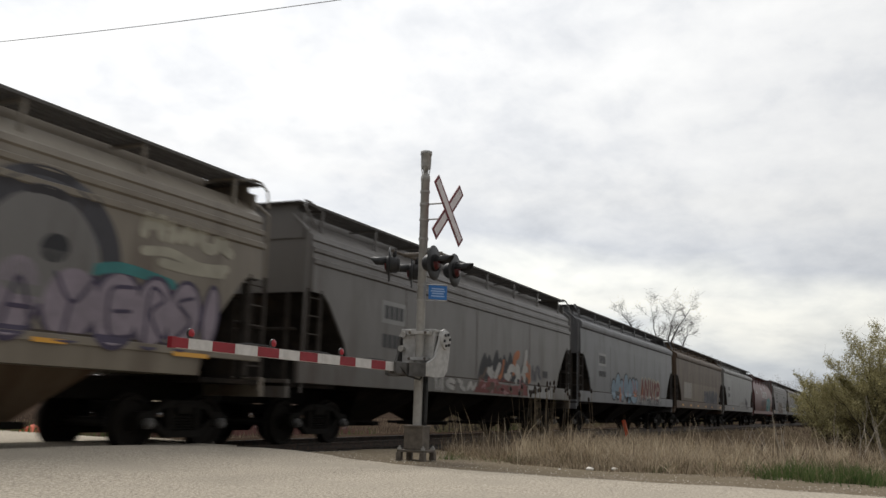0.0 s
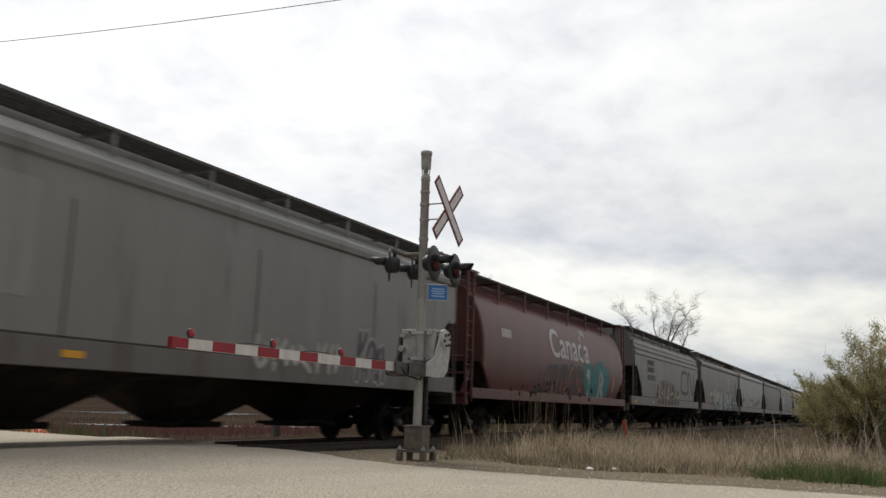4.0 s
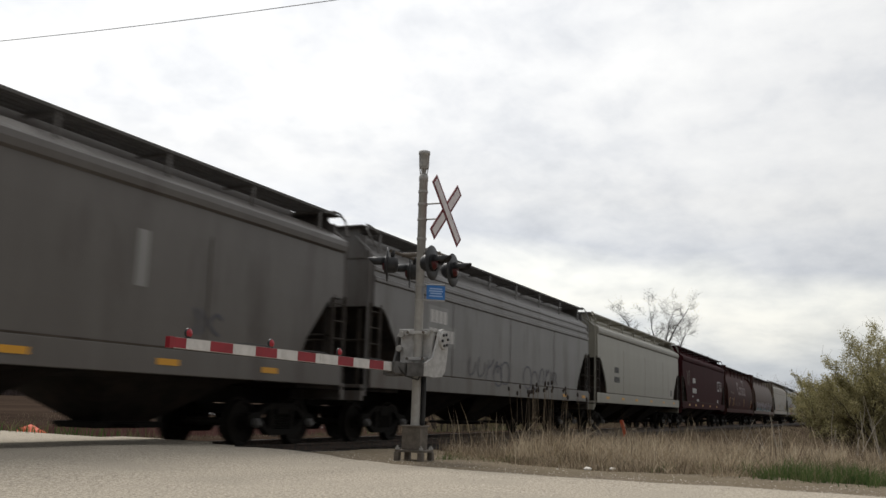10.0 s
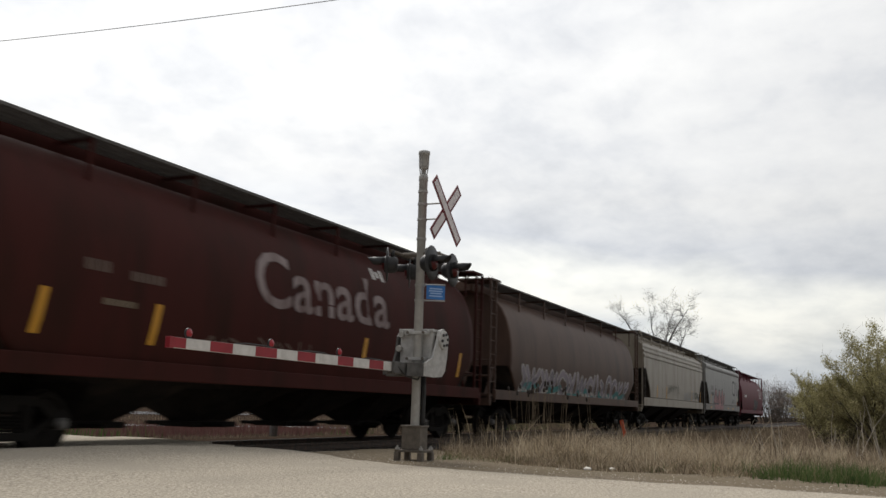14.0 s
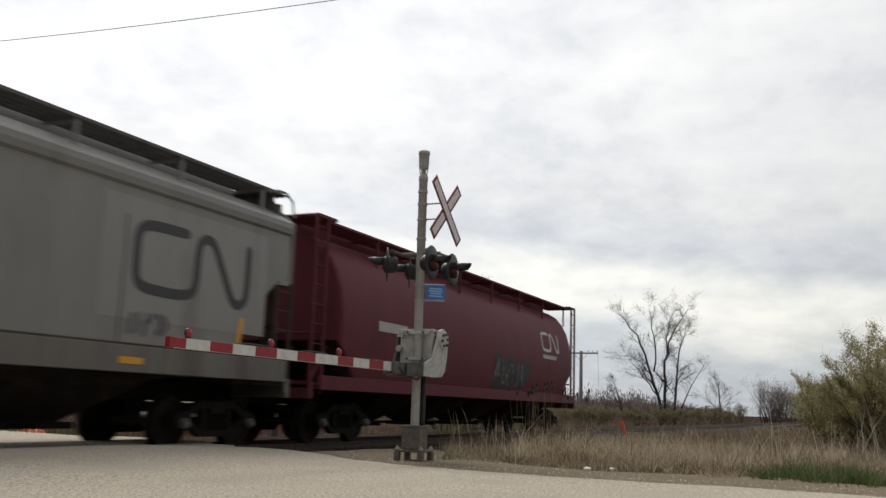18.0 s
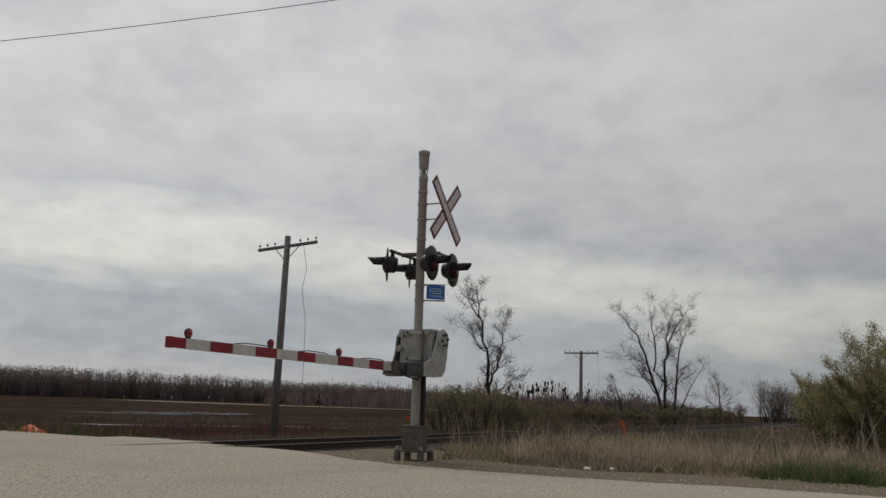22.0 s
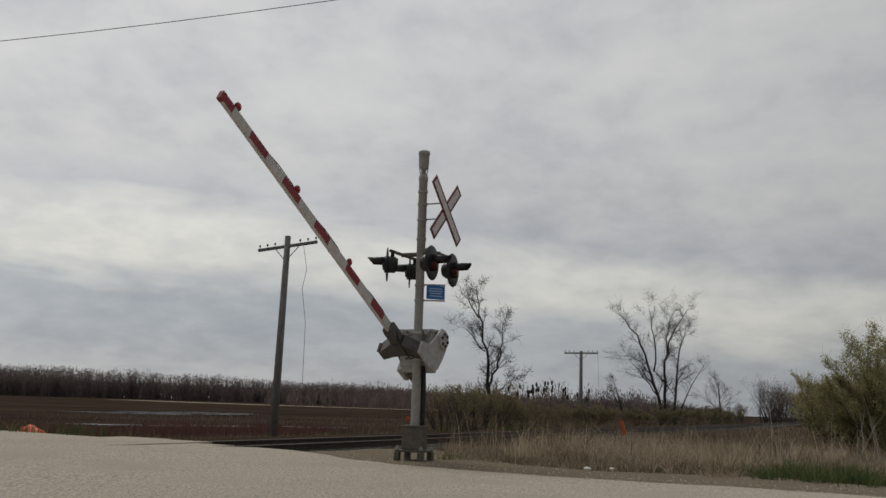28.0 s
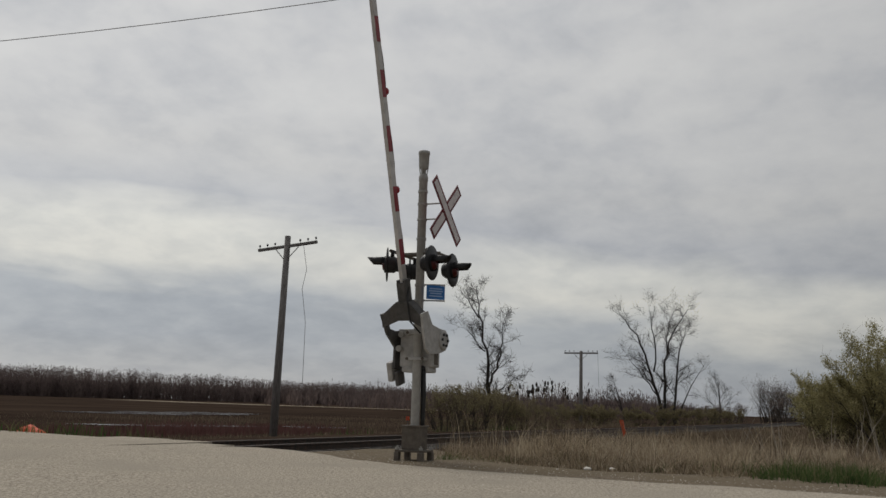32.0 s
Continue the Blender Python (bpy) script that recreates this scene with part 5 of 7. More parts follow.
P_UMBER = paint("paint_umber", (0.124, 0.074, 0.053), (0.088, 0.050, 0.037), (0.064, 0.038, 0.029), 0.58, 0.55, 0.2)
P_UMBER2 = paint("paint_faded_brown", (0.225, 0.180, 0.128), (0.178, 0.138, 0.096), (0.118, 0.080, 0.050), 0.6, 0.5, 0.2)
P_BEIGE = paint("paint_beige", (0.352, 0.336, 0.276), (0.296, 0.280, 0.228), (0.200, 0.172, 0.136), 0.7)
P_SAND = paint("paint_sand", (0.345, 0.305, 0.238), (0.262, 0.222, 0.170), (0.160, 0.116, 0.076), 0.6)
P_MAROON = paint("paint_maroon", (0.054, 0.0085, 0.0115), (0.040, 0.007, 0.009), (0.028, 0.008, 0.008), 0.64, 0.6, 0.03)
P_PLUM = paint("paint_plum_red", (0.168, 0.040, 0.054), (0.128, 0.031, 0.042), (0.080, 0.026, 0.030), 0.68, 0.55, 0.1)
S_GREY = paint("sill_grey", (0.180, 0.170, 0.155), (0.122, 0.113, 0.102), (0.085, 0.062, 0.048), 0.58)
G = {k: material("spray_" + k, c, 0.6, second=tuple(v * 0.78 for v in c), scale=3.0) for k, c in {
    "iron": (0.050, 0.048, 0.056), "lilac": (0.262, 0.222, 0.262), "white": (0.426, 0.410, 0.385), "cream": (0.377, 0.353, 0.279), "black": (0.021, 0.021, 0.025), "red": (0.164, 0.033, 0.029), "orange": (0.410, 0.139, 0.049),
    "sky": (0.213, 0.295, 0.361), "blue": (0.055, 0.085, 0.150), "teal": (0.041, 0.197, 0.197), "pink": (0.344, 0.172, 0.180), "violet": (0.057, 0.045, 0.082), "slate": (0.090, 0.090, 0.107), "olive": (0.082, 0.090, 0.066), "brown": (0.107, 0.066, 0.049)}.items()}


def build_train():
    R, S, C = "ribbed", "smooth", "round"
    cars = []
    # tan, a great dark ring and lilac letters
    # bays in P_BROWN: shade of the downward faces put into their colour
    c = build_car(0, R, P_TAN, "weathered tan-grey ribbed covered hopper car with large lilac graffiti", P_TAN, 3, (1.50, 1.62), P_BROWN)
    bm = bmesh.new()
    stroke(bm, R, [(13.05 + 1.22 * math.cos(a), 2.62 + 0.98 * math.sin(a)) for a in np.linspace(-0.3, math.pi + 0.3, 18)], 0.40, 0.005)
    part("graffiti_ring", bm, G["iron"], c, "dark sprayed arch")
    bubbles(c, R, ((13.05, 2.72, 0.92, 0.74, 0),), P_GREY, P_BLUEGREY, 0.05)
    bubbles(c, R, ((13.24, 2.74, 0.24, 0.20, 0.2),), G["black"], G["slate"], 0.05)
    graffiti(c, R, 14.7, 3.24, 2.4, 0.24, 5, G["cream"], None, None, 5, 0.19)
    lines(c, R, [[(14.9, 2.98), (15.5, 3.04), (16.2, 2.92), (16.9, 2.98)], [(15.3, 2.86), (16.0, 2.84), (16.8, 2.88)]], 0.15, G["cream"], 0.008, "pale sprayed tag")
    lines(c, R, [[(12.0, 2.45), (12.9, 2.66), (13.7, 2.52), (14.5, 2.66), (15.6, 2.55)]], 0.16, G["teal"], 0.007, "teal sprayed halo")
    bubbles(c, R, ((9.3, 2.0, 0.42, 0.44, 0.1), (10.1, 2.0, 0.45, 0.48, 0.1), (10.95, 2.0, 0.40, 0.46, 0.1), (11.75, 2.05, 0.42, 0.48, 0.1), (12.65, 2.05, 0.40, 0.52, 0.15), (13.6, 2.05, 0.48, 0.48, 0.1), (14.45, 2.05, 0.44, 0.52, 0.1), (15.2, 2.08, 0.38, 0.50, 0.1), (15.9, 2.10, 0.36, 0.50, 0.1), (16.55, 2.15, 0.16, 0.46, 0.1)), G["lilac"], G["violet"], 0.07)
    lines(c, R, [[(12.5, 1.66), (12.72, 2.3), (12.98, 1.66)], [(12.55, 1.92), (12.95, 1.92)], [(13.3, 2.42), (13.62, 2.06), (14.0, 2.45)], [(13.58, 2.04), (13.5, 1.62)], [(14.75, 2.4), (14.3, 2.3), (14.35, 1.7), (14.8, 1.7)], [(14.4, 2.02), (14.72, 2.05)],
                [(15.05, 1.62), (15.12, 2.42), (15.42, 2.3), (15.15, 2.05), (15.5, 1.62)], [(16.1, 2.4), (15.75, 2.28), (16.05, 2.02), (15.7, 1.72)], [(16.6, 1.72), (16.62, 1.78)]], 0.06, G["violet"], 0.015, "dark violet sprayed letter line")
    reflectors(c, R, (9.9, 13.0), 1.49, 0.55, 0.13)
    reflectors(c, R, (15.7,), 1.47, 0.85, 0.15)
    cars.append(c)
    c = build_car(1, R, P_DUSK, "grey ribbed covered hopper car with white and red graffiti", S_GREY, front=1.0)
    marks(c, R, 4.0, 2.72, 4, 0.30, M_MARK_D, patch=P_PALE)
    marks(c, R, 3.95, 2.08, 6, 0.30, M_MARK_D)
    wildstyle(c, R, 9.7, 13.6, 1.62, 0.95, G["black"], G["white"], 21, G["orange"], 0.35, 0.15)
    wildstyle(c, R, 9.4, 13.7, 1.24, 0.66, G["red"], G["brown"], 23, G["pink"], 0.3, 0.08)
    graffiti(c, R, 6.6, 1.26, 2.8, 0.25, 4, G["white"], None, None, 25, 0.12)
    graffiti(c, R, 13.9, 1.75, 1.0, 0.5, 2, G["slate"], None, None, 24, 0.1)
    marks(c, R, 15.1, 1.85, 3, 0.22, M_MARK_D)
    patch(c, R, 13.6, 16.0, 1.20, 1.55, P_PALE, 0.006)
    cars.append(c)
    c = build_car(2, S, P_BLUEGREY, "blue-grey covered hopper car with bright orange and blue graffiti", P_BLUEGREY)
    marks(c, S, 3.3, 2.72, 4, 0.3, M_MARK_D, patch=P_PALE)
    marks(c, S, 3.3, 2.2, 6, 0.22, M_MARK_D)
    bubbles(c, S, ((5.6, 1.75, 0.34, 0.40, 0), (6.3, 1.9, 0.40, 0.52, 0.1), (7.0, 1.75, 0.36, 0.44, 0), (7.75, 1.95, 0.40, 0.50, 0), (8.5, 1.80, 0.34, 0.50, 0), (9.05, 2.0, 0.36, 0.34, 0.2), (9.7, 2.0, 0.34, 0.30, 0), (9.2, 1.45, 0.50, 0.22, 0), (8.2, 1.42, 0.40, 0.20, 0)), G["sky"], G["black"], 0.07)
    bubbles(c, S, ((8.0, 1.62, 0.16, 0.36, 0.1), (9.45, 1.62, 0.26, 0.18, 0), (6.7, 1.62, 0.2, 0.3, 0)), G["orange"], G["pink"], 0.06)
    lines(c, S, [[(8.9, 2.2), (9.15, 1.95), (9.05, 1.7)], [(9.6, 2.2), (9.5, 1.9), (9.85, 1.75)], [(7.3, 2.2), (7.2, 1.6)]], 0.12, G["pink"], 0.016, "pink sprayed accent")
    for k, way in enumerate(([(10.7, 1.5), (10.95, 2.28)], [(10.95, 2.28), (11.25, 1.55)], [(11.45, 1.5), (11.6, 2.32), (12.1, 1.6), (12.25, 2.3)], [(12.65, 2.3), (12.7, 1.75), (13.0, 1.6), (13.2, 2.28)], [(13.5, 1.55), (13.6, 2.25)], [(13.65, 1.95), (13.95, 2.2)], [(14.2, 1.5), (14.3, 2.2), (14.75, 2.1), (14.65, 1.8), (14.35, 1.75)])):
        lines(c, S, [way], 0.46, G["cream"], 0.005 + 0.0006 * (k % 3), "pale sprayed halo")
        lines(c, S, [way], 0.25, G["red"], 0.011 + 0.0006 * (k % 3), "dark red sprayed letter stroke")
    lines(c, S, [[(10.9, 1.55), (11.0, 1.95)], [(13.55, 1.5), (13.6, 1.8)]], 0.12, G["orange"], 0.017, "orange sprayed accent")
    graffiti(c, S, 9.9, 1.28, 5.2, 0.22, 8, G["white"], None, None, 36, 0.10)
    graffiti(c, S, 10.2, 1.24, 4.8, 0.26, 8, G["slate"], None, None, 35, 0.1)
    cars.append(c)
    c = build_car(3, S, P_BROWN, "grimy brown covered hopper car with a faded lighter panel", P_BROWN)
    patch(c, S, 2.9, 5.4, 1.75, 2.65, P_TAN)
    patch(c, S, 5.5, 15.5, 1.62, 2.66, P_UMBER2)
    wildstyle(c, S, 9.9, 15.3, 1.62, 0.80, G["black"], G["slate"], 41, None, 0.3, 0.10)
    graffiti(c, S, 10.0, 1.68, 5.2, 0.58, 6, G["iron"], G["slate"], None, 42, 0.30)
    graffiti(c, S, 10.2, 1.22, 5.0, 0.25, 7, G["slate"], None, None, 43, 0.14)
    reflectors(c, S, (2.2, 4.8, 7.3, 10.2, 12.8, 16.4), 1.30)
    patch(c, S, 16.3, 16.75, 1.75, 2.05, M_MARK_D, label="dark stencilled square")
    cars.append(c)
    c = build_car(4, S, P_LIGHT, "light grey covered hopper car with a pale lettering panel", S_GREY)
    patch(c, S, 2.5, 4.4, 2.05, 3.6, P_PALE)
    marks(c, S, 2.7, 2.68, 4, 0.26, M_MARK_D)
    marks(c, S, 2.6, 2.18, 5, 0.28, M_MARK_D)
    graffiti(c, S, 9.2, 1.40, 3.0, 0.5, 6, G["white"], None, None, 51, 0.12)
    graffiti(c, S, 12.8, 1.32, 1.5, 0.85, 3, G["slate"], G["white"], None, 52, 0.14)
    reflectors(c, S, (5.0,), 1.32, 0.4)
    cars.append(c)
    c = build_car(5, C, P_RED, "faded red cylindrical covered hopper car with a white painted word", P_RED, 4)
    word(c, C, "Canada", 7.3, 2.62, 1.36, 4.75, M_MARK_W)
    flag(c, C, 11.5, 3.60)
    marks(c, C, 2.8, 2.9, 4, 0.25, M_MARK_W)
    graffiti(c, C, 6.6, 1.35, 4.4, 0.95, 5, G["brown"], G["blue"], G["orange"], 61, 0.3)
    graffiti(c, C, 11.4, 1.35, 3.3, 1.15, 5, G["teal"], None, None, 63, 0.5)
    graffiti(c, C, 12.0, 1.36, 2.3, 0.95, 3, G["white"], G["slate"], None, 62, 0.26)
    bm = bmesh.new()
    for k in range(3):
        a = math.pi * k / 3 + 0.3
        stroke(bm, C, [(11.9 - 0.17 * math.cos(a), 2.2 - 0.17 * math.sin(a)), (11.9 + 0.17 * math.cos(a), 2.2 + 0.17 * math.sin(a))], 0.10, 0.012)
    part("flower_emblem", bm, M_MARK_W, c, "white painted flower emblem")
    reflectors(c, C, (15.6,), upright=True)
    cars.append(c)
    c = build_car(6, R, P_DUSK, "grey ribbed covered hopper car with dark ribbon emblem and brown graffiti", S_GREY, front=1.4)
    marks(c, R, 4.0, 3.12, 8, 0.24, M_MARK_D)
    marks(c, R, 4.0, 2.78, 8, 0.24, M_MARK_D)
    marks(c, R, 4.0, 2.38, 8, 0.28, M_MARK_D, patch=P_LIGHT)
    ribbon_logo(c, R, 12.75, 1.98, 4.0, 1.18, M_MARK_D)
    wildstyle(c, R, 6.0, 12.2, 1.60, 1.02, G["brown"], G["cream"], 71, G["white"], 0.4, 0.10)
    bubbles(c, R, [(6.6 + 0.82 * k, 1.44, 0.34, 0.20, 0) for k in range(7)], G["brown"], G["cream"], 0.05)
    reflectors(c, R, (1.2, 5.0), 1.30, 0.4)
    cars.append(c)
    c = build_car(7, S, P_TAUPE, "tan-grey covered hopper car with white and blue block graffiti", S_GREY)
    graffiti(c, S, 5.3, 1.26, 9.4, 0.22, 11, G["blue"], None, None, 83, 0.28)
    wildstyle(c, S, 5.4, 14.3, 1.60, 0.95, G["slate"], G["teal"], 84, G["cream"], 0.3, 0.08)
    graffiti(c, S, 5.5, 1.62, 4.4, 0.80, 7, G["white"], G["black"], None, 81, 0.33, 0.0)
    graffiti(c, S, 10.4, 1.62, 3.9, 0.72, 5, G["white"], G["black"], None, 82, 0.33, 0.0)
    graffiti(c, S, 5.0, 1.27, 9.0, 0.2, 12, G["white"], None, None, 85, 0.16)
    marks(c, S, 4.2, 2.10, 5, 0.22, M_MARK_W)
    graffiti(c, S, 13.9, 1.24, 3.6, 0.26, 5, G["slate"], None, None, 86, 0.5)
    graffiti(c, S, 14.6, 1.32, 2.0, 0.16, 5, G["white"], None, None, 87, 0.07)
    wildstyle(c, S, 14.4, 16.9, 1.60, 0.90, G["blue"], G["white"], 88, G["teal"], 0.25, 0.14)
    for u, z0, z1, w in ((16.62, 2.3, 3.3, 0.16), (16.85, 2.6, 3.5, 0.09), (16.3, 2.5, 2.9, 0.07)):
        bm = bmesh.new()
        stroke(bm, S, [(u, z1), (u + 0.05, z0 + (z1 - z0) * 0.5), (u - 0.02, z0)], w, 0.007)
        part("rust_run", bm, M_RUST, c, "brown rust run down the side")
    reflectors(c, S, (3.0, 8.1, 16.3), upright=True)
    bm = bmesh.new()
    for k in range(6):
        for sg in (-1, 1):
            stroke(bm, S, [(12.75, 2.98 + 0.11 * k), (12.75 + sg * 0.11, 3.03 + 0.11 * k), (12.75 + sg * 0.2, 3.12 + 0.11 * k)], 0.07, 0.008)
    part("sheaf_emblem", bm, M_MARK_W, c, "white painted sheaf emblem")
    marks(c, S, 12.45, 2.62, 3, 0.2, M_MARK_W)
    cars.append(c)
    c = build_car(8, S, P_PALE, "pale grey covered hopper car with thin scrawled tags", S_GREY)
    patch(c, S, 2.6, 3.35, 2.45, 2.78, P_GREY)
    marks(c, S, 2.4, 1.98, 5, 0.28, M_MARK_D)
    tag = [[(8.35, 2.30), (8.8, 2.05), (9.0, 1.85)], [(9.35, 2.0), (8.95, 1.86), (9.5, 1.80)], [(9.85, 1.98), (9.6, 1.85), (9.95, 1.80)], [(10.1, 2.12), (10.15, 1.78)], [(10.05, 1.82), (10.4, 1.84)], [(10.55, 2.12), (10.6, 1.80)], [(10.5, 1.84), (10.9, 1.88)], [(11.2, 1.98), (10.98, 1.92), (11.25, 1.80), (11.0, 1.76), (11.2, 1.96)], [(11.3, 1.92), (11.65, 1.78), (11.95, 1.86)]]
    lines(c, S, [[(5.98 + (u - 8.35) * 1.26, v + 0.33) for u, v in way] for way in tag], 0.055, G["black"], 0.008, "thin black sprayed tag")
    graffiti(c, S, 9.0, 1.66, 2.6, 0.3, 5, G["slate"], None, None, 96, 0.05, 0.3)
    graffiti(c, S, 13.3, 1.7, 1.1, 0.65, 3, G["black"], None, None, 92, 0.07)
    graffiti(c, S, 11.0, 1.64, 1.8, 0.45, 4, G["black"], None, None, 93, 0.05)
    graffiti(c, S, 4.8, 1.62, 1.6, 0.3, 3, G["slate"], None, None, 94, 0.03)
    reflectors(c, S, (12.9,), upright=True)
    cars.append(c)
    c = build_car(9, S, P_SOOT, "sooty grey covered hopper car with yellow reflectors", P_SOOT)
    marks(c, S, 2.7, 2.35, 4, 0.28, M_MARK_D)
    marks(c, S, 2.7, 1.9, 6, 0.24, M_MARK_D)
    patch(c, S, 11.9, 12.15, 2.45, 3.3, P_PALE, label="pale rubbed streak")
    graffiti(c, S, 13.2, 1.8, 0.8, 0.4, 2, G["slate"], None, None, 95, 0.06)
    reflectors(c, S, (1.5, 5.0, 9.6, 12.5, 15.2), 1.32)
    cars.append(c)
    c = build_car(10, R, P_GREY, "grey ribbed covered hopper car with black scribbled loops", S_GREY)
    marks(c, R, 3.6, 2.88, 4, 0.32, M_MARK_W, patch=P_LIGHT)
    marks(c, R, 3.55, 2.42, 6, 0.32, M_MARK_W, patch=P_LIGHT)
    graffiti(c, R, 5.9, 1.65, 2.6, 0.6, 4, G["slate"], None, None, 101, 0.04, 0.3)
    for u, z, r in ((8.3, 1.75, 0.32), (8.9, 1.85, 0.36), (10.9, 1.8, 0.38), (11.6, 1.75, 0.3)):
        bm = bmesh.new()
        stroke(bm, R, [(u + r * math.cos(a), z + r * 0.9 * math.sin(a)) for a in np.linspace(0, 6.2, 12)], 0.05, 0.006)
        part("graffiti_loop", bm, G["slate"], c, "black sprayed loop")
    graffiti(c, R, 12.0, 1.65, 2.0, 0.5, 4, G["slate"], None, None, 102, 0.05, 0.3)
    reflectors(c, R, (14.6, 17.0), 1.30, 0.45)
    cars.append(c)
    c = build_car(11, S, P_BEIGE, "clean beige covered hopper car with yellow reflectors", P_BEIGE)
    marks(c, S, 3.4, 2.46, 4, 0.24, M_MARK_D)
    marks(c, S, 3.35, 2.06, 5, 0.24, M_MARK_D)
    patch(c, S, 15.6, 15.95, 1.75, 2.05, M_MARK_D, label="dark stencilled square")
    reflectors(c, S, (2.0, 4.6, 7.2, 10.4, 13.4, 16.2), 1.34)
    cars.append(c)
    c = build_car(12, S, P_MAROON, "dark maroon covered hopper car with white ribbon emblem", P_MAROON)
    marks(c, S, 4.05, 2.70, 4, 0.30, M_MARK_W)
    marks(c, S, 3.95, 2.10, 6, 0.30, M_MARK_W)
    marks(c, S, 5.5, 1.64, 8, 0.13, M_MARK_W)
    marks(c, S, 3.9, 1.86, 5, 0.09, M_MARK_W)
    ribbon_logo(c, S, 14.05, 2.52, 1.85, 0.58, M_MARK_W)
    graffiti(c, S, 1.9, 2.55, 1.0, 0.9, 2, G["brown"], None, None, 121, 0.1)
    reflectors(c, S, (2.6, 4.8, 7.4, 10.4, 13.4), 1.34, 0.4)
    patch(c, S, 14.0, 14.4, 1.66, 1.86, M_MARK_W, label="small white stencil")
    cars.append(c)
    c = build_car(13, C, P_REDBROWN, "red-brown cylindrical covered hopper car with a white painted word", P_REDBROWN, 4)
    word(c, C, "Canada", 6.95, 2.52, 1.44, 5.1, M_MARK_F)
    flag(c, C, 11.55, 3.56)
    marks(c, C, 3.0, 2.55, 4, 0.16, G["brown"])
    marks(c, C, 3.9, 2.5, 6, 0.14, G["brown"], 0.7)
    marks(c, C, 3.4, 2.1, 7, 0.09, P_UMBER2, 0.9)
    graffiti(c, C, 5.6, 1.6, 3.4, 0.3, 5, G["brown"], None, None, 131, 0.05)
    reflectors(c, C, (2.2, 4.4, 10.9, 16.0), upright=True)
    cars.append(c)
    c = build_car(14, C, P_UMBER, "umber brown cylindrical covered hopper car with a band of pale graffiti", P_UMBER, 4, inset=1.7)
    graffiti(c, C, 2.6, 1.32, 14.2, 0.8, 15, G["lilac"], G["white"], G["slate"], 141, 0.2)
    graffiti(c, C, 2.6, 1.30, 13.6, 0.3, 6, G["teal"], None, None, 142, 0.2)
    graffiti(c, C, 2.6, 1.28, 14.0, 0.2, 14, G["white"], None, None, 143, 0.12)
    cars.append(c)
    c = build_car(15, R, P_SAND, "dusty sand-coloured ribbed covered hopper car with faint tags", P_SAND)
    graffiti(c, R, 6.2, 1.85, 3.6, 0.55, 5, G["olive"], None, None, 151, 0.06, 0.3)
    graffiti(c, R, 11.2, 1.65, 3.4, 0.45, 5, P_PALE, None, None, 152, 0.14)
    graffiti(c, R, 14.8, 1.75, 1.2, 0.35, 3, G["olive"], None, None, 153, 0.1)
    patch(c, R, 16.0, 16.5, 1.66, 1.92, M_MARK_D, label="dark stencilled square")
    reflectors(c, R, (3.6, 6.0, 13.7, 16.8), upright=True)
    cars.append(c)
    c = build_car(16, S, P_LIGHT, "light grey covered hopper car with pink bubble graffiti and dark emblem", S_GREY)
    patch(c, S, 2.95, 3.95, 2.52, 2.80, P_SOOT)
    marks(c, S, 3.05, 2.14, 5, 0.24, M_MARK_D)
    bubbles(c, S, ((4.45, 1.85, 0.24, 0.22, 0.3), (5.05, 1.45, 0.62, 0.30, 0), (5.9, 1.62, 0.30, 0.52, 0.1), (6.05, 1.45, 0.40, 0.30, 0), (6.75, 1.45, 0.36, 0.32, 0), (7.25, 1.75, 0.26, 0.36, 0), (7.55, 1.42, 0.40, 0.27, 0), (8.2, 1.48, 0.30, 0.36, 0),
                    (5.05, 2.08, 0.46, 0.52, 0.0), (6.70, 2.12, 0.36, 0.44, 0.1), (8.05, 2.22, 0.34, 0.42, 0.15), (8.95, 2.02, 0.26, 0.34, 0.3)), G["pink"], G["black"])
    lines(c, S, [[(5.12, 2.12), (5.12 + 0.26 * math.cos(k), 2.12 + 0.26 * math.sin(k))] for k in (0.3, 1.0, 1.7, 2.6, 5.6)], 0.07, G["slate"], 0.015, "dark sprayed leaf shape")
    patch(c, S, 13.0, 17.0, 1.95, 3.75, P_PALE)
    ribbon_logo(c, S, 13.7, 2.42, 2.75, 0.98, M_MARK_D)
    graffiti(c, S, 13.6, 1.75, 0.9, 0.3, 3, G["slate"], None, None, 162, 0.06)
    reflectors(c, S, (2.8, 16.2), upright=True)
    reflectors(c, S, (2.6, 4.9, 7.7, 10.9, 13.5), 1.30)
    cars.append(c)
    c = build_car(17, C, P_PLUM, "plum red cylindrical covered hopper car with white ribbon emblem", P_PLUM, 4)
    marks(c, C, 2.9, 2.42, 8, 0.22, M_MARK_W)
    ribbon_logo(c, C, 14.35, 2.78, 1.75, 0.56, M_MARK_W)
    marks(c, C, 14.35, 2.50, 9, 0.13, M_MARK_W, 0.95, None, 0.5)
    graffiti(c, C, 9.9, 1.40, 2.9, 0.85, 5, G["black"], None, None, 171, 0.36)
    graffiti(c, C, 9.9, 1.45, 2.9, 0.78, 5, G["slate"], None, None, 172, 0.06)
    graffiti(c, C, 10.0, 1.5, 2.7, 0.7, 5, G["white"], None, None, 173, 0.03)
    reflectors(c, C, (10.95,), upright=True)
    cars.append(c)
    return cars


train = build_train()

# ---- vegetation ----


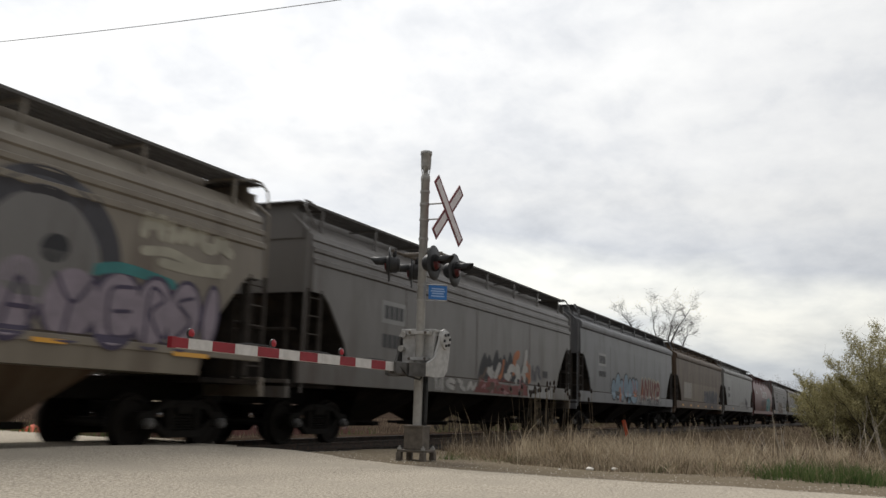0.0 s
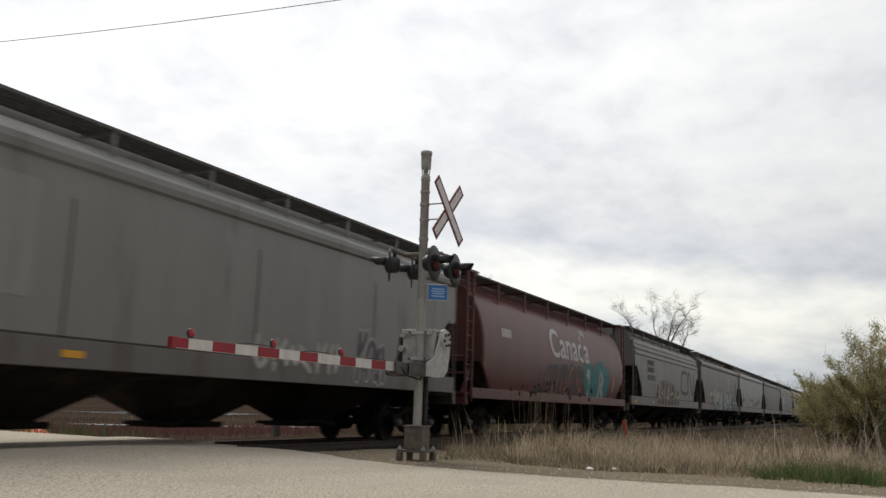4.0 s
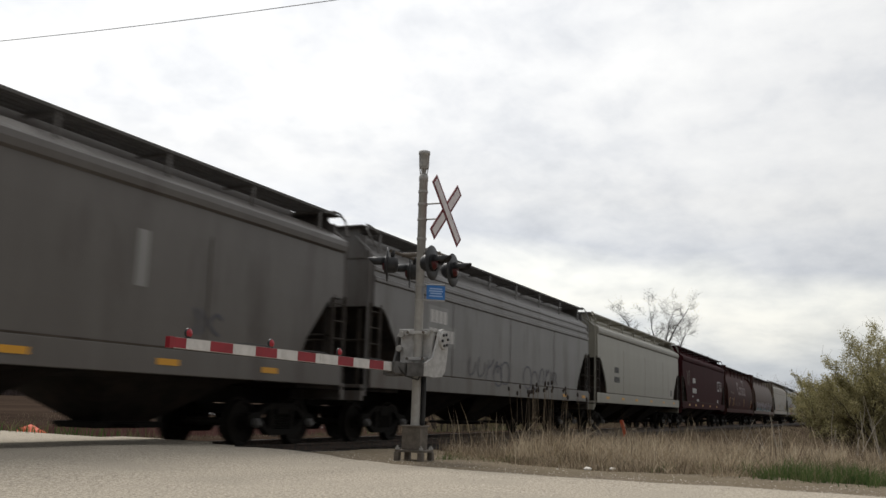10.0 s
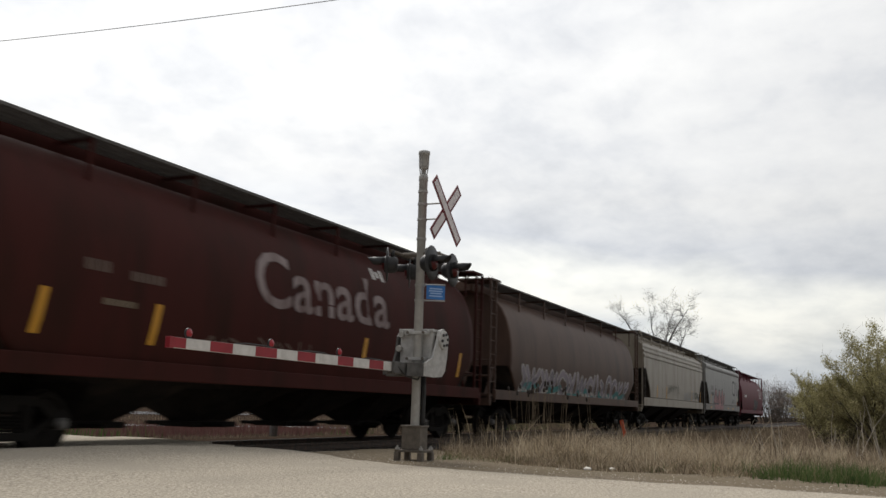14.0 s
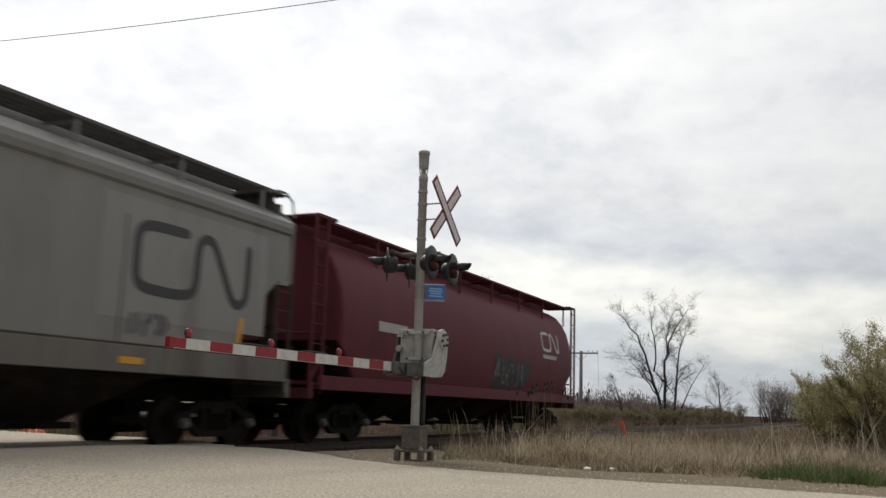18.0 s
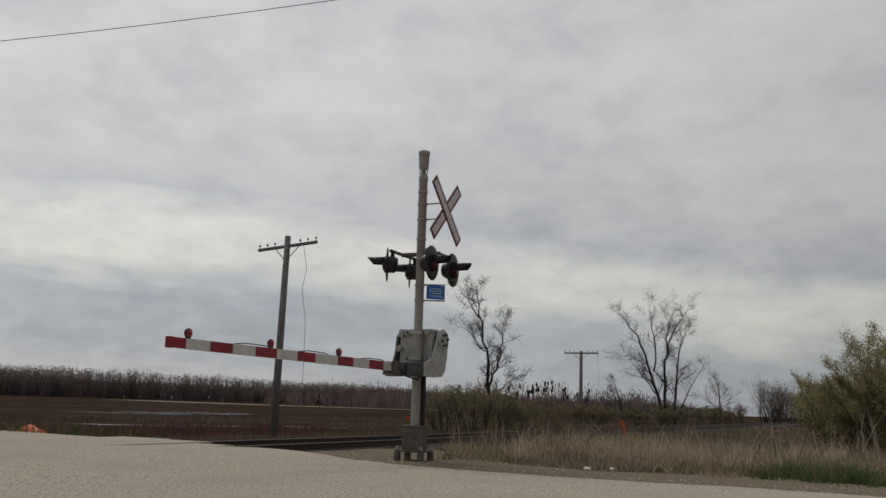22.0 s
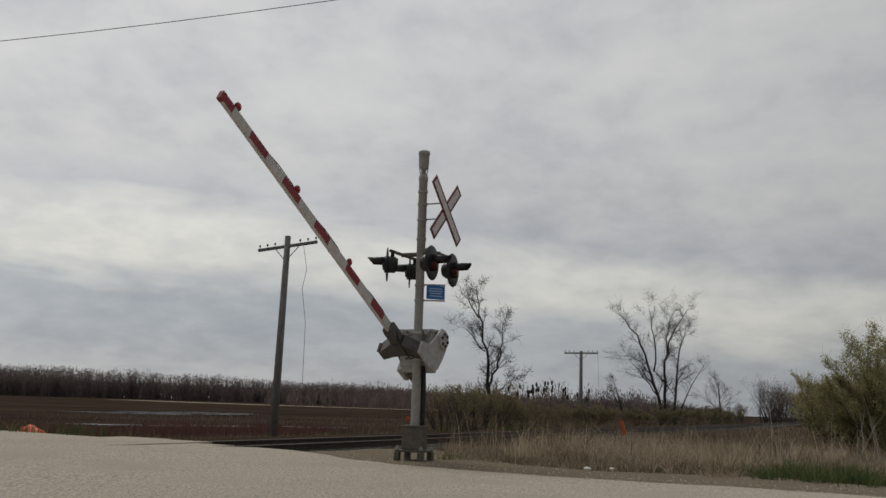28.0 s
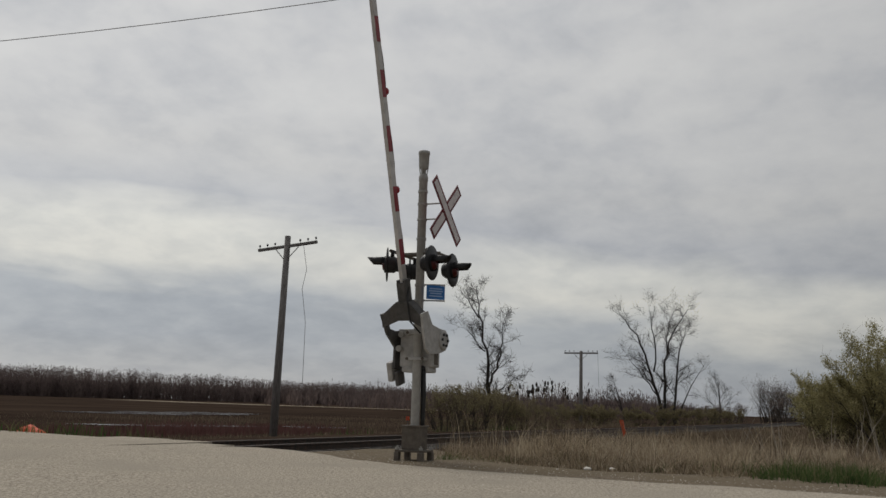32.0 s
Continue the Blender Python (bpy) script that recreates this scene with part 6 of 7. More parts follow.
def blades(name, spots, mat, label, lean=0.25, width=0.012, segs=2):
    """Thin bent blades; spots: x, y, z, height."""
    rng = np.random.default_rng(len(spots))
    n = len(spots)
    s = np.array(spots)
    a = rng.uniform(0, 2 * np.pi, n)
    l = rng.normal(0, lean, n) * s[:, 3]
    la = rng.uniform(0, 2 * np.pi, n)
    w = width * rng.uniform(0.6, 1.5, n)
    verts, faces = [], []
    dx, dy = np.cos(a) * w / 2, np.sin(a) * w / 2
    lx, ly = np.cos(la) * l, np.sin(la) * l
    V = np.zeros((n, 2 * segs + 1, 3))
    for k in range(segs):
        u = k / segs
        cx, cy, cz = s[:, 0] + lx * u * u, s[:, 1] + ly * u * u, s[:, 2] + s[:, 3] * u
        sh = 1 - 0.45 * u
        V[:, 2 * k] = np.stack([cx - dx * sh, cy - dy * sh, cz], 1)
        V[:, 2 * k + 1] = np.stack([cx + dx * sh, cy + dy * sh, cz], 1)
    V[:, -1] = np.stack([s[:, 0] + lx, s[:, 1] + ly, s[:, 2] + s[:, 3]], 1)
    m = 2 * segs + 1
    for i in range(n):
        o = i * m
        for k in range(segs - 1):
            faces.append((o + 2 * k, o + 2 * k + 1, o + 2 * k + 3, o + 2 * k + 2))
        faces.append((o + m - 3, o + m - 2, o + m - 1))
    return soup(name, V.reshape(-1, 3).tolist(), faces, mat, label, "grass")


def scatter(n, x0, x1, y0, y1, hfun, seed, keep=None, dens=None):
    rng = np.random.default_rng(seed)
    out = []
    while len(out) < n:
        # denser towards the road
        x = x0 + (x1 - x0) * rng.random() ** (dens or 1.0)
        y = rng.uniform(y0, y1)
        c = noise.noise((x * 0.55, y * 0.55, seed))
        if x < road_edge(y) + 0.45 or (keep and not keep(x, y, c)):
            continue
        h = hfun(x, y, c) * rng.uniform(0.55, 1.15)
        if h > 0.02:
            out.append((x, y, height(x, y) - 0.03, h))
    return out


def verge_h(x, y, c):
    d = x - road_edge(y)
    # by bearing from the camera: low by the signal, tall in the middle, lower again towards the green strip
    lie = y / x
    tall = 1.12 - 0.72 * smooth01(0.30, 0.40, lie) - 0.30 * (1 - smooth01(0.08, 0.22, lie))
    return (0.035 + 0.46 * smooth01(0.9, 3.0, d)) * (0.85 + 1.25 * c) * tall


def clumps(n, x0, x1, y0, y1, hfun, seed, per=(14, 40), radius=0.22, keep=None, dens=1.0):
    """Tussocks: blades that fan out from common roots, with bare ground between."""
    rng = np.random.default_rng(seed)
    out = []
    while n > 0:
        x, y = x0 + (x1 - x0) * rng.random() ** dens, rng.uniform(y0, y1)
        c = noise.noise((x * 0.5, y * 0.5, seed))
        if x < road_edge(y) + 0.55 or (keep and not keep(x, y, c)):
            continue
        n -= 1
        h = hfun(x, y, c) * rng.uniform(0.5, 1.25)
        if h < 0.03:
            continue
        k = rng.integers(*per)
        r = np.abs(rng.normal(0, radius, k)) * (0.4 + h)
        a = rng.uniform(0, 2 * np.pi, k)
        hh = h * rng.uniform(0.35, 1.0, k) * (1 - 0.35 * np.clip(r / radius, 0, 1))
        for i in range(k):
            out.append((x + r[i] * math.cos(a[i]), y + r[i] * math.sin(a[i]), height(x, y) - 0.03, hh[i]))
    return out


def build_grass():
    side = lambda x, y, c: y < 0.452 * x - 0.15
    off = lambda x, y: x - road_edge(y)
    blades("dry_grass", clumps(1500, 12.2, 30, -4, 9.4, verge_h, 1, (16, 46), 0.24, lambda x, y, c: side(x, y, c) and c > -0.45 and not (y < 1.5 and off(x, y) < 3.2), 1.6), M_DRY, "straw-coloured dead grass along the road verge", 0.75, 0.010, 3)
    blades("brown_grass", clumps(1500, 13.0, 30, -4, 9.2, lambda x, y, c: verge_h(x, y, c * 0.6) * 1.05, 17, (14, 40), 0.26, lambda x, y, c: side(x, y, c) and not (y < 1.5 and off(x, y) < 2.8), 1.4), M_TAN, "grey-brown weathered grass of the verge", 0.7, 0.011, 3)
    blades("short_grass", scatter(22000, 11.6, 26, -4, 8.6, lambda x, y, c: 0.02 + 0.13 * smooth01(0.9, 2.8, off(x, y)), 6, lambda x, y, c: side(x, y, c) and c + off(x, y) * 0.8 > 0.42, 1.5), M_TAN, "short brown stubble of the verge", 0.9, 0.012)
    blades("far_dry_grass", clumps(1500, 26, 110, -9, 8.6, lambda x, y, c: 0.44 * (0.8 + 1.1 * c), 2, (8, 20), 0.4, None, 1.5), M_TAN, "grey-brown dead grass beside the track", 0.4, 0.028)
    blades("dead_reeds", clumps(170, 15.6, 25, 4.2, 8.4, lambda x, y, c: (0.95 + 0.5 * c) * (1.0 - 0.35 * smooth01(0.38, 0.44, y / x)), 3, (4, 12), 0.25, lambda x, y, c: c > -0.25 and side(x, y, c)), M_REED, "tall dead brown reeds by the track", 0.24, 0.009, 3)
    blades("brown_weeds", clumps(620, 19, 60, -2, 8.8, lambda x, y, c: 0.58 + 0.5 * c, 4, (6, 18), 0.35, lambda x, y, c: c > -0.12 and side(x, y, c), 1.3), M_REED, "brown dead weeds beside the track", 0.35, 0.016, 3)
    blades("pale_stalks", scatter(520, 14.0, 30, -1, 7.6, lambda x, y, c: 0.72 + 0.5 * c, 7, side, 1.2), M_PALE, "single pale dry stalks standing above the grass", 0.45, 0.009, 3)
    blades("green_grass", clumps(430, 12.4, 19.5, -5.0, 3.4, lambda x, y, c: 0.24 + 0.30 * c, 5, (14, 46), 0.24, lambda x, y, c: 1.2 < off(x, y) < 4.2 and c + (1.2 - y) * 0.32 > 0.08), M_GREEN, "fresh green grass at the road verge", 0.6, 0.010)
    blades("pale_tussocks", clumps(300, 14.0, 26, 0.5, 7.4, lambda x, y, c: 0.52 + 0.55 * c, 21, (10, 40), 0.3, lambda x, y, c: c > -0.15 and side(x, y, c) and off(x, y) > 2.2 and y / x < 0.37, 1.4), M_PALE, "pale bleached grass tussocks in the verge", 0.6, 0.009, 3)
    blades("green_shoots", clumps(120, 13.2, 20, 1.5, 6.0, lambda x, y, c: 0.2, 15, (10, 30), 0.3, lambda x, y, c: c > 0.05), M_GREEN, "a few green shoots in the dead grass", 0.5, 0.010)
    # beyond the track
    rng = np.random.default_rng(8)
    far = []
    for _ in range(26000):
        y = 14.2 + 40 * rng.random() ** 1.8
        x = rng.uniform(14 if y < 30 else 0, 14 + y * 3.4)
        c = noise.noise((x * 0.25, y * 0.25, 2))
        if x > 16 + (y - 14) * 0.2 or y > 34:
            far.append((x, y, height(x, y) - 0.03, (0.30 + 0.30 * c) * rng.uniform(0.5, 1.2) * (0.55 if x < 45 else 1.2)))
    blades("marsh_grass", far, M_REED, "brown dead marsh grass behind the track", 0.45, 0.022)
    tuft = []
    for _ in range(6000):
        y = rng.uniform(14.0, 19)
        x = rng.uniform(12, 46)
        if noise.noise((x * 0.3, y * 0.3, 12)) > 0.02 and x > 15:
            tuft.append((x, y, height(x, y) - 0.02, rng.uniform(0.12, 0.38)))
    blades("green_tufts", tuft, M_GREEN, "green grass tufts behind the track", 0.4, 0.018)
    stems = []
    for _ in range(9000):
        y = rng.uniform(25, 33)
        x = rng.uniform(27, 48)
        c = noise.noise((x * 0.22, y * 0.3, 31))
        if c > -0.12:
            stems.append((x, y, height(x, y) - 0.02, rng.uniform(0.25, 0.62) * (0.8 + 0.8 * c)))
    blades("red_stems", stems, M_DOGWOOD, "thin reddish shrub stems in the wet ditch", 0.18, 0.02)
    # seed heads on tall stems
    for k in range(34):
        x = random.uniform(19.5, 22.5)
        u = random.gauss(0, 0.5)
        y = 0.322 * x + max(-1.0, min(1.1, u))
        z0 = height(x, y)
        h = random.uniform(1.28, 1.45) + 0.28 * math.exp(-(u / 0.35) ** 2) * random.uniform(0.2, 1.0)
        t = thing("seed_stalk", (x, y, z0 - 0.02), "dark dead seed head on a thin dry stalk", "weed", "seed stalks by the track")
        b = Vector((random.uniform(-0.1, 0.1), random.uniform(-0.15, 0.15), 0))
        bm = bmesh.new()
        tube(bm, [(0, 0, 0), b * 0.4 + Vector((0, 0, h * 0.5)), b + Vector((0, 0, h))], [0.005, 0.004, 0.003], 5)
        part("stalk", bm, M_STRAW, t)
        bm = bmesh.new()
        lathe(bm, [(0, 0.0), (0.01, 0.017), (0.04, 0.026), (0.085, 0.021), (0.11, 0.0)], b + Vector((0, 0, h - 0.02)), (b.x, b.y, h), 7)
        part("seed_head", bm, M_HEAD, t)


def grow(bm, p, d, length, r, depth, rnd, spread, twigs, up=0.15, sides=5):
    """A limb that bends, tapers and forks."""
    pts, rad = [p.copy()], [r]
    n = 4 if depth > 1 else 3
    for i in range(n):
        d = (d + Vector((rnd.uniform(-1, 1), rnd.uniform(-1, 1), rnd.uniform(-0.4, 0.8) + up)) * 0.16).normalized()
        p = p + d * (length / n)
        pts.append(p.copy())
        rad.append(r * (1 - 0.5 * (i + 1) / n))
    tube(bm, pts, rad, sides if depth > 2 else (4 if depth > 1 else 3), caps=False)
    if depth == 0:
        twigs.append((p, d))
        return
    k = rnd.choice((2, 3, 3)) if depth > 1 else rnd.choice((2, 3, 4))
    for j in range(k):
        q = pts[-1] if j == 0 else pts[rnd.randint(2, n)] if n > 2 else pts[-1]
        a = rnd.uniform(0, 2 * math.pi)
        side = d.orthogonal().normalized()
        side.rotate(Matrix.Rotation(a, 3, d))
        nd = (d * rnd.uniform(0.6, 1.0) + side * spread * rnd.uniform(0.5, 1.1) + Vector((0, 0, up))).normalized()
        grow(bm, q, nd, length * rnd.uniform(0.58, 0.85), rad[-1] * rnd.uniform(0.65, 0.9), depth - 1, rnd, spread, twigs, up, sides)
    if depth > 1:
        for j in range(2):
            a = rnd.uniform(0, 2 * math.pi)
            side = d.orthogonal().normalized()
            side.rotate(Matrix.Rotation(a, 3, d))
            grow(bm, pts[rnd.randint(1, n - 1)], (side + d * 0.5).normalized(), length * 0.4, rad[-1] * 0.4, 0 if depth < 3 else 1, rnd, spread, twigs, up, sides)


def limb(bm, p, d, length, r, depth, rnd, tips, up=0.1, angle=0.8, zig=0.22, n=5):
    """A zigzag limb with shorter side limbs along it; tips gathers points of the finest shoots."""
    pts, rad = [p.copy()], [r]
    for i in range(n):
        d = (d + Vector((rnd.gauss(0, 1), rnd.gauss(0, 1), rnd.gauss(0, 0.7))) * zig + Vector((0, 0, up))).normalized()
        p = p + d * (length / n) * rnd.uniform(0.8, 1.2)
        pts.append(p.copy())
        rad.append(r * (1 - 0.72 * (i + 1) / n))
    tube(bm, pts, rad, 6 if depth > 2 else 4 if depth > 1 else 3, caps=False)
    if depth == 0:
        tips.extend(pts[1:])
        return
    for i in range(1, n + 1):
        for _ in range(2 if depth < 3 else 1):
            if i < 2 and rnd.random() < 0.6:
                continue
            axis = (pts[i] - pts[i - 1]).normalized()
            side = axis.orthogonal().normalized()
            side.rotate(Matrix.Rotation(rnd.uniform(0, 2 * math.pi), 3, axis))
            a = angle * rnd.uniform(0.6, 1.25)
            limb(bm, pts[i], axis * math.cos(a) + side * math.sin(a), length * rnd.uniform(0.34, 0.62) * (1.15 - 0.1 * i), rad[i] * 0.62 + 0.002, depth - 1, rnd, tips, up, angle, zig, 4 if depth > 1 else 3)


def bare_tree(x, y, z, label, stems, h, depth, seed, r=0.2, lean=(0, 0), fan=0.25, angle=0.8, up=0.1, first=0.62):
    rnd = random.Random(seed)
    t = thing("bare_tree", (x, y, z), label, "tree", "bare trees beyond the track")
    bm = bmesh.new()
    tips = []
    for k in range(stems):
        a = 2 * math.pi * k / stems + rnd.uniform(-0.3, 0.3)
        s = 0.0 if stems == 1 else fan
        d = Vector((math.cos(a) * s + lean[0], math.sin(a) * s + lean[1], 1)).normalized()
        foot = Vector((math.cos(a), math.sin(a), 0)) * (0.02 * h if stems > 1 else 0) - Vector((0, 0, 0.2))
        limb(bm, foot, d, h * first * rnd.uniform(0.85, 1.12), r * (1 if stems == 1 else 0.75), depth, rnd, tips, up, angle, 0.13, 6)
    part("trunk", bm, M_BARK, t, "dark bare trunk and branches")
    bm = bmesh.new()
    for p in tips[::2]:
        q = Vector((rnd.gauss(0, 1), rnd.gauss(0, 1), rnd.gauss(0.5, 0.6))).normalized() * h * 0.028
        tube(bm, [p, p + q, p + q * 1.7 + Vector((0, 0, 0.01 * h))], [0.0012 * h, 0.0009 * h, 0.0004 * h], 3, caps=False)
    part("twig_crown", bm, M_TWIG, t, "fine leafless twigs")
    return t


def boned_tree(x, y, z, label, bones, r, depth, seed, reach, twig):
    """A bare tree grown on given main limbs: each a run of (sideways, height) with a start radius; sideways runs square
    to the camera's view.
    """
    rnd = random.Random(seed)
    t = thing("bare_tree", (x, y, z), label, "tree", "bare trees beyond the track")
    bm = bmesh.new()
    tips = []
    h = max(p[1] for bone, _ in bones for p in bone)
    for bone, share in bones:
        deep = rnd.uniform(-0.12, 0.12)
        pts = []
        for (a, b), (c, d) in zip(bone, bone[1:]):
            for k in range(3):
                u = k / 3
                pts.append((a + (c - a) * u, b + (d - b) * u))
        pts.append(bone[-1])
        # limbs spread across the camera's view, with only slight depth
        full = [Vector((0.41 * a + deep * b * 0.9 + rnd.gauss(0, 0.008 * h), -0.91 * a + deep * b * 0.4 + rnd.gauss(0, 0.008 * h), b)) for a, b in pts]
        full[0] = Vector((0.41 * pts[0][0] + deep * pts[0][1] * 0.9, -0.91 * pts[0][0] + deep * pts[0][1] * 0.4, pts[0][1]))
        n = len(full)
        rad = [r * share * (1 - 0.85 * k / (n - 1)) for k in range(n)]
        tube(bm, full, rad, 6, caps=False)
        for k in range(2, n):
            high = full[k].z / h
            if high < 0.2:
                continue
            for _ in range(rnd.choice((1, 2, 2))):
                axis = (full[k] - full[k - 1]).normalized()
                out = axis.orthogonal().normalized()
                out.rotate(Matrix.Rotation(rnd.uniform(0, 2 * math.pi), 3, axis))
                a = rnd.uniform(0.45, 1.0)
                limb(bm, full[k], axis * math.cos(a) + out * math.sin(a), reach * rnd.uniform(0.5, 1.1) * (1.2 - 0.5 * high), rad[k] * 0.42 + 0.003, depth, rnd, tips, 0.05, 0.7, 0.16, 5)
    part("trunk", bm, M_BARK, t, "dark bare trunk and branches")
    bm = bmesh.new()
    for p in tips:
        q = Vector((rnd.gauss(0, 1), rnd.gauss(0, 1), rnd.gauss(0.4, 0.7))).normalized() * reach * 0.18
        tube(bm, [p, p + q, p + q * 1.8 + Vector((0, 0, 0.004 * h))], [twig, twig * 0.8, twig * 0.4], 3, caps=False)
    part("twig_crown", bm, M_TWIG, t, "fine leafless twigs")
    return t


def leaf_cloud(rng, centres, per, spread, size):
    c = np.repeat(np.array(centres), per, 0)
    n = len(c)
    p = c + rng.normal(0, spread, (n, 3))
    a = rng.normal(0, 1, (n, 3)); a /= np.linalg.norm(a, axis=1)[:, None]
    b = np.cross(a, rng.normal(0, 1, (n, 3))); b /= np.linalg.norm(b, axis=1)[:, None]
    s = size * rng.uniform(0.6, 1.4, n)[:, None]
    V = np.stack([p - a * s, p + b * s * 0.38, p + a * s, p - b * s * 0.38], 1).reshape(-1, 3)
    F = [(4 * i, 4 * i + 1, 4 * i + 2, 4 * i + 3) for i in range(n)]
    return V.tolist(), F


def shrub(name, x, y, z, w, h, label, mat, seed, stems=16, leaves=9, size=0.05, bark=None, pale=0, group="shrubs", upright=0.55, depth=2):
    rnd = random.Random(seed)
    rng = np.random.default_rng(seed)
    t = thing(name, (x, y, z), label, "shrub", group)
    bm = bmesh.new()
    twigs = []
    for k in range(stems):
        a = rnd.uniform(0, 2 * math.pi)
        rr = rnd.random() ** 0.5 * w * 0.22
        d = Vector((math.cos(a) * rnd.uniform(0.1, upright), math.sin(a) * rnd.uniform(0.1, upright), 1)).normalized()
        grow(bm, Vector((math.cos(a) * rr, math.sin(a) * rr, -0.1)), d, h * rnd.uniform(0.36, 0.5), 0.02 + 0.008 * h, depth, rnd, 0.5, twigs, 0.25, 5)
    tagged(part("brushwood", bm, bark or M_TWIG, t), "many thin upright stems", kind="stuff")
    if leaves:
        V, F = leaf_cloud(rng, [tuple(p) for p, _ in twigs], leaves, h * 0.035, size)
        me = bpy.data.meshes.new("leaves")
        me.from_pydata(V, [], F)
        link("foliage", me, mat, t)
    return t


def willow(x, y, z, h, reach, stems, seed, leaves, size, haze=5):
    """A bush of long dark stems fanning up from one stool, hazed with olive shoots and hung with sparse small leaves."""
    rnd = random.Random(seed)
    rng = np.random.default_rng(seed)
    t = thing("willow_bush", (x, y, z), "yellow-green willow bush in young leaf", "shrub", "willows beside the track")
    bm = bmesh.new()
    tips = []
    for k in range(stems):
        a = 2 * math.pi * (k + rnd.uniform(-0.4, 0.4)) / stems
        s = reach * (0.15 + 0.85 * rnd.random())
        d = Vector((math.cos(a) * s, math.sin(a) * s, 1)).normalized()
        limb(bm, Vector((math.cos(a) * 0.2, math.sin(a) * 0.2, -0.1)), d, h * rnd.uniform(0.70, 0.98), 0.0085 * h, 2, rnd, tips, 0.035, 0.55, 0.10, 6)
    part("stem", bm, M_BARK, t, "dark fanning stems")
    bm = bmesh.new()
    for p in tips[::2]:
        for _ in range(haze if p.z < 0.62 * h else 1):
            q = Vector((rnd.gauss(0, 0.5), rnd.gauss(0, 0.5), rnd.uniform(0.3, 1.2))).normalized() * h * rnd.uniform(0.05, 0.14)
            o = p + Vector((rnd.gauss(0, 0.03), rnd.gauss(0, 0.03), rnd.gauss(-0.02, 0.03))) * h
            tube(bm, [o, o + q], [0.004, 0.002], 3, caps=False)
    tagged(part("brushwood", bm, M_OLIVE, t, "haze of thin olive twigs"), "haze of thin olive twigs", kind="stuff")
    V, F = leaf_cloud(rng, [tuple(p) for p in tips], leaves, h * 0.018, size)
    me = bpy.data.meshes.new("leaves")
    me.from_pydata(V, [], F)
    link("foliage", me, M_WILLOW, t)
    return t


def build_trees():
    # main limbs of both trees are shaped to fit the camera's view
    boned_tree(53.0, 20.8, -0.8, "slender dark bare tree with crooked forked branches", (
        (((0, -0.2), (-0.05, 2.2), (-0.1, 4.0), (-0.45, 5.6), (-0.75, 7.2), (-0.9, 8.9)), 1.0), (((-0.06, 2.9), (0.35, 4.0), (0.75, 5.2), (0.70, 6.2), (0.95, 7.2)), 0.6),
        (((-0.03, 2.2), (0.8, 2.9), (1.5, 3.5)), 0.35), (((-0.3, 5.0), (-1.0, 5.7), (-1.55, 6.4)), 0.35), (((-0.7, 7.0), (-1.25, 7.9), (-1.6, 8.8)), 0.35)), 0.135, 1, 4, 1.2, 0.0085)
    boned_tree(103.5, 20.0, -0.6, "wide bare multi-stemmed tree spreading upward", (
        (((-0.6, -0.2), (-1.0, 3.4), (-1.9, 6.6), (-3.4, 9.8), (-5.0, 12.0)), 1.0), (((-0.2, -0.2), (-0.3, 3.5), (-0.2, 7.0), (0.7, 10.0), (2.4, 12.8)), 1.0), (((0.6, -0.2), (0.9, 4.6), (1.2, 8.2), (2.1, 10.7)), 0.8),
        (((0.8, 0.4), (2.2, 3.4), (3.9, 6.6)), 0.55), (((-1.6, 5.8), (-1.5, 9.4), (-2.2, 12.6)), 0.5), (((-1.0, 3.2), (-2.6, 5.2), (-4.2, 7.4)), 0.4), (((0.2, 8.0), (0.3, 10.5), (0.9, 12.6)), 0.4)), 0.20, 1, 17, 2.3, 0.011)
    bare_tree(101.0, 24.0, -0.6, "small bare rounded tree", 1, 7.2, 3, 9, 0.10, angle=0.9, first=0.72)
    bare_tree(184.0, 26.0, -0.5, "small bare tree in the distance", 2, 10.0, 3, 12, 0.2, fan=0.2, angle=0.7, first=0.7)
    # dark thicket far along the track
    for i, (x, y, w, h) in enumerate(((205, 19.0, 8, 8.5), (230, 20.5, 9, 9.5), (218, 16.5, 8, 6.5), (190, 15.0, 7, 5.0), (240, 15.8, 8, 7.5), (212, 18.0, 7, 7.5), (225, 18.6, 8, 8.8), (168, 24.5, 5, 3.0), (176, 21.5, 6, 3.2))):
        shrub("thicket", x, y, -0.5, w, h, "dark leafless thicket far along the track", M_BRUSH, 30 + i, 22, 9, 0.09, M_TWIG, group="thickets along the track")
    # greening bushes behind the track
    for i, (x, y, w, h) in enumerate(((43.5, 19.2, 3.0, 2.7), (46.0, 19.0, 3.0, 2.5), (49.5, 19.6, 3.2, 2.8), (54, 19.6, 3, 2.2), (58, 20.5, 4, 2.0), (64, 20.5, 4, 2.0), (71, 20.5, 4, 2.0), (79, 21.0, 5, 2.0), (88, 20.0, 5, 2.0), (97, 19.0, 5, 2.1), (110, 18.5, 6, 2.2), (122, 18.0, 6, 2.2), (136, 17.6, 6, 2.4))):
        shrub("bush", x, y, -0.75, w, h, "low brushy bush coming into first leaf", M_BUSH, 60 + i, 18, 34 if i < 6 else 26, 0.04 if i < 6 else 0.07, M_TWIG, group="bushes behind the track")
    # willows by the near side of the track
    willow(31.0, -0.40, -0.3, 3.1, 0.75, 10, 91, 16, 0.030)
    willow(32.5, -1.9, -0.3, 3.9, 0.60, 10, 92, 16, 0.030)
    willow(32.5, 0.95, -0.3, 2.3, 0.60, 8, 96, 11, 0.028)
    willow(38.5, 0.5, -0.3, 2.4, 0.55, 8, 93, 12, 0.034)
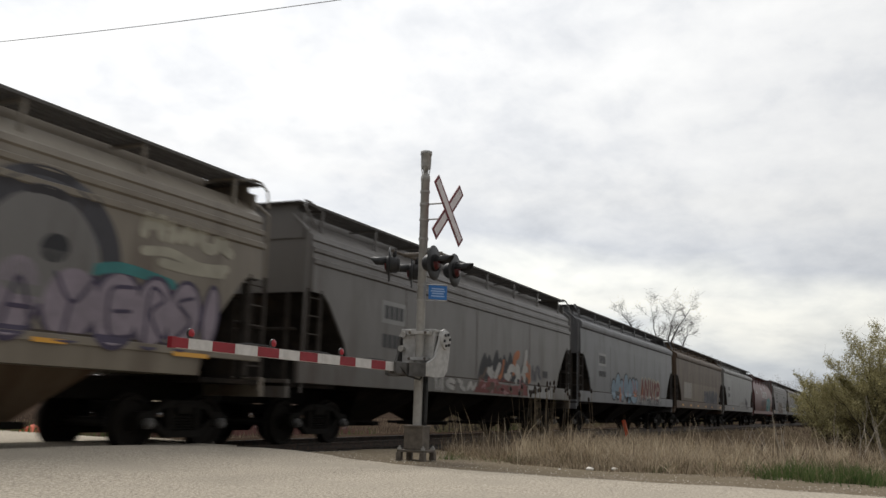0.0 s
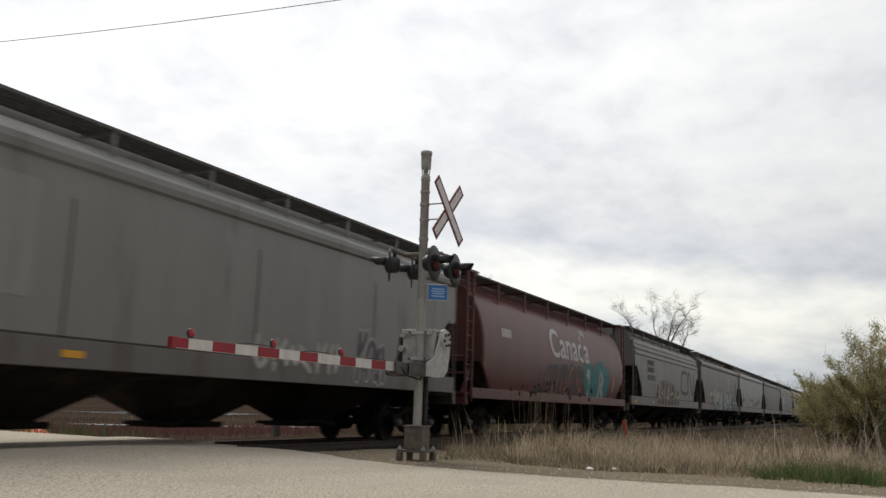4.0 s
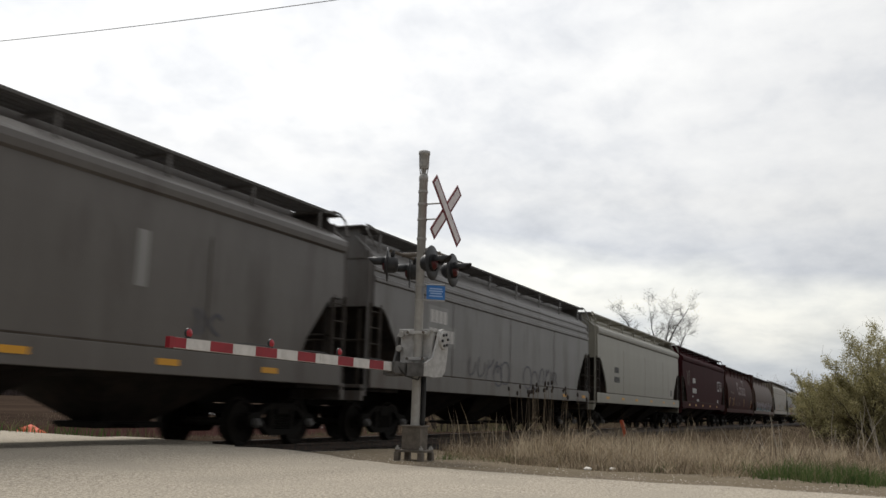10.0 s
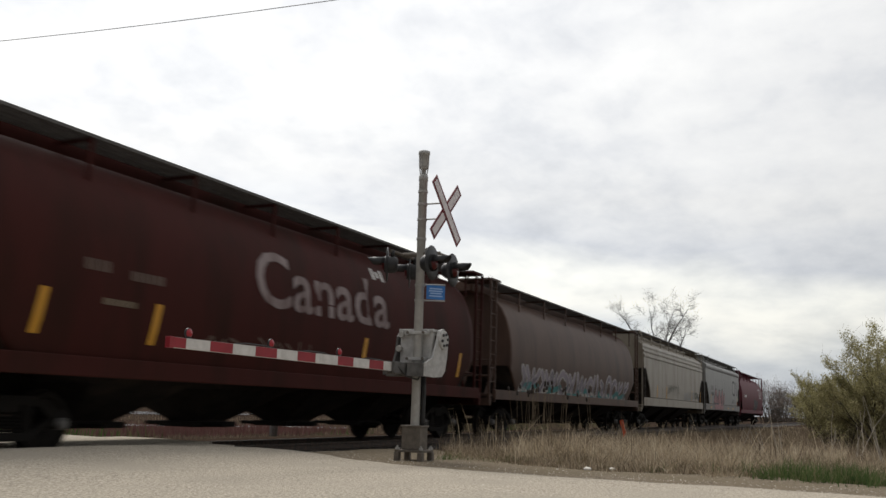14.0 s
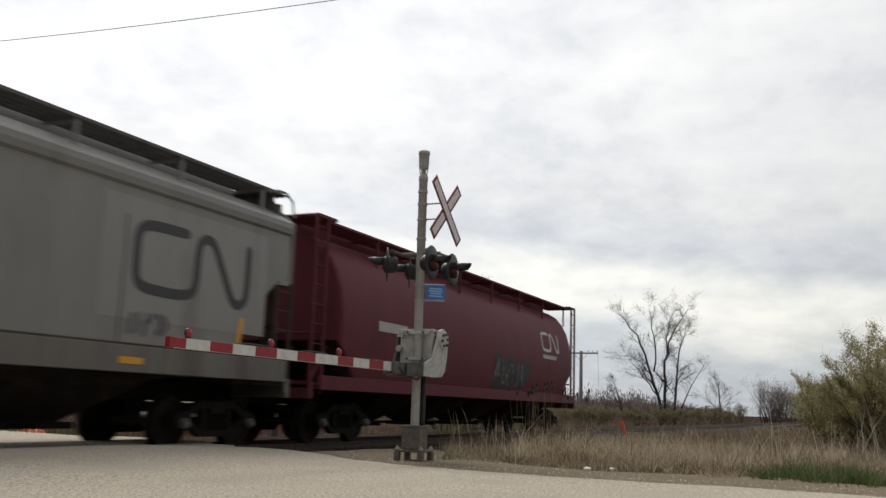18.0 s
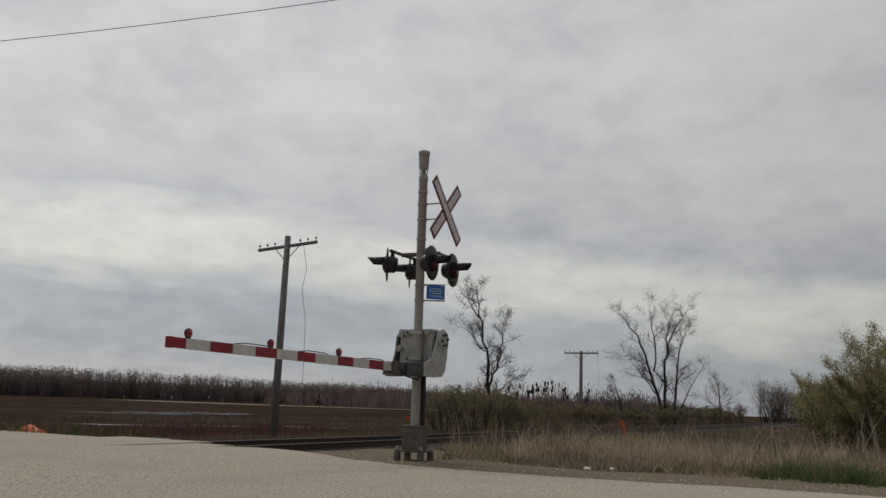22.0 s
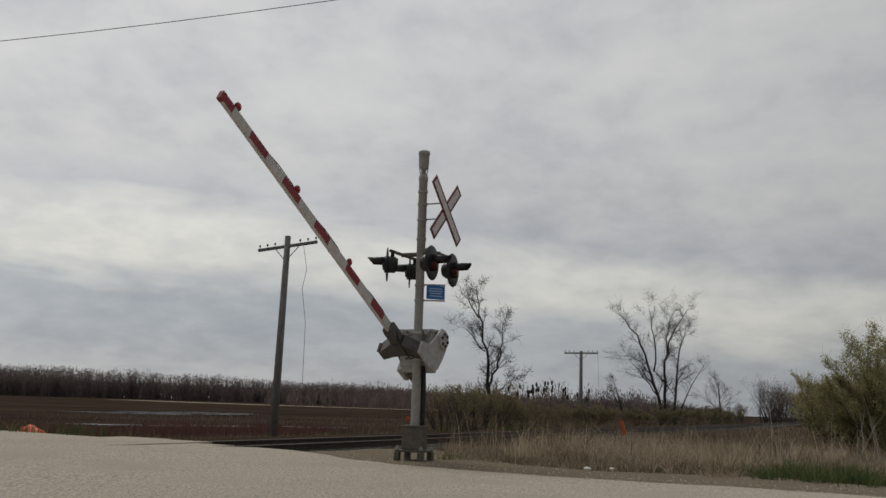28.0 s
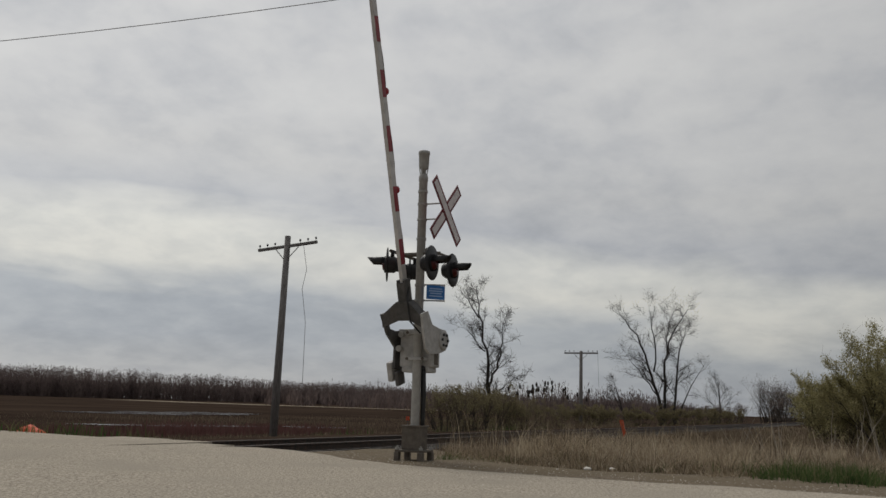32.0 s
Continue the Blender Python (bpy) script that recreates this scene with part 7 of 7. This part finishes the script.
    willow(48.0, 1.8, -0.3, 2.2, 0.50, 8, 94, 9, 0.040, 3)
    willow(60.0, 3.0, -0.3, 2.4, 0.50, 7, 95, 8, 0.048, 3)
    for i, (x, y, w, h) in enumerate(((31.0, -0.8, 2.6, 1.7), (33.5, 0.4, 2.4, 1.5), (36.5, 0.2, 2.6, 1.8), (30.0, -2.6, 2.8, 2.2))):
        shrub("willow_scrub", x, y, -0.3, w, h, "dense low olive willow scrub", M_BUSH, 110 + i, 24, 18, 0.030, M_OLIVE, group="willow scrub beside the track", upright=0.42)
    # pale bare saplings in front of them
    for i, (x, y, h) in enumerate(((24.5, 0.9, 1.9), (25.5, 0.35, 2.2), (23.5, 1.9, 1.5), (26, 2.6, 1.2), (27, 3.4, 1.3), (22.5, -0.2, 1.8))):
        rnd = random.Random(200 + i)
        t = thing("sapling", (x, y, height(x, y)), "pale bare sapling standing in dead grass", "sapling", "saplings in the grass")
        bm = bmesh.new()
        tw = []
        for k in range(4):
            bm = bmesh.new()
            limb(bm, Vector((0, 0, -0.1)), Vector((rnd.uniform(-0.25, 0.25), rnd.uniform(-0.4, 0.4), 1)).normalized(), h * rnd.uniform(0.5, 0.95), 0.013, 0, rnd, tw, 0.05, 0.6, 0.12, 6)
            part("stem", bm, M_WHITEBARK, t)


def build_distance():
    # woods on the far side of the field: each tree a trunk and a loose cloud of twig sprays
    rng = np.random.default_rng(5)

    def sprays(name, x, y, h, w, per, size, label, category):
        n = len(x)
        k = n * per
        X, Y, H, W = (np.repeat(v, per) for v in (x, y, h, w))
        v = rng.random(k) ** 0.8
        wide = W * (0.45 + 0.55 * np.sin(np.pi * np.minimum(1, v * 1.02)))
        c = np.stack([X + rng.normal(0, 1, k) * wide * 0.6, Y + rng.normal(0, 1, k) * wide * 0.6, H * (0.01 + 0.97 * v)], 1)
        # upright slivers, as twigs and boughs stand
        big = np.where(v < 0.6, 2.6, 1.1) * size
        p = np.stack([rng.normal(0, 0.30, k), rng.normal(0, 0.30, k), np.ones(k)], 1) * (big * rng.uniform(0.6, 1.8, k))[:, None]
        turn = rng.uniform(0, 2 * np.pi, k)
        q = np.stack([np.cos(turn), np.sin(turn), np.zeros(k)], 1) * (big * rng.uniform(0.10, 0.34, k))[:, None]
        crown = np.stack([c - p, c + q, c + p, c - q], 1).reshape(-1, 3)
        z = np.full(n, -1.0)
        t = 0.012 * h
        trunk = np.stack([np.stack([x - t, y + t, z], 1), np.stack([x + t, y - t, z], 1), np.stack([x + t * 0.3, y, h * 0.85], 1), np.stack([x - t * 0.3, y, h * 0.85], 1)], 1).reshape(-1, 3)
        V = np.concatenate([crown, trunk])
        F = np.arange(len(V)).reshape(-1, 4)
        soup(name, V.tolist(), F.tolist(), M_WOODS, label, category)

    n = 6800
    u = rng.random(n)
    x, y = 120 + u * 1250, 560 + 40 * np.sin(u * 9) + rng.uniform(0, 60, n) - u * 130
    left = rng.random(n) < 0.3
    x, y = np.where(left, -300 + rng.random(n) * 900, x), np.where(left, 560 + rng.uniform(0, 70, n), y)
    lumps = np.array([3.2 * noise.noise((a * 0.012, b * 0.012, 0)) + 2.6 * noise.noise((a * 0.05, b * 0.05, 4)) for a, b in zip(x, y)])
    sprays("far_woods", x, y, rng.uniform(17.5, 23.0, n) * (1.0 - 0.10 * u) + lumps, rng.uniform(2.4, 4.2, n), 44, 0.58, "long line of bare brown woods beyond the field", "woods")
    # low brush on the far right horizon
    n = 2600
    x = 300 + rng.random(n) * 900
    y = 60 + rng.random(n) * 160 + (x - 300) * 0.10
    lumps = np.array([1 + 0.5 * noise.noise((a * 0.02, b * 0.02, 3)) for a, b in zip(x, y)])
    sprays("far_hedge", x, y, rng.uniform(2.5, 6.0, n) * lumps * np.array([1 + 0.9 * smooth01(0.14, 0.24, b / a) for a, b in zip(x, y)]), rng.uniform(1.5, 3.0, n), 18, 0.5, "low line of distant brush on the horizon", "hedge")
    # standing water on the field
    for i, (x, y, lx, ly, a) in enumerate(((74, 67, 7, 5.0, -47), (85, 70, 8, 6.5, -47), (93, 71.5, 6, 4.5, -47), (41, 37.5, 3.0, 1.1, -47), (47, 35.4, 3.4, 1.2, -47), (52, 33.0, 2.6, 1.4, -47), (44.5, 35.5, 1.6, 0.6, -47))):
        bm = bmesh.new()
        pts = []
        for k in range(28):
            t = 2 * math.pi * k / 28
            r = 1 + 0.35 * noise.noise((math.cos(t) * 1.5, math.sin(t) * 1.5, i * 3.1))
            pts.append(bm.verts.new((math.cos(t) * lx * r, math.sin(t) * ly * r, 0)))
        bm.faces.new(pts)
        o = link("puddle", finish(bm, "puddle"), M_WATER)
        o.location = (x, y, height(x, y) + 0.03)
        o.rotation_euler[2] = radians(a)
        tagged(o, "shallow standing water on the brown field", "puddle", "pools on the field", "structure")
    bm = bmesh.new()
    f = [bm.verts.new(c) for c in ((345, 335, -0.5), (292, 235, -0.5), (278, 183, -0.5), (290, 138, -0.5), (330, 140, -0.5), (322, 190, -0.5), (338, 250, -0.5), (390, 345, -0.5))]
    bm.faces.new(f)
    tagged(link("stubble_field", finish(bm, "stubble_field"), material("stubble", (0.30, 0.24, 0.16), 1.0, second=(0.22, 0.17, 0.115), scale=0.08)), "pale strip of stubble field before the woods", "field", kind="structure")


build_grass()
build_trees()
build_distance()


# ---- what moves ----
ARM_ROWS = [(0.0, 0.26), (25.5, 0.26), (25.9, 0.3), (26.3, 3.9), (26.8, 11.6), (27.5, 22.8), (28.0, 30.1), (28.5, 36.9), (29.0, 43.2), (29.5, 49.2), (30.0, 54.1), (30.5, 58.9), (31.0, 63.8), (31.5, 68.6), (32.0, 73.1)]


def motions():
    for car, x in zip(train, GAPS):
        walk(car, [(t, Matrix.Translation((x - SPEED * t, RAIL_Y, 0))) for t in (0.0, 8.0, 16.0, 24.0, 32.0)])
    # wheels roll without slipping; one row for each thirtieth of a second
    for w in wheelsets:
        at = Matrix.Translation(w.location)
        walk(w, [(k / 30, at @ Matrix.Rotation(-SPEED * (k / 30) / 0.43, 4, "Y")) for k in range(961)])
    walk(gate_arm, [(t, Matrix.Translation(PIVOT) @ Matrix.Rotation(GATE_YAW, 4, "Z") @ Matrix.Rotation(radians(a), 4, "Y")) for t, a in ARM_ROWS])


motions()
